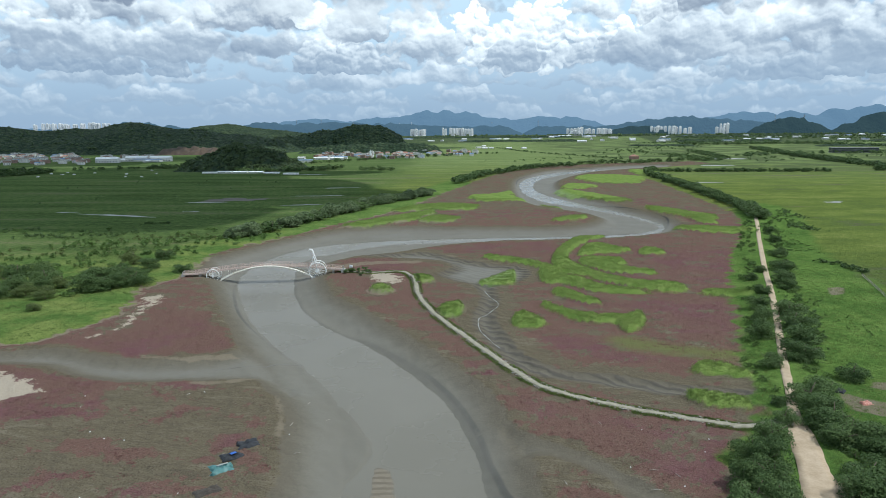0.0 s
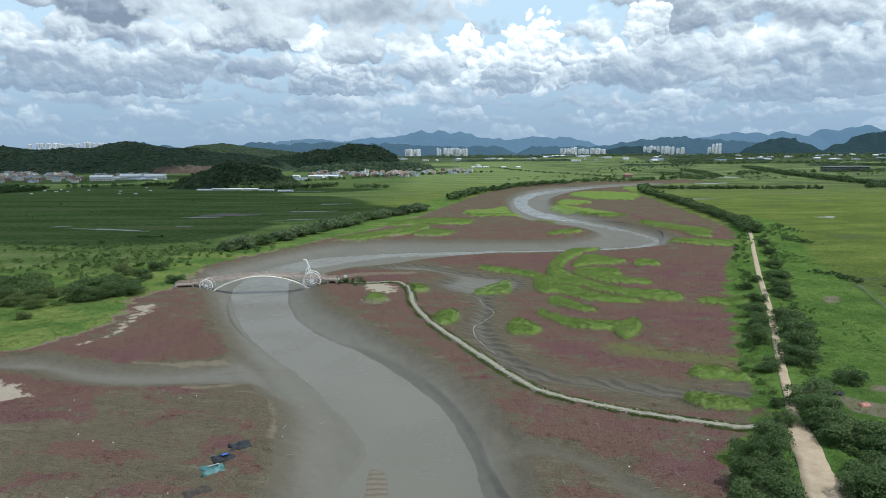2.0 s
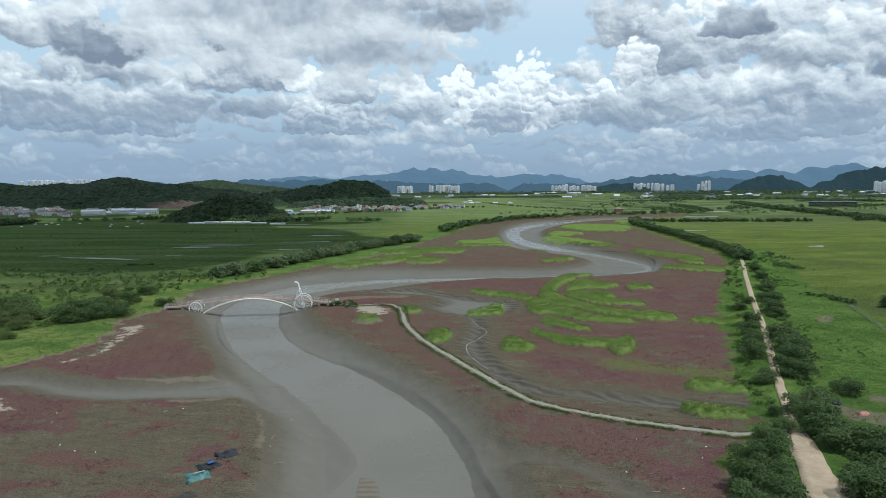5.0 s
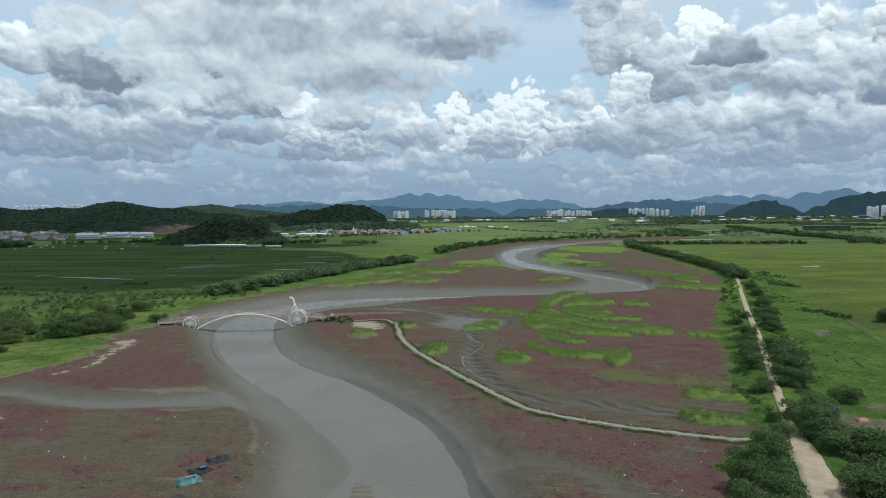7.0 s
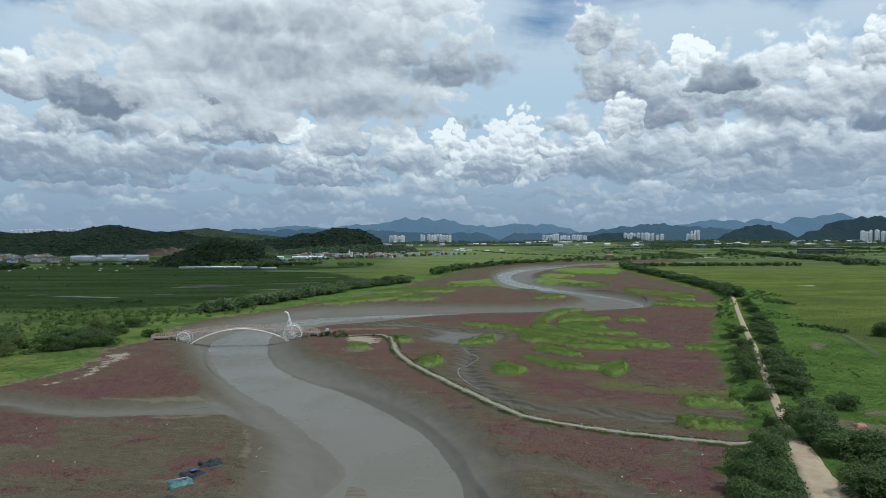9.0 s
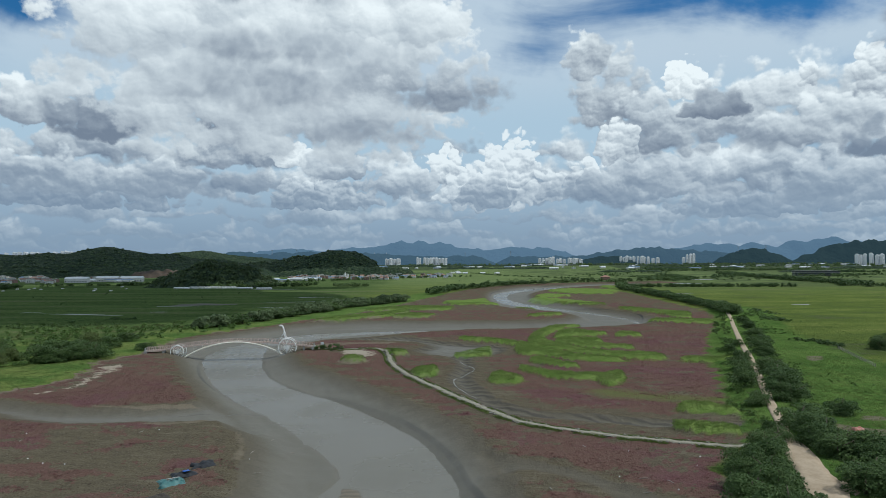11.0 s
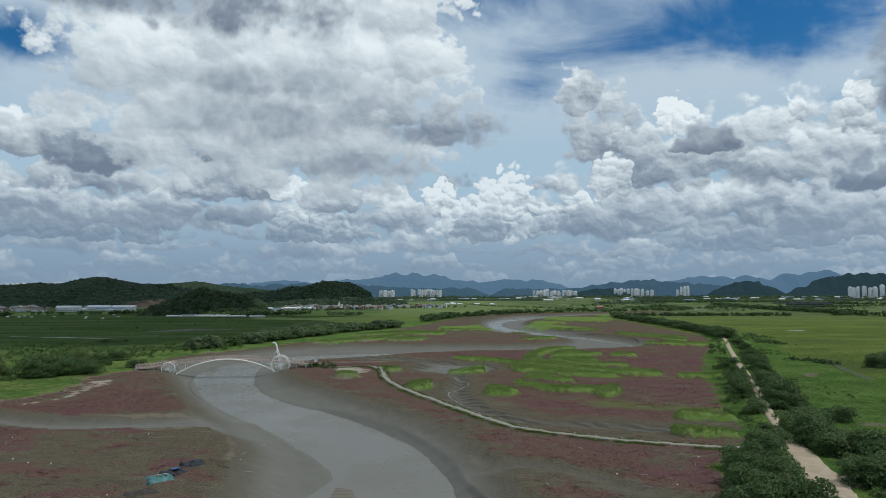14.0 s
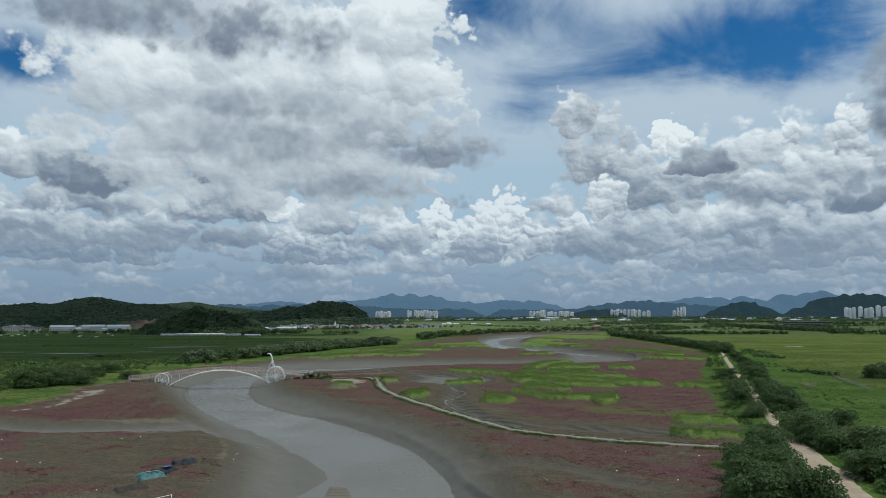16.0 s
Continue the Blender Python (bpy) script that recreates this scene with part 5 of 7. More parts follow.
WEST_BANK = [(-183.4, 272.3, 6), (-169.3, 259.2, 5), (-184.7, 297.5, 6), (-158.6, 254.4, 5), (-163.7, 274.2, 5), (-195.6, 295.2, 6), (-149.5, 266.5, 7),
             (-149.6, 280.4, 7), (-143.8, 286, 7), (-135, 280.2, 6), (-156.7, 323.9, 6), (-143.9, 312.2, 5), (-146.2, 335.4, 5), (-124.2, 305, 4), (-152.4, 237, 3),
             (-197.7, 272.5, 6), (-192.9, 252.8, 6), (-176, 284, 6), (-168, 268, 5), (-140, 274, 6),
             (-156, 288, 6), (-143, 270, 5.5), (-204, 286, 6), (-178, 256, 5), (-186, 262, 5), (-212, 300, 6), (-150, 298, 5)]
for i, (x, y, h) in enumerate(EAST_SIDE):
    plant(NEAR[i % 4], x, y, h * 1.1, i, 1.4, "trees beside the dirt path")
for i, (x, y, h) in enumerate(WEST_SIDE):
    plant(NEAR[(i + 1) % 4], x - (1.6 if y < 127 else 0.0), y, h * 1.05, 100 + i, 1.05 if y < 130 else 1.3, "trees beside the dirt path")
for i, (x, y, h) in enumerate(WEST_BANK):
    plant(PALE[i % 2] if i in (1, 3, 4, 10, 14) else NEAR[i % 4], x, y, h * 1.35, 200 + i, 1.55, "trees on the west bank")


for i, (x, y, h) in enumerate(COPSE):
    plant(NEAR[i % 4], x, y, h, 400 + i, 1.2, "copse in the east meadow")


def tree_row(line, gap, height, width, seed, group, protos_used):
    """Trees along a line, with uneven gaps, heights and offsets."""
    r = random.Random(seed)
    p = spline(line, 8, False)
    d = np.concatenate([[0], np.cumsum(np.hypot(*np.diff(p, axis=0).T))])
    s = 0.0
    while s < d[-1]:
        x, y = np.interp(s, d, p[:, 0]), np.interp(s, d, p[:, 1])
        x, y = x + r.uniform(-width, width), y + r.uniform(-width, width)
        plant(protos_used[r.randrange(len(protos_used))], x, y, height * r.uniform(0.65, 1.15), r.random(), r.uniform(1.2, 1.6), group)
        s += gap * r.uniform(0.6, 1.4)


def joined_row(name, line, gap, height, width, seed, label, mat, leaves=130):
    """Far trees along a line in one mesh: too many and too small to be picked apart."""
    r = random.Random(seed)
    p = spline(line, 8, False)
    d = np.concatenate([[0], np.cumsum(np.hypot(*np.diff(p, axis=0).T))])
    kinds = [crown_mesh(seed * 10 + i, 6, leaves, 0.15, 0.55, 0.0) for i in range(4)]
    vs, ts, base, s = [], [], 0, 0.0
    while s < d[-1]:
        x, y = np.interp(s, d, p[:, 0]) + r.uniform(-width, width), np.interp(s, d, p[:, 1]) + r.uniform(-width, width)
        v, t = kinds[r.randrange(4)]
        h, wide, a = height * r.uniform(0.6, 1.2), r.uniform(1.0, 1.5), r.uniform(0, math.tau)
        turn = np.array([[math.cos(a), -math.sin(a), 0], [math.sin(a), math.cos(a), 0], [0, 0, 1]])
        vs.append((v * [h * wide, h * wide, h]) @ turn.T + [x, y, ground_z(x, y)])
        ts.append(t + base)
        base += len(v)
        s += gap * r.uniform(0.6, 1.4)
    return loose_mesh(name, np.concatenate(vs), np.concatenate(ts), mat, label, "trees")


ROWS = [([(-131, 404), (-118, 435), (-103, 468), (-87, 518), (-68, 579), (-42, 628), (-24, 667)], 2.9, 9.0, 5.5, "trees on the west dike"),
        ([(262, 818), (253, 707), (241, 618), (235, 552), (225, 510), (212, 470)], 3.9, 8.5, 4.0, "trees along the east levee")]
for i, (line, gap, height, width, group) in enumerate(ROWS):
    tree_row(line, gap, height, width, 300 + i, group, SILVER + MID[:1] if i == 0 else MID)
FAR_ROWS = [([(8, 805), (38, 924), (85, 1024), (138, 1112), (192, 1160), (214, 1176)], 3.6, 9, 6, "row of trees along the far meander"),
            ([(221, 1215), (289, 1249), (319, 1245), (408, 1302), (486, 1341)], 4.0, 9, 8, "row of trees along the far meander"),
            ([(300, 1010), (272, 944), (262, 818)], 3.4, 8, 5, "row of trees along the levee"),
            ([(889, 2005), (750, 1473), (702, 1220), (678, 1056), (635, 1005), (687, 928)], 2.6, 10, 15, "row of trees along a far ditch"),
            ([(639, 1831), (590, 1560), (542, 1366)], 3.5, 8, 16, "copse in the fields"),
            ([(300, 1000), (382, 995), (540, 982)], 1.7, 6.5, 5, "hedge of trees across the fields"),
            ([(-141, 1062), (-122, 1091), (-95, 1058)], 2.5, 7, 9, "copse of round trees in the fields"),
            ([(-760, 1014), (-706, 1053), (-698, 1097), (-635, 1047)], 3, 9, 15, "dark wood at the field edge"),
            ([(513, 1639), (500, 1444), (491, 1290)], 3.5, 8, 24, "copse in the fields"),
            ([(782, 2378), (988, 2408), (1235, 2430), (1357, 2158), (1470, 1998)], 3.4, 11, 34, "belt of far trees before the city"),
            ([(143, 2165), (230, 1737), (311, 1507), (343, 1386)], 8, 6, 7, "row of far field trees"),
            ([(-620, 1120), (-500, 1150), (-380, 1180), (-290, 1230)], 7, 7, 9, "trees at the village edge"),
            ([(-300, 1270), (-128, 1500), (20, 1680), (110, 1760)], 9, 8, 16, "trees at the village edge"),
            ([(-250, 330), (-190, 345), (-140, 358)], 2.2, 3.0, 9, "tangled green scrub on the west bank"),
            ([(-300, 300), (-230, 312), (-160, 322)], 2.6, 3.0, 9, "tangled green scrub on the west bank"),
            ([(-220, 372), (-150, 384), (-115, 400)], 1.7, 3.4, 12, "tangled green scrub on the west bank"),
            ([(-190, 255), (-160, 268), (-136, 292)], 3.2, 2.2, 12, "tangled green scrub on the west bank"),
            ([(-330, 345), (-250, 352), (-150, 346)], 3.6, 2.6, 12, "olive green scrub on the west bank"),
            ([(-240, 285), (-190, 300), (-150, 312)], 3.8, 2.4, 10, "olive green scrub on the west bank"),
            ([(-200, 392), (-160, 402), (-128, 420)], 2.2, 2.6, 10, "olive green scrub on the west bank"),
            ([(960, 2900), (1250, 3000), (1600, 3060), (2300, 2950)], 9, 13, 60, "long belt of far trees before the city"),
            ([(1060, 3250), (1300, 3300), (1900, 3400), (2600, 3300)], 9, 15, 90, "long belt of far trees before the city"),
            ([(-100, 3900), (600, 3850), (1300, 3880), (2100, 3850), (2900, 3800)], 8, 17, 90, "long belt of far trees before the city"),
            ([(640, 1500), (760, 1620), (900, 1640), (1060, 1640)], 6, 9, 26, "belt of far trees before the city"),
            ([(236.9, 508.6), (229.2, 464.8), (225.3, 437.7), (224.2, 418.2)], 0.9, 1.7, 9, "tangled green scrub in the east meadow"),
            ([(204.2, 443.6), (189.9, 386.6), (178.8, 342.3)], 1.1, 1.4, 9, "tangled green scrub in the east meadow"),
            ([(220.6, 443.1), (222.8, 432.8), (224.7, 420.5)], 1.0, 2.4, 3, "low dark shrubs at the field edge"),
            ([(176.9, 321.5), (181.4, 316.0), (183.2, 305.4), (182.0, 295.6)], 0.8, 2.2, 3, "low dark shrubs at the field edge"),
            ([(256.0, 529.4), (251.0, 501.3), (246.5, 476.0)], 1.6, 2.0, 5, "low dark shrubs at the field edge"),
            ([(127.8, 237.6), (119.6, 216.3), (107.7, 190.5)], 1.0, 1.3, 2, "low dark shrubs along a ditch"),
            ([(131.7, 226.4), (133.3, 213.0), (128.8, 195.6)], 2.4, 1.0, 8, "tangled green scrub in the east meadow"),
            ([(131.0, 258.8), (127.8, 241.6), (136.2, 249.8)], 1.5, 1.2, 5, "tangled green scrub in the east meadow"),
            ([(-262, 410), (-220, 412), (-196, 426)], 1.1, 2.4, 8, "low dark shrubs at the field edge"),
            ([(-330, 430), (-270, 440)], 2, 2.4, 6, "low dark shrubs at the field edge"),
            ([(-214, 465), (-198, 471)], 1.2, 2.2, 5, "low dark shrubs at the field edge"),
            ([(-660, 955), (-640, 1000), (-640, 1060)], 1.6, 9, 12, "dark wood at the field edge"),
            ([(700, 2500), (1000, 2650), (1400, 2600), (1750, 2500)], 7, 10, 70, "belt of far trees before the city"),
            ([(420, 1700), (560, 2000), (800, 2250)], 9, 7, 60, "scattered far field trees"),
            ([(980, 1600), (1150, 1750), (1300, 1700)], 6, 9, 40, "belt of far trees before the city"),
            ([(-520, 1160), (-420, 1190), (-330, 1060), (-230, 1075), (-190, 1130)], 3.0, 9, 14, "trees round the foot of the knoll"),
            ([(-420, 620), (-250, 700), (-120, 760)], 26, 2.2, 60, "scattered shrubs in the fields"),
            ([(-560, 760), (-380, 820), (-160, 900)], 24, 2.6, 70, "scattered shrubs in the fields"),
            ([(100, 1330), (300, 1480), (600, 1700)], 12, 4, 40, "scattered far field trees"),
            ([(600, 1300), (900, 1500), (1100, 1500)], 14, 5, 50, "scattered far field trees")]
for i, (line, gap, height, width, label) in enumerate(FAR_ROWS):
    joined_row("far_trees", line, gap, height, width, 30 + i, label, LEAF_MID if "tangled" in label else LEAF_PALE if "olive" in label else LEAF_DARK, 62 if line[0][1] < 1500 else 44)



def wooded(hill_ob, n, height, seed, label):
    """Crowns standing on a hill, joined into one mesh: uncountable far woods."""
    rs = np.random.RandomState(seed)
    co = np.array([v.co for v in hill_ob.data.vertices])
    co = co[(co[:, 2] > 3) & (co[:, 1] < np.median(co[:, 1]) + 25)]
    kinds = [crown_mesh(seed * 10 + i, 6, 62, 0.19, 0.55, 0.0) for i in range(4)]
    vs, ts, base = [], [], 0
    for i in range(n):
        v, t = kinds[rs.randint(4)]
        h = height * rs.uniform(0.6, 1.15)
        p = co[rs.randint(len(co))] + [rs.uniform(-4, 4), rs.uniform(-3, 3), -0.55 * h]
        vs.append(v * [h * 1.25, h * 1.25, h] + p)
        ts.append(t + base)
        base += len(v)
    return loose_mesh("woods", np.concatenate(vs), np.concatenate(ts), LEAF_WOOD, label, "trees")


wooded(knoll, 420, 9.0, 3, "dense dark woods covering the small knoll")
wooded(west_hill, 620, 12.0, 4, "dense dark woods on the long hill")
wooded(cone_hill, 260, 13.0, 5, "dense dark woods on the conical hill")
# shrubs: on the levee foot, and scattered over the west bank
r = random.Random(5)
count = 0
xy = np.array([(r.uniform(40, 240), r.uniform(95, 470)) for _ in range(6200)])
got = lie(xy[:, 0], xy[:, 1])
for (x, y), d, e in zip(xy, got["dirt"], got["east"]):
    clear = 3.0 + 2.8 * (y < 146)
    if e < -1 and clear < d < 11 and count < 185:
        plant(SHRUB[r.randrange(4)], x, y, r.uniform(1.2, 2.8), r.random(), r.uniform(0.8, 1.1), "shrubs along the levee")
        count += 1
xy = np.array([(r.uniform(-420, -118), r.uniform(250, 440)) for _ in range(700)])
got = lie(xy[:, 0], xy[:, 1])
clump = wavy(xy[:, 0], xy[:, 1], 55, 9)
count = 0
for (x, y), w, c in zip(xy, got["west"], clump):
    if w < -6 and c > 0.0 and abs(x) < y * 0.78 and count < 70:
        plant(SHRUB[r.randrange(4)], x, y, r.uniform(1.4, 3.2), r.random(), r.uniform(1.1, 1.7), "shrubs on the west bank")
        count += 1
for p in protos:
    for o in list(p.children_recursive) + [p]:
        bpy.data.objects.remove(o)

# ---- grass, reeds and glasswort ----


def tufts(name, x, y, z, height, spread, blades, width, mat, label, category, seed, bend=(0.35, 1.1)):
    """Tufts of bent blades at the given places."""
    r = np.random.RandomState(seed)
    n = len(x)
    h = (height * r.uniform(0.6, 1.25, n))[:, None].repeat(blades, 1).ravel()
    bx, by, bz = (np.repeat(v, blades) for v in (x, y, z))
    a = r.uniform(0, math.tau, n * blades)
    d = spread * np.sqrt(r.uniform(0, 1, n * blades))
    fx, fy = bx + d * np.cos(a), by + d * np.sin(a)
    lean = r.uniform(*bend, n * blades) * h
    b = a + r.uniform(-0.8, 0.8, n * blades)
    t = r.uniform(0, math.tau, n * blades)
    w = width * r.uniform(0.6, 1.3, n * blades)
    p0 = np.stack([fx - w * np.cos(t), fy - w * np.sin(t), bz - 0.06], 1)
    p1 = np.stack([fx + w * np.cos(t), fy + w * np.sin(t), bz - 0.06], 1)
    p2 = np.stack([fx + lean * np.cos(b), fy + lean * np.sin(b), bz + h * r.uniform(0.75, 1.1, n * blades)], 1)
    verts = np.stack([p0, p1, p2], 1).reshape(-1, 3)
    return loose_mesh(name, verts, np.arange(len(verts)).reshape(-1, 3), mat, label, category)


def scatter(n, x0, x1, y0, y1, seed):
    """Places that thin out with distance."""
    r = np.random.RandomState(seed)
    y = y0 * (y1 / y0) ** r.uniform(0, 1, n)
    x = r.uniform(x0, x1, n)
    keep = np.abs(x) < y * 0.75 + 8
    x, y = x[keep], y[keep]
    return x, y, lie(x, y)


x, y, g = scatter(460000, -140, 330, 92, 620, 21)
k = (g["reed"] + 0.4 * wavy(x, y, 5, 8) < 0.0) & (g["dirt"] > 3)
tufts("reeds", x[k], y[k], g["z"][k], 0.40, 0.5, 7, 0.08, REED, "dense bright green reed beds on the mudflat", "reeds", 1, (0.3, 1.0))
x, y, g = scatter(170000, -270, 330, 92, 520, 22)
wide = 3.4 + 2.6 * (y < 150)
k = (g["land"] < -0.3) & (g["dirt"] > wide * 0.7) & (g["sand"] > 0) & (np.random.RandomState(77).uniform(0, 1, len(x)) > smooth(y, 230, 520))
tufts("grass", x[k], y[k], g["z"][k], 0.24, 0.65, 8, 0.085, GRASS, "uneven knee-high green grass on the banks", "grass", 2, (0.3, 1.0))
x, y, g = scatter(110000, -150, 240, 92, 420, 23)
k = (g["land"] > 0.5) & (g["mud"] + 1.2 * wavy(x, y, 5, 11) > 0.6) & (g["reed"] > 0.3) & (g["stone"] > 1.6) & (g["sand"] > 0.3)
k &= (wavy(x, y, 19, 12) + 0.6 * wavy(x, y, 6, 13) - 1.5 * g["bare"] + np.where(x < -20, 1.3, 0.35) * (g["core"] < -1) - 1.3 * g["sparse"] > -0.1)
tufts("glasswort", x[k], y[k], g["z"][k], 0.15, 0.34, 6, 0.085, GLASSWORT, "low maroon glasswort plants covering the mudflat", "glasswort", 3)
rs = np.random.RandomState(91)
i = rs.randint(0, len(STONE) - 1, 9000)
f = rs.uniform(0, 1, len(i))[:, None]
p = STONE[i] * (1 - f) + STONE[i + 1] * f
d = STONE[i + 1] - STONE[i]
d /= np.hypot(d[:, 0], d[:, 1])[:, None]
off = (rs.choice([-1, 1], len(i)) * rs.uniform(0.95, 2.2, len(i)))[:, None]
p = p + np.stack([-d[:, 1], d[:, 0]], 1) * off
g = lie(p[:, 0], p[:, 1])
k = wavy(p[:, 0], p[:, 1], 14, 4) > -0.75
tufts("grass", p[k, 0], p[k, 1], g["z"][k], 0.27, 0.3, 6, 0.08, GRASS, "thin green grass along the causeway edges", "grass", 4)

# ---- footbridge in the shape of a bicycle ----
BX, BY = -107.5, 295.7
BTURN = math.atan2(0.108, 0.994)
bridge = thing("footbridge", Matrix.Translation((BX, BY, 0)) @ Matrix.Rotation(BTURN, 4, "Z"),
               "white and salmon arched footbridge with bicycle wheels over the creek", "bridge")
WIDE = 3.4
CENTRE = 2.3  # the deck's middle line, across the bridge, from the near wheels


def deck_z(s):
    """Height of the walkway along the bridge: level ends and a long hump."""
    u = (s - 24.5) / 33.0
    hump = 2.7 * max(0.0, 1 - u * u) ** 1.25
    return 1.15 + 0.6 * (s + 13.5) / 73.3 + hump


ss = np.linspace(-13.0, 57.4, 60)
bm = bmesh.new()
strip(bm, [(s, deck_z(s)) for s in ss], WIDE, 0.42)
deck = part("deck", bm, SALMON, bridge, "salmon-painted steel walkway", True)
deck.location.y = CENTRE
planks = bmesh.new()
strip(planks, [(s, deck_z(s) + 0.05) for s in ss], WIDE - 0.5, 0.045)
part("walkway", planks, BOARD, bridge, "worn timber boards", True).location.y = CENTRE
for side in (-1, 1):
    yy = CENTRE + side * (WIDE / 2 - 0.08)
    for lift, rad in ((1.25, 0.07), (0.85, 0.035), (0.45, 0.035)):
        bm = bmesh.new()
        tube(bm, [(s, 0, deck_z(s) + lift) for s in ss], rad, 6)
        part("rail", bm, SALMON, bridge).location.y = yy
    bm = bmesh.new()
    box(bm, (0, 0, 0.62), (0.16, 0.12, 1.3))
    box(bm, (0, 0, 1.3), (0.22, 0.18, 0.08))
    post = part("post", bm, SALMON, bridge, "", True)
    post.location = (ss[0], yy, deck_z(ss[0]))
    for s in np.arange(ss[0] + 1.5, ss[-1], 1.5):
        again(post, Matrix.Translation((s, yy, deck_z(s))))
    # the bow of the arch, foot to foot
    bm = bmesh.new()
    bow = [(2.2 + 42.2 * k / 36, 0, -2.6 + 1.0 * k / 36 + 6.15 * (1 - (2 * k / 36 - 1) ** 2) ** 0.93) for k in range(37)]
    tube(bm, bow, 0.37, 10)
    part("arch", bm, CREAM, bridge, "cream-white tubular steel arch").location.y = CENTRE + side * (WIDE / 2 + 0.35)
    for k in range(4, 34, 3):
        x, _, z = bow[k]
        if deck_z(x) - 0.4 > z + 0.3:
            bm = bmesh.new()
            tube(bm, [(x, 0, z), (x, 0, deck_z(x) - 0.35)], 0.05, 6)
            part("hanger", bm, CREAM, bridge).location.y = CENTRE + side * (WIDE / 2 + 0.2)
    for x, z in ((2.2, -2.6), (44.4, -1.6)):
        bm = bmesh.new()
        box(bm, (x, 0, z - 0.5), (2.2, 1.6, 1.6), 0.0, 0.12)
        part("footing", bm, CONCRETE, bridge, "weathered concrete footing", True).location.y = CENTRE + side * (WIDE / 2 + 0.35)


def bicycle_wheel(x, z, radius, spokes, y):
    wheel = thing("wheel", Matrix.Translation((x, y, z)), "", "")
    del_keys = [k for k in ("label", "category") if k in wheel]
    for k in del_keys:
        del wheel[k]
    wheel.parent = bridge
    bm = bmesh.new()
    n = 48
    tube(bm, [(radius * math.cos(k * math.tau / n), 0, radius * math.sin(k * math.tau / n)) for k in range(n + 1)], 0.21, 8)
    part("rim", bm, WHITE, wheel, "white painted steel rim")
    bm = bmesh.new()
    bmesh.ops.create_cone(bm, cap_ends=True, segments=20, radius1=radius * 0.13, radius2=radius * 0.13, depth=0.6, matrix=Matrix.Rotation(math.pi / 2, 4, "X"))
    bmesh.ops.create_cone(bm, cap_ends=True, segments=20, radius1=radius * 0.24, radius2=radius * 0.24, depth=0.16, matrix=Matrix.Rotation(math.pi / 2, 4, "X"))
    part("hub", bm, WHITE, wheel, "", True)
    bm = bmesh.new()
    tube(bm, [(radius * 0.1, 0, 0), (radius, 0, 0)], 0.06, 5)
    spoke = part("spoke", bm, WHITE, wheel)
    for k in range(1, spokes):
        again(spoke, Matrix.Rotation(k * math.tau / spokes, 4, "Y"), wheel)
    return wheel


for y in (-0.15, CENTRE * 2 + 0.15):
    bicycle_wheel(0.0, 0.45, 2.75, 16, y)
    bicycle_wheel(46.4, 1.4, 3.85, 18, y)
    bm = bmesh.new()
    tube(bm, [(46.4, 0, 1.5), (45.9, 0, 4.3), (45.2, 0, 7.0), (44.9, CENTRE * 0.0, 7.9)], [0.17, 0.18, 0.21, 0.22], 8)
    part("fork", bm, WHITE, bridge, "white tubular front fork").location.y = y
    bm = bmesh.new()
    tube(bm, [(43.9, 0, 4.6), (43.6, 0, 5.6), (44.1, 0, 6.6), (44.9, 0, 7.6)], 0.14, 8)
    part("brace", bm, WHITE, bridge).location.y = y
    bm = bmesh.new()
    bow = [(44.9, 0, 7.8), (44.75, 0, 8.9), (44.5, 0, 10.0), (44.0, 0, 10.8), (43.1, 0, 11.05), (42.7, 0, 10.8)]
    tube(bm, bow, [0.25, 0.25, 0.24, 0.23, 0.2, 0.17], 8)
    part("handlebar", bm, WHITE, bridge, "white curved handlebar").location.y = CENTRE + (y - CENTRE) * 0.35
bm = bmesh.new()
tube(bm, [(44.95, -0.15, 7.9), (44.95, CENTRE, 8.1), (44.95, CENTRE * 2 + 0.15, 7.9)], 0.16, 8)
part("crossbar", bm, WHITE, bridge)
for x0, x1 in ((-13.9, -12.6), (57.0, 58.9)):
    zz = deck_z(min(max((x0 + x1) / 2, -13.5), 59.8))
    bm = bmesh.new()
    box(bm, ((x0 + x1) / 2, CENTRE, zz - 1.0), (x1 - x0, WIDE + 0.3, 1.9), 0.0, 0.1)
    for side in (-1, 1):
        box(bm, ((x0 + x1) / 2, CENTRE + side * (WIDE / 2 - 0.05), zz + 0.5), (0.5, 0.35, 1.2), 0.0, 0.06)
    part("abutment", bm, CONCRETE, bridge, "weathered concrete abutment", True)
for x in (-6.0, 53.5):
    bm = bmesh.new()
    box(bm, (x, CENTRE, deck_z(x) - 1.9), (0.9, WIDE - 0.6, 3.2), 0.0, 0.08)
    part("pier", bm, CONCRETE, bridge, "", True)

# ---- villages, towers and far works ----


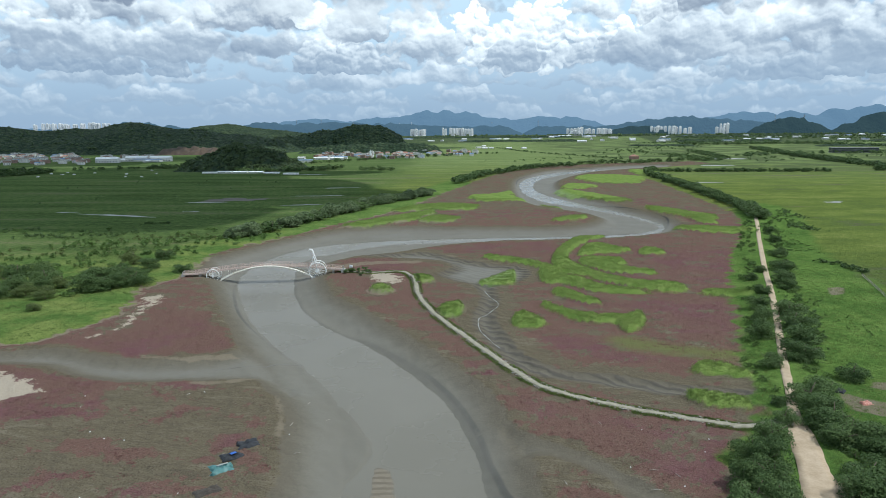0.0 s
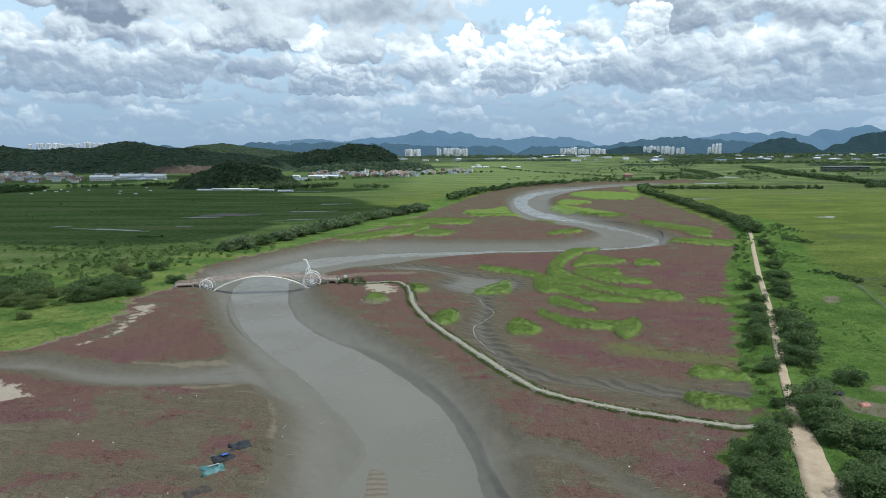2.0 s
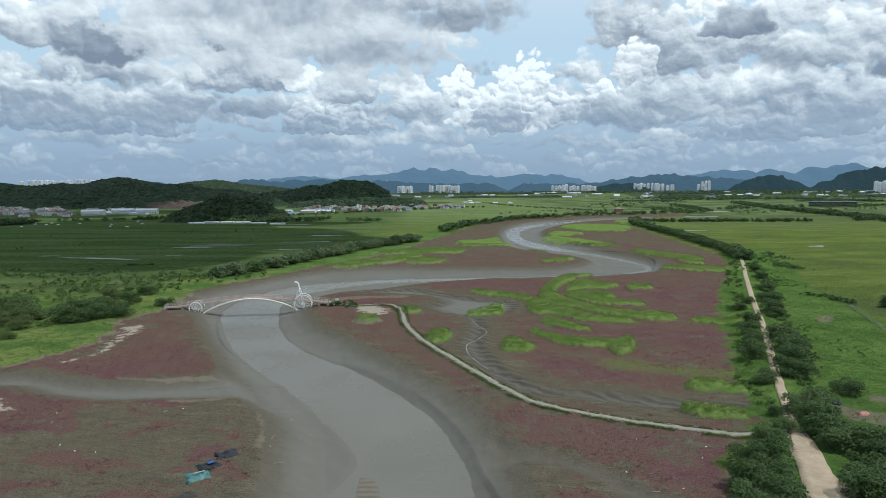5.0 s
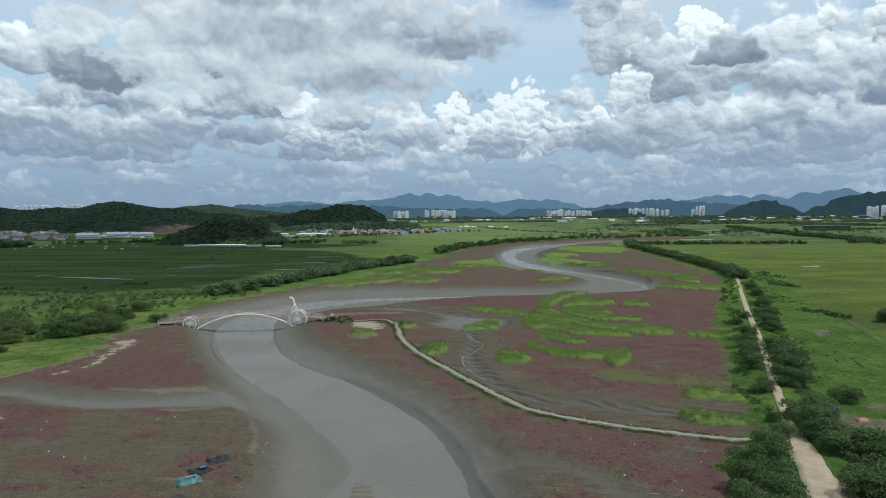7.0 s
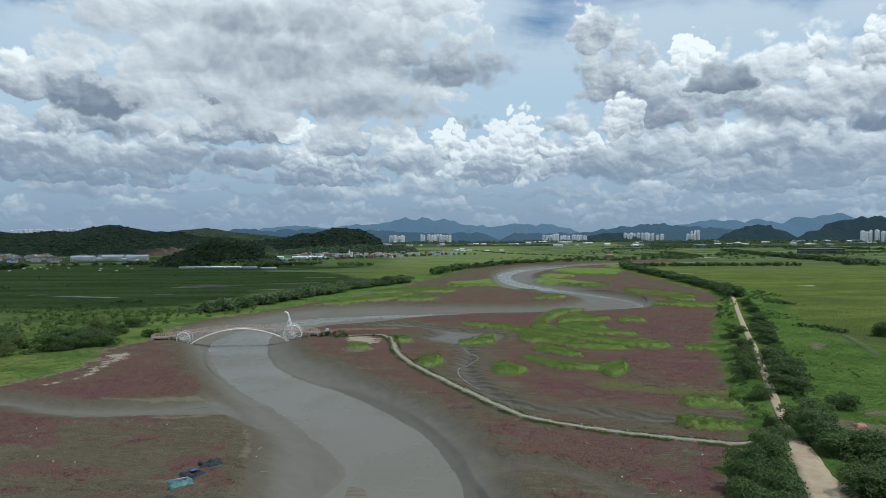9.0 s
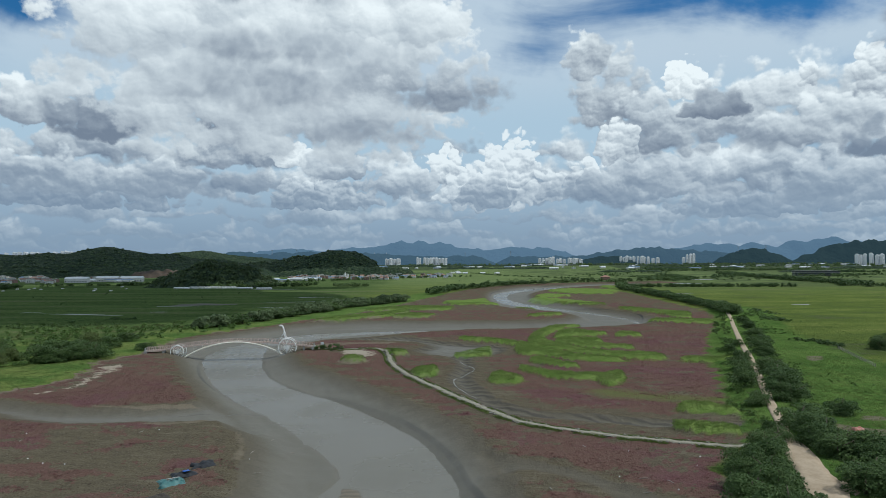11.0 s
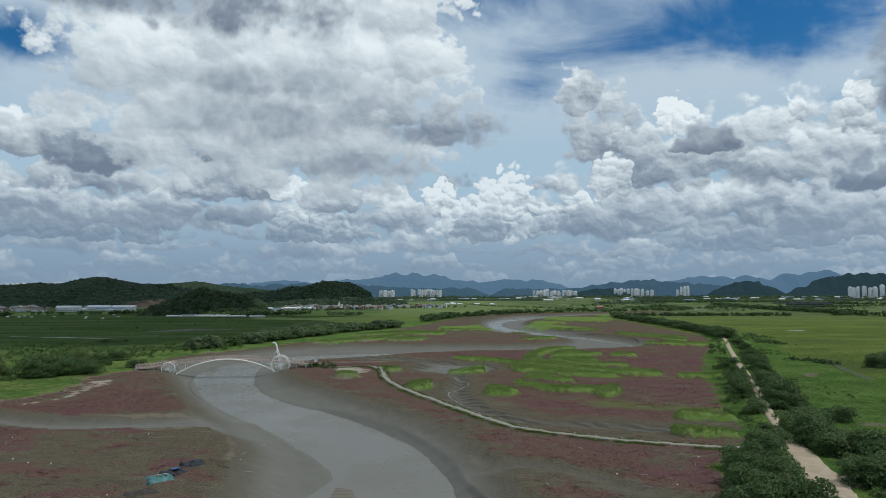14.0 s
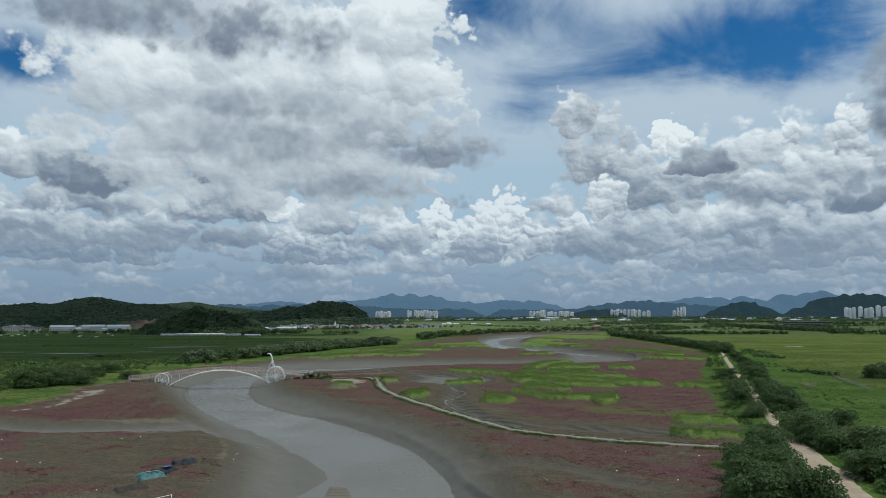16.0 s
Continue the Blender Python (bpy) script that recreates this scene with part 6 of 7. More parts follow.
def house_proto(w, d, h, roof, wall_mat, roof_mat, label, category="house"):
    ob = thing("house", pose(0, -3000, -80), label, category)
    bm = bmesh.new()
    box(bm, (0, 0, h / 2 - 0.5), (w, d, h + 1), 0.0)
    part("wall", bm, wall_mat, ob, "", True)
    bm = bmesh.new()
    if roof > 0:
        ends = [[bm.verts.new((x, y, z)) for y, z in ((-d / 2 - 0.5, h - 0.1), (0, h + roof), (d / 2 + 0.5, h - 0.1), (0, h - 0.15))] for x in (-w / 2 - 0.5, w / 2 + 0.5)]
        for k in range(4):
            bm.faces.new((ends[0][k], ends[0][(k + 1) % 4], ends[1][(k + 1) % 4], ends[1][k]))
        bm.faces.new(ends[0][::-1])
        bm.faces.new(ends[1])
    else:
        box(bm, (0, 0, h + 0.25), (w + 0.5, d + 0.5, 0.5))
        box(bm, (w * 0.2, 0, h + 1.3), (w * 0.25, d * 0.35, 1.8))
    part("roof", bm, roof_mat, ob, "", True)
    floors, n = max(1, int(h // 3)), max(2, int(w // 4))
    first = None
    for f in range(floors):
        for k in range(n):
            m = Matrix.Translation((-w / 2 + (k + 0.5) * w / n, -d / 2 - 0.02, 1.6 + f * 3.0))
            if first is None:
                bm = bmesh.new()
                box(bm, (0, 0, 0), (1.7, 0.12, 1.3))
                first = part("window", bm, GLASS_DARK, ob, "", True)
                first.matrix_basis = m
            else:
                again(first, m)
    return ob


def drop(protos_used):
    for p in protos_used:
        for o in list(p.children_recursive) + [p]:
            bpy.data.objects.remove(o)


HOUSES = [house_proto(13, 10, 5.5, 2.6, PLASTER, TILE_RUST, "cream house with a rust-red pitched roof"),
          house_proto(15, 11, 6.2, 2.4, PLASTER, TILE_BROWN, "pale house with a brown pitched roof"),
          house_proto(14, 12, 8.5, 0, BRICK_RED, CONCRETE, "flat-roofed reddish brick house"),
          house_proto(18, 13, 9.5, 0, PLASTER, CONCRETE, "white flat-roofed block of flats"),
          house_proto(12, 9, 5.0, 2.2, PLASTER, TILE_BLUE, "small house with a blue roof")]
SHEDS = [house_proto(34, 15, 5.5, 2.2, PLASTER, ROOF_WHITE, "long white factory hall with a shallow roof", "warehouse"),
         house_proto(44, 16, 5.5, 1.8, PLASTER, TILE_BLUE, "long pale warehouse with a blue roof", "warehouse"),
         house_proto(20, 11, 4.2, 2.0, PLASTER, ROOF_WHITE, "small white storage shed beside the fields", "warehouse")]


def settle(kinds, n, x0, x1, y0, y1, group, seed, slope=0.0, size=0.8):
    r = random.Random(seed)
    for _ in range(n):
        x, y = r.uniform(x0, x1), r.uniform(y0, y1)
        copy_thing(kinds[r.randrange(len(kinds))], pose(x + slope * (y - y0), y, 0.5 + float(rise(y)), 0, 0, r.choice((0, 0, 12, -15, 35, 80))) @ Matrix.Scale(size, 4))["group"] = group


settle(HOUSES, 118, -905, -690, 1300, 1820, "houses of the west village", 1, -0.62)
settle(HOUSES[1:4], 26, -720, -590, 1400, 1640, "houses of the west village", 2, -0.5)
settle(SHEDS, 10, -735, -590, 1370, 1480, "halls of the west village", 3, -0.45)
settle(SHEDS[2:], 12, -640, -390, 930, 1110, "small sheds of the allotments", 13, -0.2, 0.2)
settle(HOUSES, 75, -300, -60, 1480, 1780, "houses of the east village", 4, -0.15)
settle(HOUSES, 40, -110, 60, 1640, 1950, "houses of the east village", 5, 0.05)
settle(SHEDS, 8, -330, -210, 1330, 1560, "halls of the east village", 6, -0.2)
settle(SHEDS[2:], 6, 60, 260, 2100, 2500, "far sheds", 7)
settle(SHEDS, 44, 500, 2500, 2700, 3800, "far sheds", 9, 0.0, 1.1)
settle(SHEDS[2:], 24, 500, 2300, 2800, 3800, "far sheds", 10, 0.0, 1.3)
settle(SHEDS, 16, -300, 800, 2800, 3600, "far sheds", 11)
for x, y in [(-701.0, 1381.0), (-669.8, 1443.4), (-615.0, 1434.6)]:
    copy_thing(SHEDS[0], pose(x, y, 0.5, 0, 0, 8) @ Matrix.Diagonal((1.25, 1.2, 1.5, 1)))["group"] = "halls of the west village"
for x, y in [(-364.3, 1019.9), (-347.1, 1036.4), (-322.2, 1033.3), (-297.4, 1030.2), (-267.7, 1008.2), (-234.1, 986.5)]:
    copy_thing(SHEDS[2], pose(x, y, 0.5, 0, 0, 3) @ Matrix.Diagonal((1.05, 0.8, 0.42, 1)))["group"] = "greenhouses at the field edge"
drop(HOUSES + SHEDS)

# church with a white spire above the east village
church = thing("church", pose(-185, 1560, 0.5) @ Matrix.Scale(0.62, 4), "white church with a tall pointed spire", "church")
bm = bmesh.new()
box(bm, (0, 0, 5), (14, 22, 11))
part("nave", bm, PLASTER, church, "", True)
bm = bmesh.new()
box(bm, (0, -12, 8), (6, 6, 17))
bmesh.ops.create_cone(bm, cap_ends=True, segments=8, radius1=3.2, radius2=0.1, depth=13, matrix=Matrix.Translation((0, -12, 23)))
part("spire", bm, ROOF_WHITE, church, "", True)


def tower_proto(w, d, h, label):
    """A slab of flats with a stepped roof and rows of window bands."""
    ob = thing("apartment_tower", pose(0, -3000, -90), label, "apartment building")
    bm = bmesh.new()
    box(bm, (-w * 0.26, 0, h * 0.35), (w * 0.46, d, h * 1.3), 0.0)
    box(bm, (w * 0.26, d * 0.12, h * 0.33), (w * 0.46, d, h * 1.26), 0.0)
    box(bm, (0, d * 0.2, h * 0.5), (w * 0.12, d, h * 1.0), 0.0)
    part("wall", bm, TOWER, ob, "", True)
    bm = bmesh.new()
    box(bm, (-w * 0.2, 0, h + 1.5), (w * 0.22, d * 0.5, 3.4), 0.0)
    box(bm, (w * 0.26, 0, h * 0.96 + 1.2), (w * 0.2, d * 0.5, 3.0), 0.0)
    part("roof_house", bm, TOWER, ob, "", True)
    bm = bmesh.new()
    box(bm, (0, -d / 2 - 0.05, 0), (w * 0.10, 0.3, h * 0.9), 0.0)
    band = part("window_band", bm, GLASS_PALE, ob, "vertical strip of dark windows", True)
    band.location = (-w * 0.36, 0, h * 0.48)
    again(band, Matrix.Translation((-w * 0.16, 0, h * 0.48)))
    again(band, Matrix.Translation((w * 0.16, d * 0.12, h * 0.46)))
    again(band, Matrix.Translation((w * 0.36, d * 0.12, h * 0.46)))
    return ob


TOWERS = [tower_proto(24, 15, 46, "white high-rise apartment tower in a far estate"), tower_proto(30, 15, 50, "white high-rise apartment slab in a far estate")]
ESTATES = [(697, 800, 4200, 12, 46, 5), (815, 880, 4220, 12, 42, 3), (880, 974, 4180, 12, 42, 4), (1220, 1270, 4250, 12, 52, 3), (1275, 1420, 4260, 16, 52, 8),
           (1425, 1468, 4230, 14, 44, 2), (1600, 1660, 4200, 7, 48, 3), (1640, 1705, 4240, 7, 66, 4), (-60, -30, 4150, 24, 44, 2), (-15, 132, 4220, 24, 40, 8),
           (-250, -160, 4200, 24, 36, 4), (-2500, -2150, 4100, 66, 40, 16), (-2160, -2040, 4080, 66, 44, 7), (2300, 2480, 3600, 8, 62, 7), (2500, 2800, 3620, 8, 70, 9)]
r = random.Random(4)
for x0, x1, y, z, h, n in ESTATES:
    for k in range(n):
        x = x0 + (k + 0.5) * (x1 - x0) / n
        s = h / 48 * r.uniform(0.9, 1.06)
        wide = (x1 - x0) / n / 24 * r.uniform(0.8, 1.0)
        m = Matrix.Translation((x, y + r.uniform(-30, 30), max(z, float(rise(y)) - 1.0))) @ Matrix.Rotation(radians(r.uniform(20, 50)), 4, "Z") @ Matrix.Diagonal((wide, wide, s, 1))
        copy_thing(TOWERS[r.randrange(2)], m)["group"] = "far apartment estates"
drop(TOWERS)
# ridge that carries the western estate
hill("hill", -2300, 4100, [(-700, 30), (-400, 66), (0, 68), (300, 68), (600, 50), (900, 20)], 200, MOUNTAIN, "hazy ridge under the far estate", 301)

# arched road bridge far off
arch = thing("arch_bridge", pose(678, 3780, 24), "far white arched road bridge", "bridge")
for y in (-6, 6):
    bm = bmesh.new()
    tube(bm, [(-40 + 80 * k / 20, y, 25 * (1 - (k / 10 - 1) ** 2)) for k in range(21)], 1.9, 8)
    part("arch", bm, ROOF_WHITE, arch)
bm = bmesh.new()
box(bm, (0, 0, 0), (320, 14, 2.2))
part("deck", bm, CONCRETE, arch, "", True)
for x in (-140, -90, -38, 38, 90, 140):
    bm = bmesh.new()
    box(bm, (x, 0, -9), (4, 10, 18))
    part("pier", bm, CONCRETE, arch, "", True)

# low modern building and a small brick pump house
modern = thing("office_building", pose(985, 1690, 0.5, 0, 0, -8), "long low dark-glazed office building", "building")
bm = bmesh.new()
box(bm, (0, 0, 6), (104, 24, 13))
part("wall", bm, GLASS_DARK, modern, "", True)
for z in (0.6, 4.6, 8.6, 12.7):
    bm = bmesh.new()
    box(bm, (0, -0.6, z), (108, 27, 0.6))
    part("floor_edge", bm, CONCRETE, modern, "", True)
pump = thing("pump_house", pose(372, 1400, 0.5, 0, 0, 10), "small red brick pump house with a pitched roof", "building")
bm = bmesh.new()
box(bm, (0, 0, 3), (17, 9, 6.5))
part("wall", bm, BRICK_RED, pump, "", True)
bm = bmesh.new()
bmesh.ops.create_cone(bm, cap_ends=True, segments=4, radius1=13.5, radius2=3, depth=3.6, matrix=Matrix.Translation((0, 0, 8)) @ Matrix.Diagonal((1, 0.62, 1, 1)) @ Matrix.Rotation(math.pi / 4, 4, "Z"))
part("roof", bm, TILE_RUST, pump, "", True)


def mast(x, y, z, h, striped):
    ob = thing("pylon", pose(x, y, z), "thin lattice pylon on a hill", "pylon", "pylons on the hills")
    bm = bmesh.new()
    for a, b in ((-1, -1), (1, -1), (1, 1), (-1, 1)):
        tube(bm, [(a * h * 0.12, b * h * 0.12, -70), (a * h * 0.07, b * h * 0.07, 0), (a * 0.5, b * 0.5, h)], 0.32, 4)
    for k in range(1, 7):
        w = h * 0.07 * (1 - k / 7) + 0.5 * k / 7
        box(bm, (0, 0, h * k / 7), (2 * w + 0.4, 2 * w + 0.4, 0.4))
    part("tower", bm, ROOF_WHITE if striped else STEEL, ob, "", True)
    bm = bmesh.new()
    for f in (0.72, 0.84, 0.95):
        box(bm, (0, 0, h * f), (h * 0.3, 0.6, 0.6))
    part("cross_arm", bm, STEEL, ob, "", True)


for x, y, z, h, st in ((-262, 4470, 60, 46, True), (-340, 4470, 58, 46, True), (-1010, 4470, 90, 34, False), (-850, 4470, 92, 36, False), (560, 4470, 72, 40, False),
                       (260, 4470, 62, 42, False), (2180, 4290, 80, 60, False), (1250, 4470, 66, 40, False), (1990, 4270, 90, 44, False), (-640, 4470, 70, 40, False)):
    mast(x, y, z, h, st)

# ---- paths, ponds, clutter ----


def ribbon(name, line, half, lift, mat, label, category, crown=0.05):
    """A path of the given half-widths laid on the ground."""
    p = np.asarray(line)
    d = np.gradient(p, axis=0)
    d /= np.hypot(d[:, 0], d[:, 1])[:, None] + 1e-9
    nrm = np.stack([-d[:, 1], d[:, 0]], 1)
    half = np.asarray(half)
    rows = []
    for f in (-1.0, -0.97, -0.5, 0.0, 0.5, 0.97, 1.0):
        wob = 0.16 * wavy(p[:, 0] * 1.0, p[:, 1] * 1.0, 5.0, int(50 + f * 10)) * abs(f)
        q = p + nrm * ((f + 0) * half + wob)[:, None]
        z = np.array([ground_z(a, b) for a, b in p]) + lift + crown * (1 - f * f) - (0.35 if abs(f) == 1.0 else 0.0)
        rows.append(np.column_stack([q, z]))
    v = np.stack(rows, 1)
    k = np.arange(v.shape[0] * 7).reshape(-1, 7)
    q = np.stack([k[:-1, :-1], k[1:, :-1], k[1:, 1:], k[:-1, 1:]], -1).reshape(-1, 4)[:, ::-1]
    return mesh_object(name, v.reshape(-1, 3), q, mat, label, category, "structure")


def dense(line, gap):
    d = np.concatenate([[0], np.cumsum(np.hypot(*np.diff(line, axis=0).T))])
    s = np.arange(0, d[-1], gap)
    return np.column_stack([np.interp(s, d, line[:, 0]), np.interp(s, d, line[:, 1])])


dirt_line = dense(DIRT, 1.2)
half = 1.15 + 1.6 * smooth(-dirt_line[:, 1], -147, -128) + 0.5 * smooth(-dirt_line[:, 1], -122, -110)
ribbon("dirt_road", dirt_line, half, 0.24, DIRT_MAT, "pale sandy dirt road on the levee", "road")
spur = dense(spline([(66, 109), (72, 113.5), (77, 117), (81, 118)], 5, False), 0.8)
ribbon("dirt_road", spur, np.linspace(2.6, 0.8, len(spur)), 0.22, DIRT_MAT, "pale sandy turnout beside the road", "road")
link = dense(spline([(61, 140), (66, 139), (71, 138.6), (75, 138)], 5, False), 0.8)
ribbon("footpath", link, np.linspace(1.1, 2.0, len(link)), 0.08, GRAVEL, "trodden link between causeway and road", "path")
stone_line = dense(STONE, 1.0)
causeway = ribbon("causeway", stone_line, np.full(len(stone_line), 0.85), 0.14, GRAVEL, "pale gravel causeway edged with rough stones", "path")

# edge stones of the causeway
r = random.Random(12)
shapes = []
for i in range(5):
    bm = bmesh.new()
    bmesh.ops.create_icosphere(bm, subdivisions=1, radius=0.5)
    for v in bm.verts:
        v.co *= r.uniform(0.7, 1.15)
        v.co.z *= 0.7
    me = bpy.data.meshes.new("stone")
    bm.to_mesh(me)
    bm.free()
    me.materials.append(STONE_MAT)
    shapes.append(me)
edge = dense(STONE, 0.62)
tangent = np.gradient(edge, axis=0)
tangent /= np.hypot(tangent[:, 0], tangent[:, 1])[:, None]
made = 0
rest_v, rest_t, base = [], [], 0
for (x, y), (tx, ty) in zip(edge, tangent):
    for side in (-1, 1):
        if r.random() < 0.45:
            continue
        off = side * r.uniform(0.85, 1.45)
        px, py = x - ty * off, y + tx * off
        m = Matrix.Translation((px, py, ground_z(px, py) + r.uniform(0.02, 0.2))) @ Euler((r.uniform(-0.4, 0.4), r.uniform(-0.4, 0.4), r.uniform(0, 6.3))).to_matrix().to_4x4()
        s = r.uniform(0.35, 0.85)
        m = m @ Matrix.Diagonal((s * r.uniform(0.8, 1.4), s, s * r.uniform(0.6, 1.0), 1))
        me = shapes[r.randrange(5)]
        if y < 215 and made < 290:
            o = new("stone", me)
            o.parent = causeway
            o.matrix_basis = m
            made += 1
        else:
            v = np.array([m @ q.co for q in me.vertices])
            t = np.array([list(f.vertices) for f in me.polygons])
            rest_v.append(v)
            rest_t.append(t + base)
            base += len(v)
loose_mesh("stone_edging", np.concatenate(rest_v), np.concatenate(rest_t), STONE_MAT, "", "", "stuff", causeway)


def pond(x, y, length, width, turn, seed, mat=None, name="pond", label="pale flat shape for ponds and greenhouse strips in the fields", z=0.52):
    """A flat pool with an uneven edge."""
    r = np.random.RandomState(seed)
    n = 40
    a = np.arange(n) / n * math.tau
    k = 1 + 0.22 * np.sin(3 * a + r.uniform(0, 6)) + 0.16 * np.sin(5 * a + r.uniform(0, 6)) + 0.1 * np.sin(9 * a + r.uniform(0, 6))
    px, py = length / 2 * np.cos(a) * k, width / 2 * np.sin(a) * k
    c, s = math.cos(turn), math.sin(turn)
    v = np.column_stack([x + px * c - py * s, y + px * s + py * c, np.full(n, z + 0.04)])
    return mesh_object(name, v, [list(range(n))], mat or POND, label, "water", "structure")


# the strips at (-326, 1016) and (-213, 980) stand in for greenhouse rows
for i, (x, y, l, w, t) in enumerate([(-257, 514, 62, 6, -0.3), (-309, 536, 16, 4, 0.1), (-222, 606, 36, 4, 0.05), (-130, 582, 30, 5, 0.2), (-130, 662, 50, 5, 0.1),
                                     (-125, 752, 40, 7, 0.1), (-209, 536, 14, 3, 0.1), (-326, 1016, 110, 7, -0.2), (-213, 980, 64, 6, 0.05), (328, 584, 18, 9, 0.3), (470, 590, 22, 9, 0.1),
                                     (300, 800, 30, 8, 0.0), (450, 1160, 60, 26, 0.1), (560, 1400, 90, 40, 0.1), (-420, 400, 40, 8, 0.0), (-480, 560, 24, 7, 0.0)]):
    pond(x, y, l, w, t, i)
pond(-205, 628, 56, 30, 0.2, 40, MUD_PAN, "mudflat", "bare grey-brown mud in the fields", 0.5)

# tarpaulin heaps on the mudflat


def heap(name, x, y, w, d, h, turn, mat, label, category, seed, folds=3):
    """A sheet draped over a low pile, with folds and a ragged hem."""
    r = np.random.RandomState(seed)
    n = 22
    u, v = np.meshgrid(np.linspace(-1, 1, n), np.linspace(-1, 1, n))
    k = 1 + 0.12 * wavy(u * 5, v * 5, 4, seed)
    dome = np.clip(1 - np.maximum(np.abs(u) ** 3, np.abs(v) ** 3), 0, 1) ** 0.6
    z = h * dome * (0.75 + 0.3 * wavy(u * 6, v * 6, 6, seed + 1)) + 0.07 * np.sin(u * folds * 5 + 2 * v) * (1 - 0.4 * dome)
    xs, ys = u * w / 2 * k, v * d / 2 * k
    c, s = math.cos(turn), math.sin(turn)
    gz = ground_z(x, y)
    vs = np.column_stack([(xs * c - ys * s).ravel(), (xs * s + ys * c).ravel(), (z - 0.1).ravel()])
    kk = np.arange(n * n).reshape(n, n)
    q = np.stack([kk[:-1, :-1], kk[:-1, 1:], kk[1:, 1:], kk[1:, :-1]], -1).reshape(-1, 4)
    ob = thing(name, pose(x, y, gz), label, category)
    mesh_object("sheet", vs, q, mat, "", "", "", ob)
    return ob


teal = heap("tarpaulin", -45.0, 121.2, 4.6, 3.6, 1.0, 0.55, TARP_TEAL, "teal tarpaulin draped over a low heap on mud", "tarpaulin", 3)
bm = bmesh.new()
box(bm, (0.2, 0.3, 0.95), (2.2, 0.35, 0.05), 0.6)
part("patch", bm, CONCRETE, teal, "grey worn strip", True)
black = heap("tarpaulin", -44.6, 127.0, 4.4, 3.0, 0.7, 0.5, TARP_BLACK, "black plastic sheeting over a low heap on mud", "tarpaulin", 5)
bm = bmesh.new()
box(bm, (0.2, -0.2, 0.72), (1.2, 0.8, 0.06), 0.8)
part("patch", bm, TARP_BLUE, black, "bright blue sheet", True)
heap("tarpaulin", -42.8, 131.6, 4.6, 3.4, 0.8, 0.45, TARP_BLACK, "black netted sheeting tied down on mud", "tarpaulin", 7)
heap("net_heap", -44.6, 112.6, 4.6, 2.2, 0.9, 0.65, NET, "dark brown rolled fishing net heap on mud", "net", 9, 6)
heap("tarpaulin", 97.0, 151.4, 2.6, 1.8, 0.9, 0.2, TARP_RED, "crumpled orange-red sheet in the grass", "tarpaulin", 11)
heap("rubbish_heap", 95.0, 158.6, 2.6, 2.0, 1.0, 0.9, TARP_BLACK, "black and white rubbish heap in the grass", "rubbish", 13)

# litter and driftwood on the flats
r = random.Random(6)
for i in range(30):
    x, y = r.uniform(-100, -20), r.uniform(105, 178)
    if i % 3 == 0:
        x, y = r.uniform(20, 58), r.uniform(112, 145)
    bm = bmesh.new()
    if i % 2:
        box(bm, (0, 0, 0.06), (r.uniform(0.15, 0.36), r.uniform(0.12, 0.24), 0.14), r.uniform(0, 3), 0.03)
        o = part("litter", bm, ROOF_WHITE, None, "", True)
        tagged(o, "small white piece of washed-up litter on mud", "litter", "litter on the mudflat")
    else:
        a = r.uniform(0, 3)
        l = r.uniform(0.5, 1.3)
        tube(bm, [(-l * math.cos(a), -l * math.sin(a), 0.06), (0, 0.05, 0.1), (l * math.cos(a), l * math.sin(a), 0.07)], [0.05, 0.07, 0.03], 5)
        o = part("driftwood", bm, DRIFT, None, "", False)
        tagged(o, "bleached driftwood branch lying on mud", "driftwood", "driftwood on the mudflat")
    o.location = (x, y, ground_z(x, y) - 0.01)

# white notice box on a post at the bridge end, fence in the east meadow
sign = thing("notice_box", pose(-46.6, 304.5, ground_z(-46.6, 304.5)), "white notice box on a steel post", "sign")
bm = bmesh.new()
box(bm, (0, 0, 1.0), (0.12, 0.12, 2.2))
part("post", bm, STEEL, sign, "", True)
bm = bmesh.new()
box(bm, (0, 0, 2.4), (1.4, 0.4, 1.1), 0.0, 0.05)
part("box", bm, ROOF_WHITE, sign, "", True)
fence = thing("fence", pose(0, 0, 0), "dark weathered field fence of posts and netting", "fence")
line = dense(np.array([(178, 290), (171, 270), (164.4, 251.6), (160, 238)], float), 2.4)
bm = bmesh.new()
box(bm, (0, 0, 0.6), (0.14, 0.14, 1.5))
first = part("post", bm, DRIFT, fence, "", True)
first.location = (*line[0], ground_z(*line[0]))
for q in line[1:]:
    again(first, Matrix.Translation((*q, ground_z(*q))))
for lift in (0.35, 0.8, 1.2):
    bm = bmesh.new()
    tube(bm, [(*q, ground_z(*q) + lift) for q in line], 0.05, 4)
    part("wire", bm, DRIFT, fence)
for i, (x, y, h) in enumerate([(-48.5, 300.9, 2.6), (-46.3, 303.3, 3.2), (-43.2, 302.0, 2.8), (-40.4, 304.5, 3.0), (-37.8, 301.9, 2.2), (-40.8, 297.1, 2.0)]):
    ob = thing("shrub", Matrix.Translation((x, y, ground_z(x, y))), "dark green shrub at the bridge end", "shrub", "shrubs at the bridge end")
    v, t = crown_mesh(900 + i, 7, 420, 0.08, 0.8, -0.02)
    loose_mesh("crown", v * h, t, LEAF_DARK, "", "", "", ob)
    bm = bmesh.new()
    tube(bm, [(0, 0, -0.1), (0.05, 0, 0.3 * h), (0, 0.1, 0.6 * h)], [0.08, 0.06, 0.02], 5)
    part("stem", bm, BARK, ob)

# clouds overhead that shade the west fields and the wooded hills


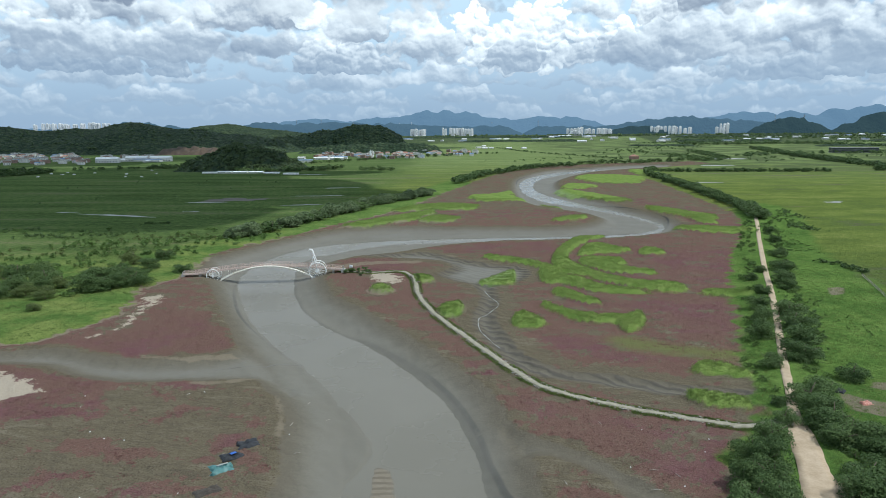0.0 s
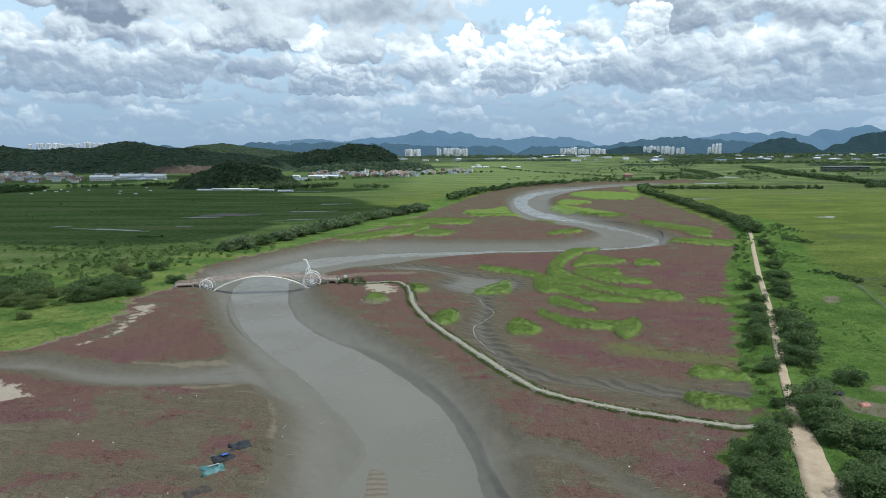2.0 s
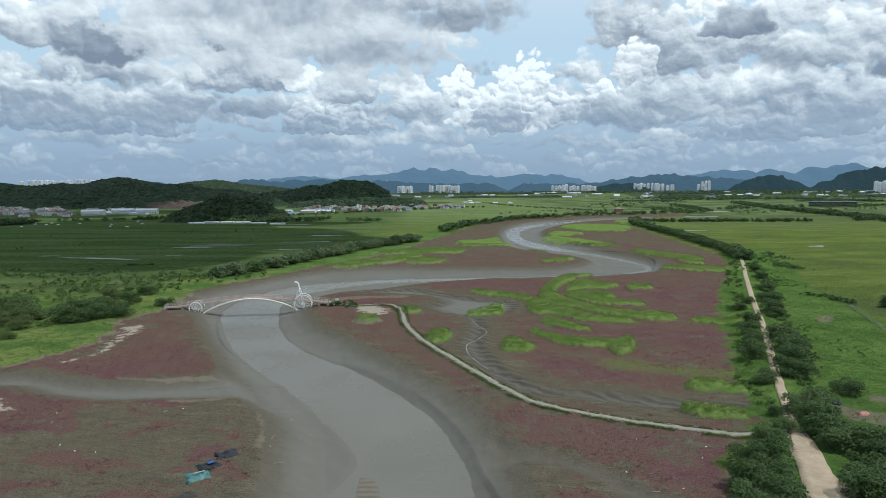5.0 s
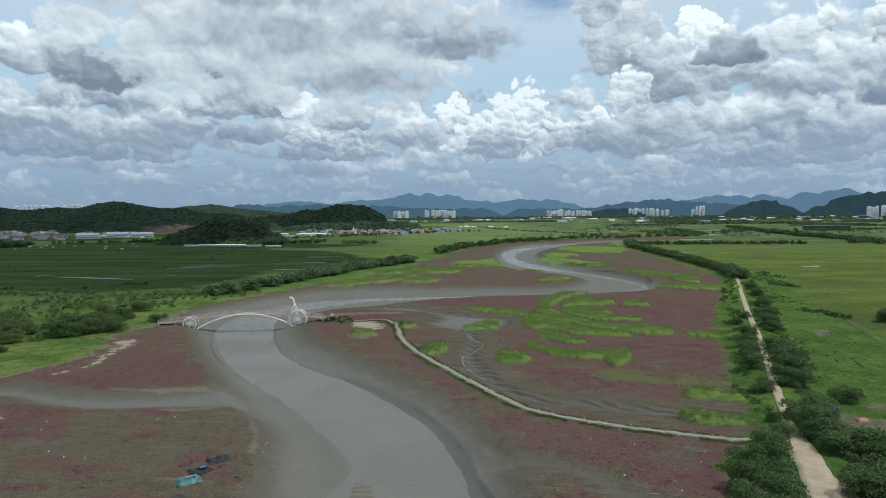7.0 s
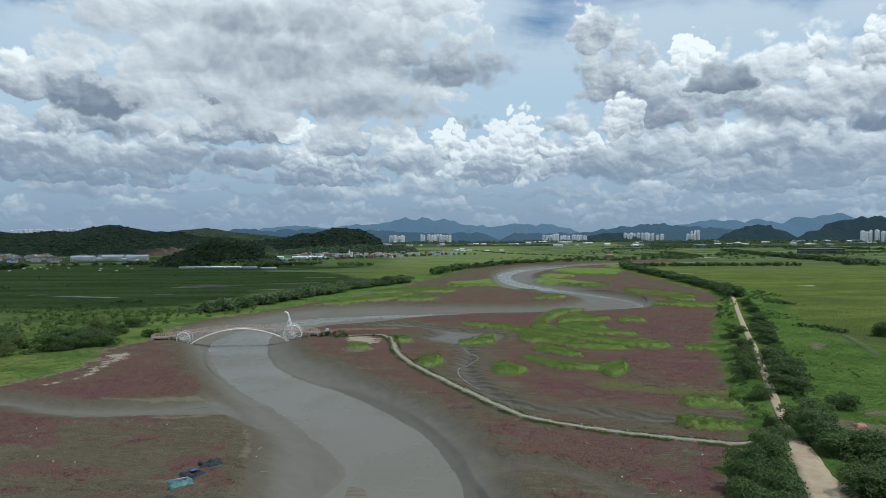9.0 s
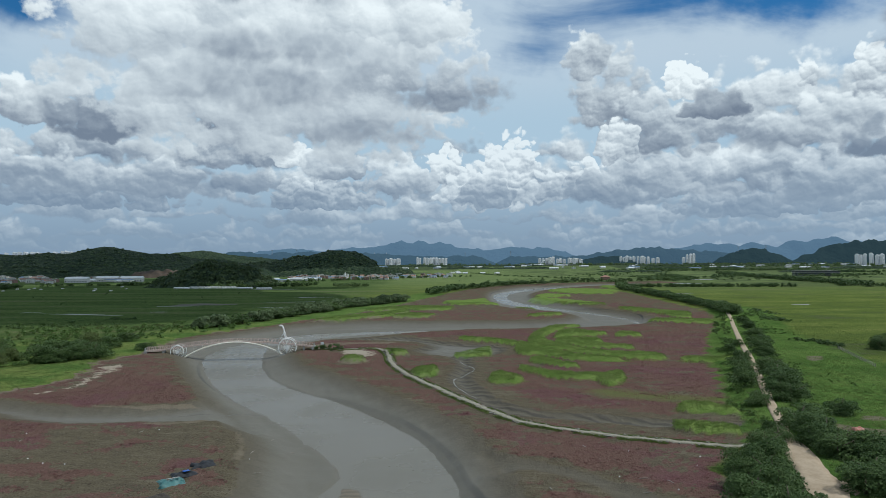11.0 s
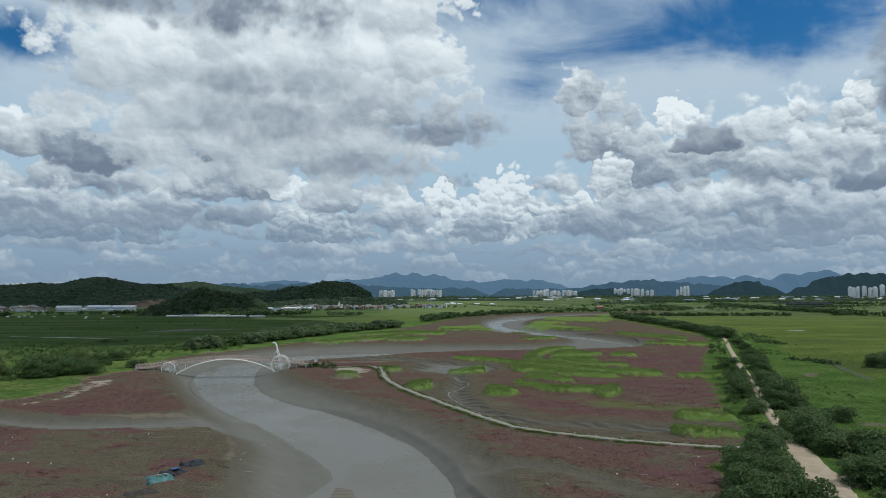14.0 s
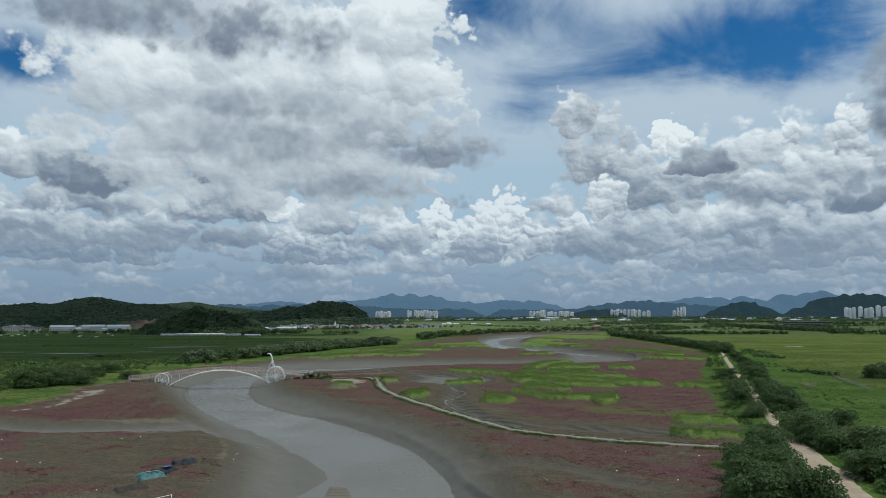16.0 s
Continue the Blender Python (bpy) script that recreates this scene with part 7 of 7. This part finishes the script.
def cloud(x, y, z, w, d, seed):
    r = random.Random(seed)
    ob = thing("cloud", pose(x, y, z), "broad flat-bottomed cumulus cloud overhead", "cloud", "clouds overhead")
    bm = bmesh.new()
    for i in range(16):
        a, q = r.uniform(0, math.tau), math.sqrt(r.uniform(0, 1)) * 0.8
        s = r.uniform(0.25, 0.4)
        m = Matrix.Translation((w / 2 * q * math.cos(a), d / 2 * q * math.sin(a), 0)) @ Matrix.Diagonal((w * s, d * s, 40 + 30 * s, 1))
        bmesh.ops.create_icosphere(bm, subdivisions=3, radius=0.62, matrix=m)
    for v in bm.verts:
        p = v.co
        v.co.x += 26 * noise.noise(p * 0.012)
        v.co.y += 26 * noise.noise(p * 0.012 + Vector((9, 0, 0)))
        if v.co.z < 0:
            v.co.z *= 0.25
    part("billow", bm, CLOUD, ob)


def cloud_over(x, y, h, w, d, seed):
    """A cloud whose shadow falls at x, y."""
    cloud(x + TO_SUN.x / TO_SUN.z * h, y + TO_SUN.y / TO_SUN.z * h, h, w, d, seed)


cloud_over(-330, 640, 900, 520, 460, 1)
cloud_over(-640, 820, 900, 560, 560, 2)
cloud_over(-760, 1450, 1300, 620, 420, 7)
cloud_over(-330, 960, 1000, 420, 300, 6)
cloud_over(-440, 1130, 1000, 330, 220, 8)
cloud_over(-880, 1290, 1200, 420, 300, 9)
cloud_over(-1100, 2000, 1700, 1100, 560, 3)
cloud_over(-330, 2320, 1800, 700, 420, 4)
cloud_over(-1500, 1300, 1500, 900, 800, 5)


# rills of water in the side creeks
rill = dense(spline([(13.2, 269.9), (14.6, 261.4), (17.1, 245.7), (13.2, 235.6), (9.7, 230.5), (8.6, 221.4), (9.3, 211.2), (11.8, 204.1), (14.3, 196.3)], 5, False), 0.8)
ribbon("rivulet", rill, np.full(len(rill), 0.13), 0.04, POND, "thin bright rivulet in the side creek", "water", 0.0)

streak_line = dense(spline([(-66.7, 179.9), (-58.2, 183.5), (-49.6, 187.7), (-41.2, 192.1)], 5, False), 0.8)
ribbon("rivulet", streak_line, np.linspace(0.1, 0.6, len(streak_line)), 0.03, WET_MUD, "thin wet trickle down the side creek", "water", 0.0)

# white pipe frame near the tarpaulins
frame_ob = thing("pipe_frame", pose(-36.1, 102.2, ground_z(-36.1, 102.2), 0, 0, 50), "white painted pipe frame standing on mud", "frame")
for x in (-1.3, 1.3):
    bm = bmesh.new()
    tube(bm, [(x, 0, -0.3), (x, 0, 1.5)], 0.05, 6)
    part("post", bm, WHITE, frame_ob)
bm = bmesh.new()
tube(bm, [(-1.3, 0, 1.5), (1.3, 0, 1.5)], 0.05, 6)
part("bar", bm, WHITE, frame_ob)
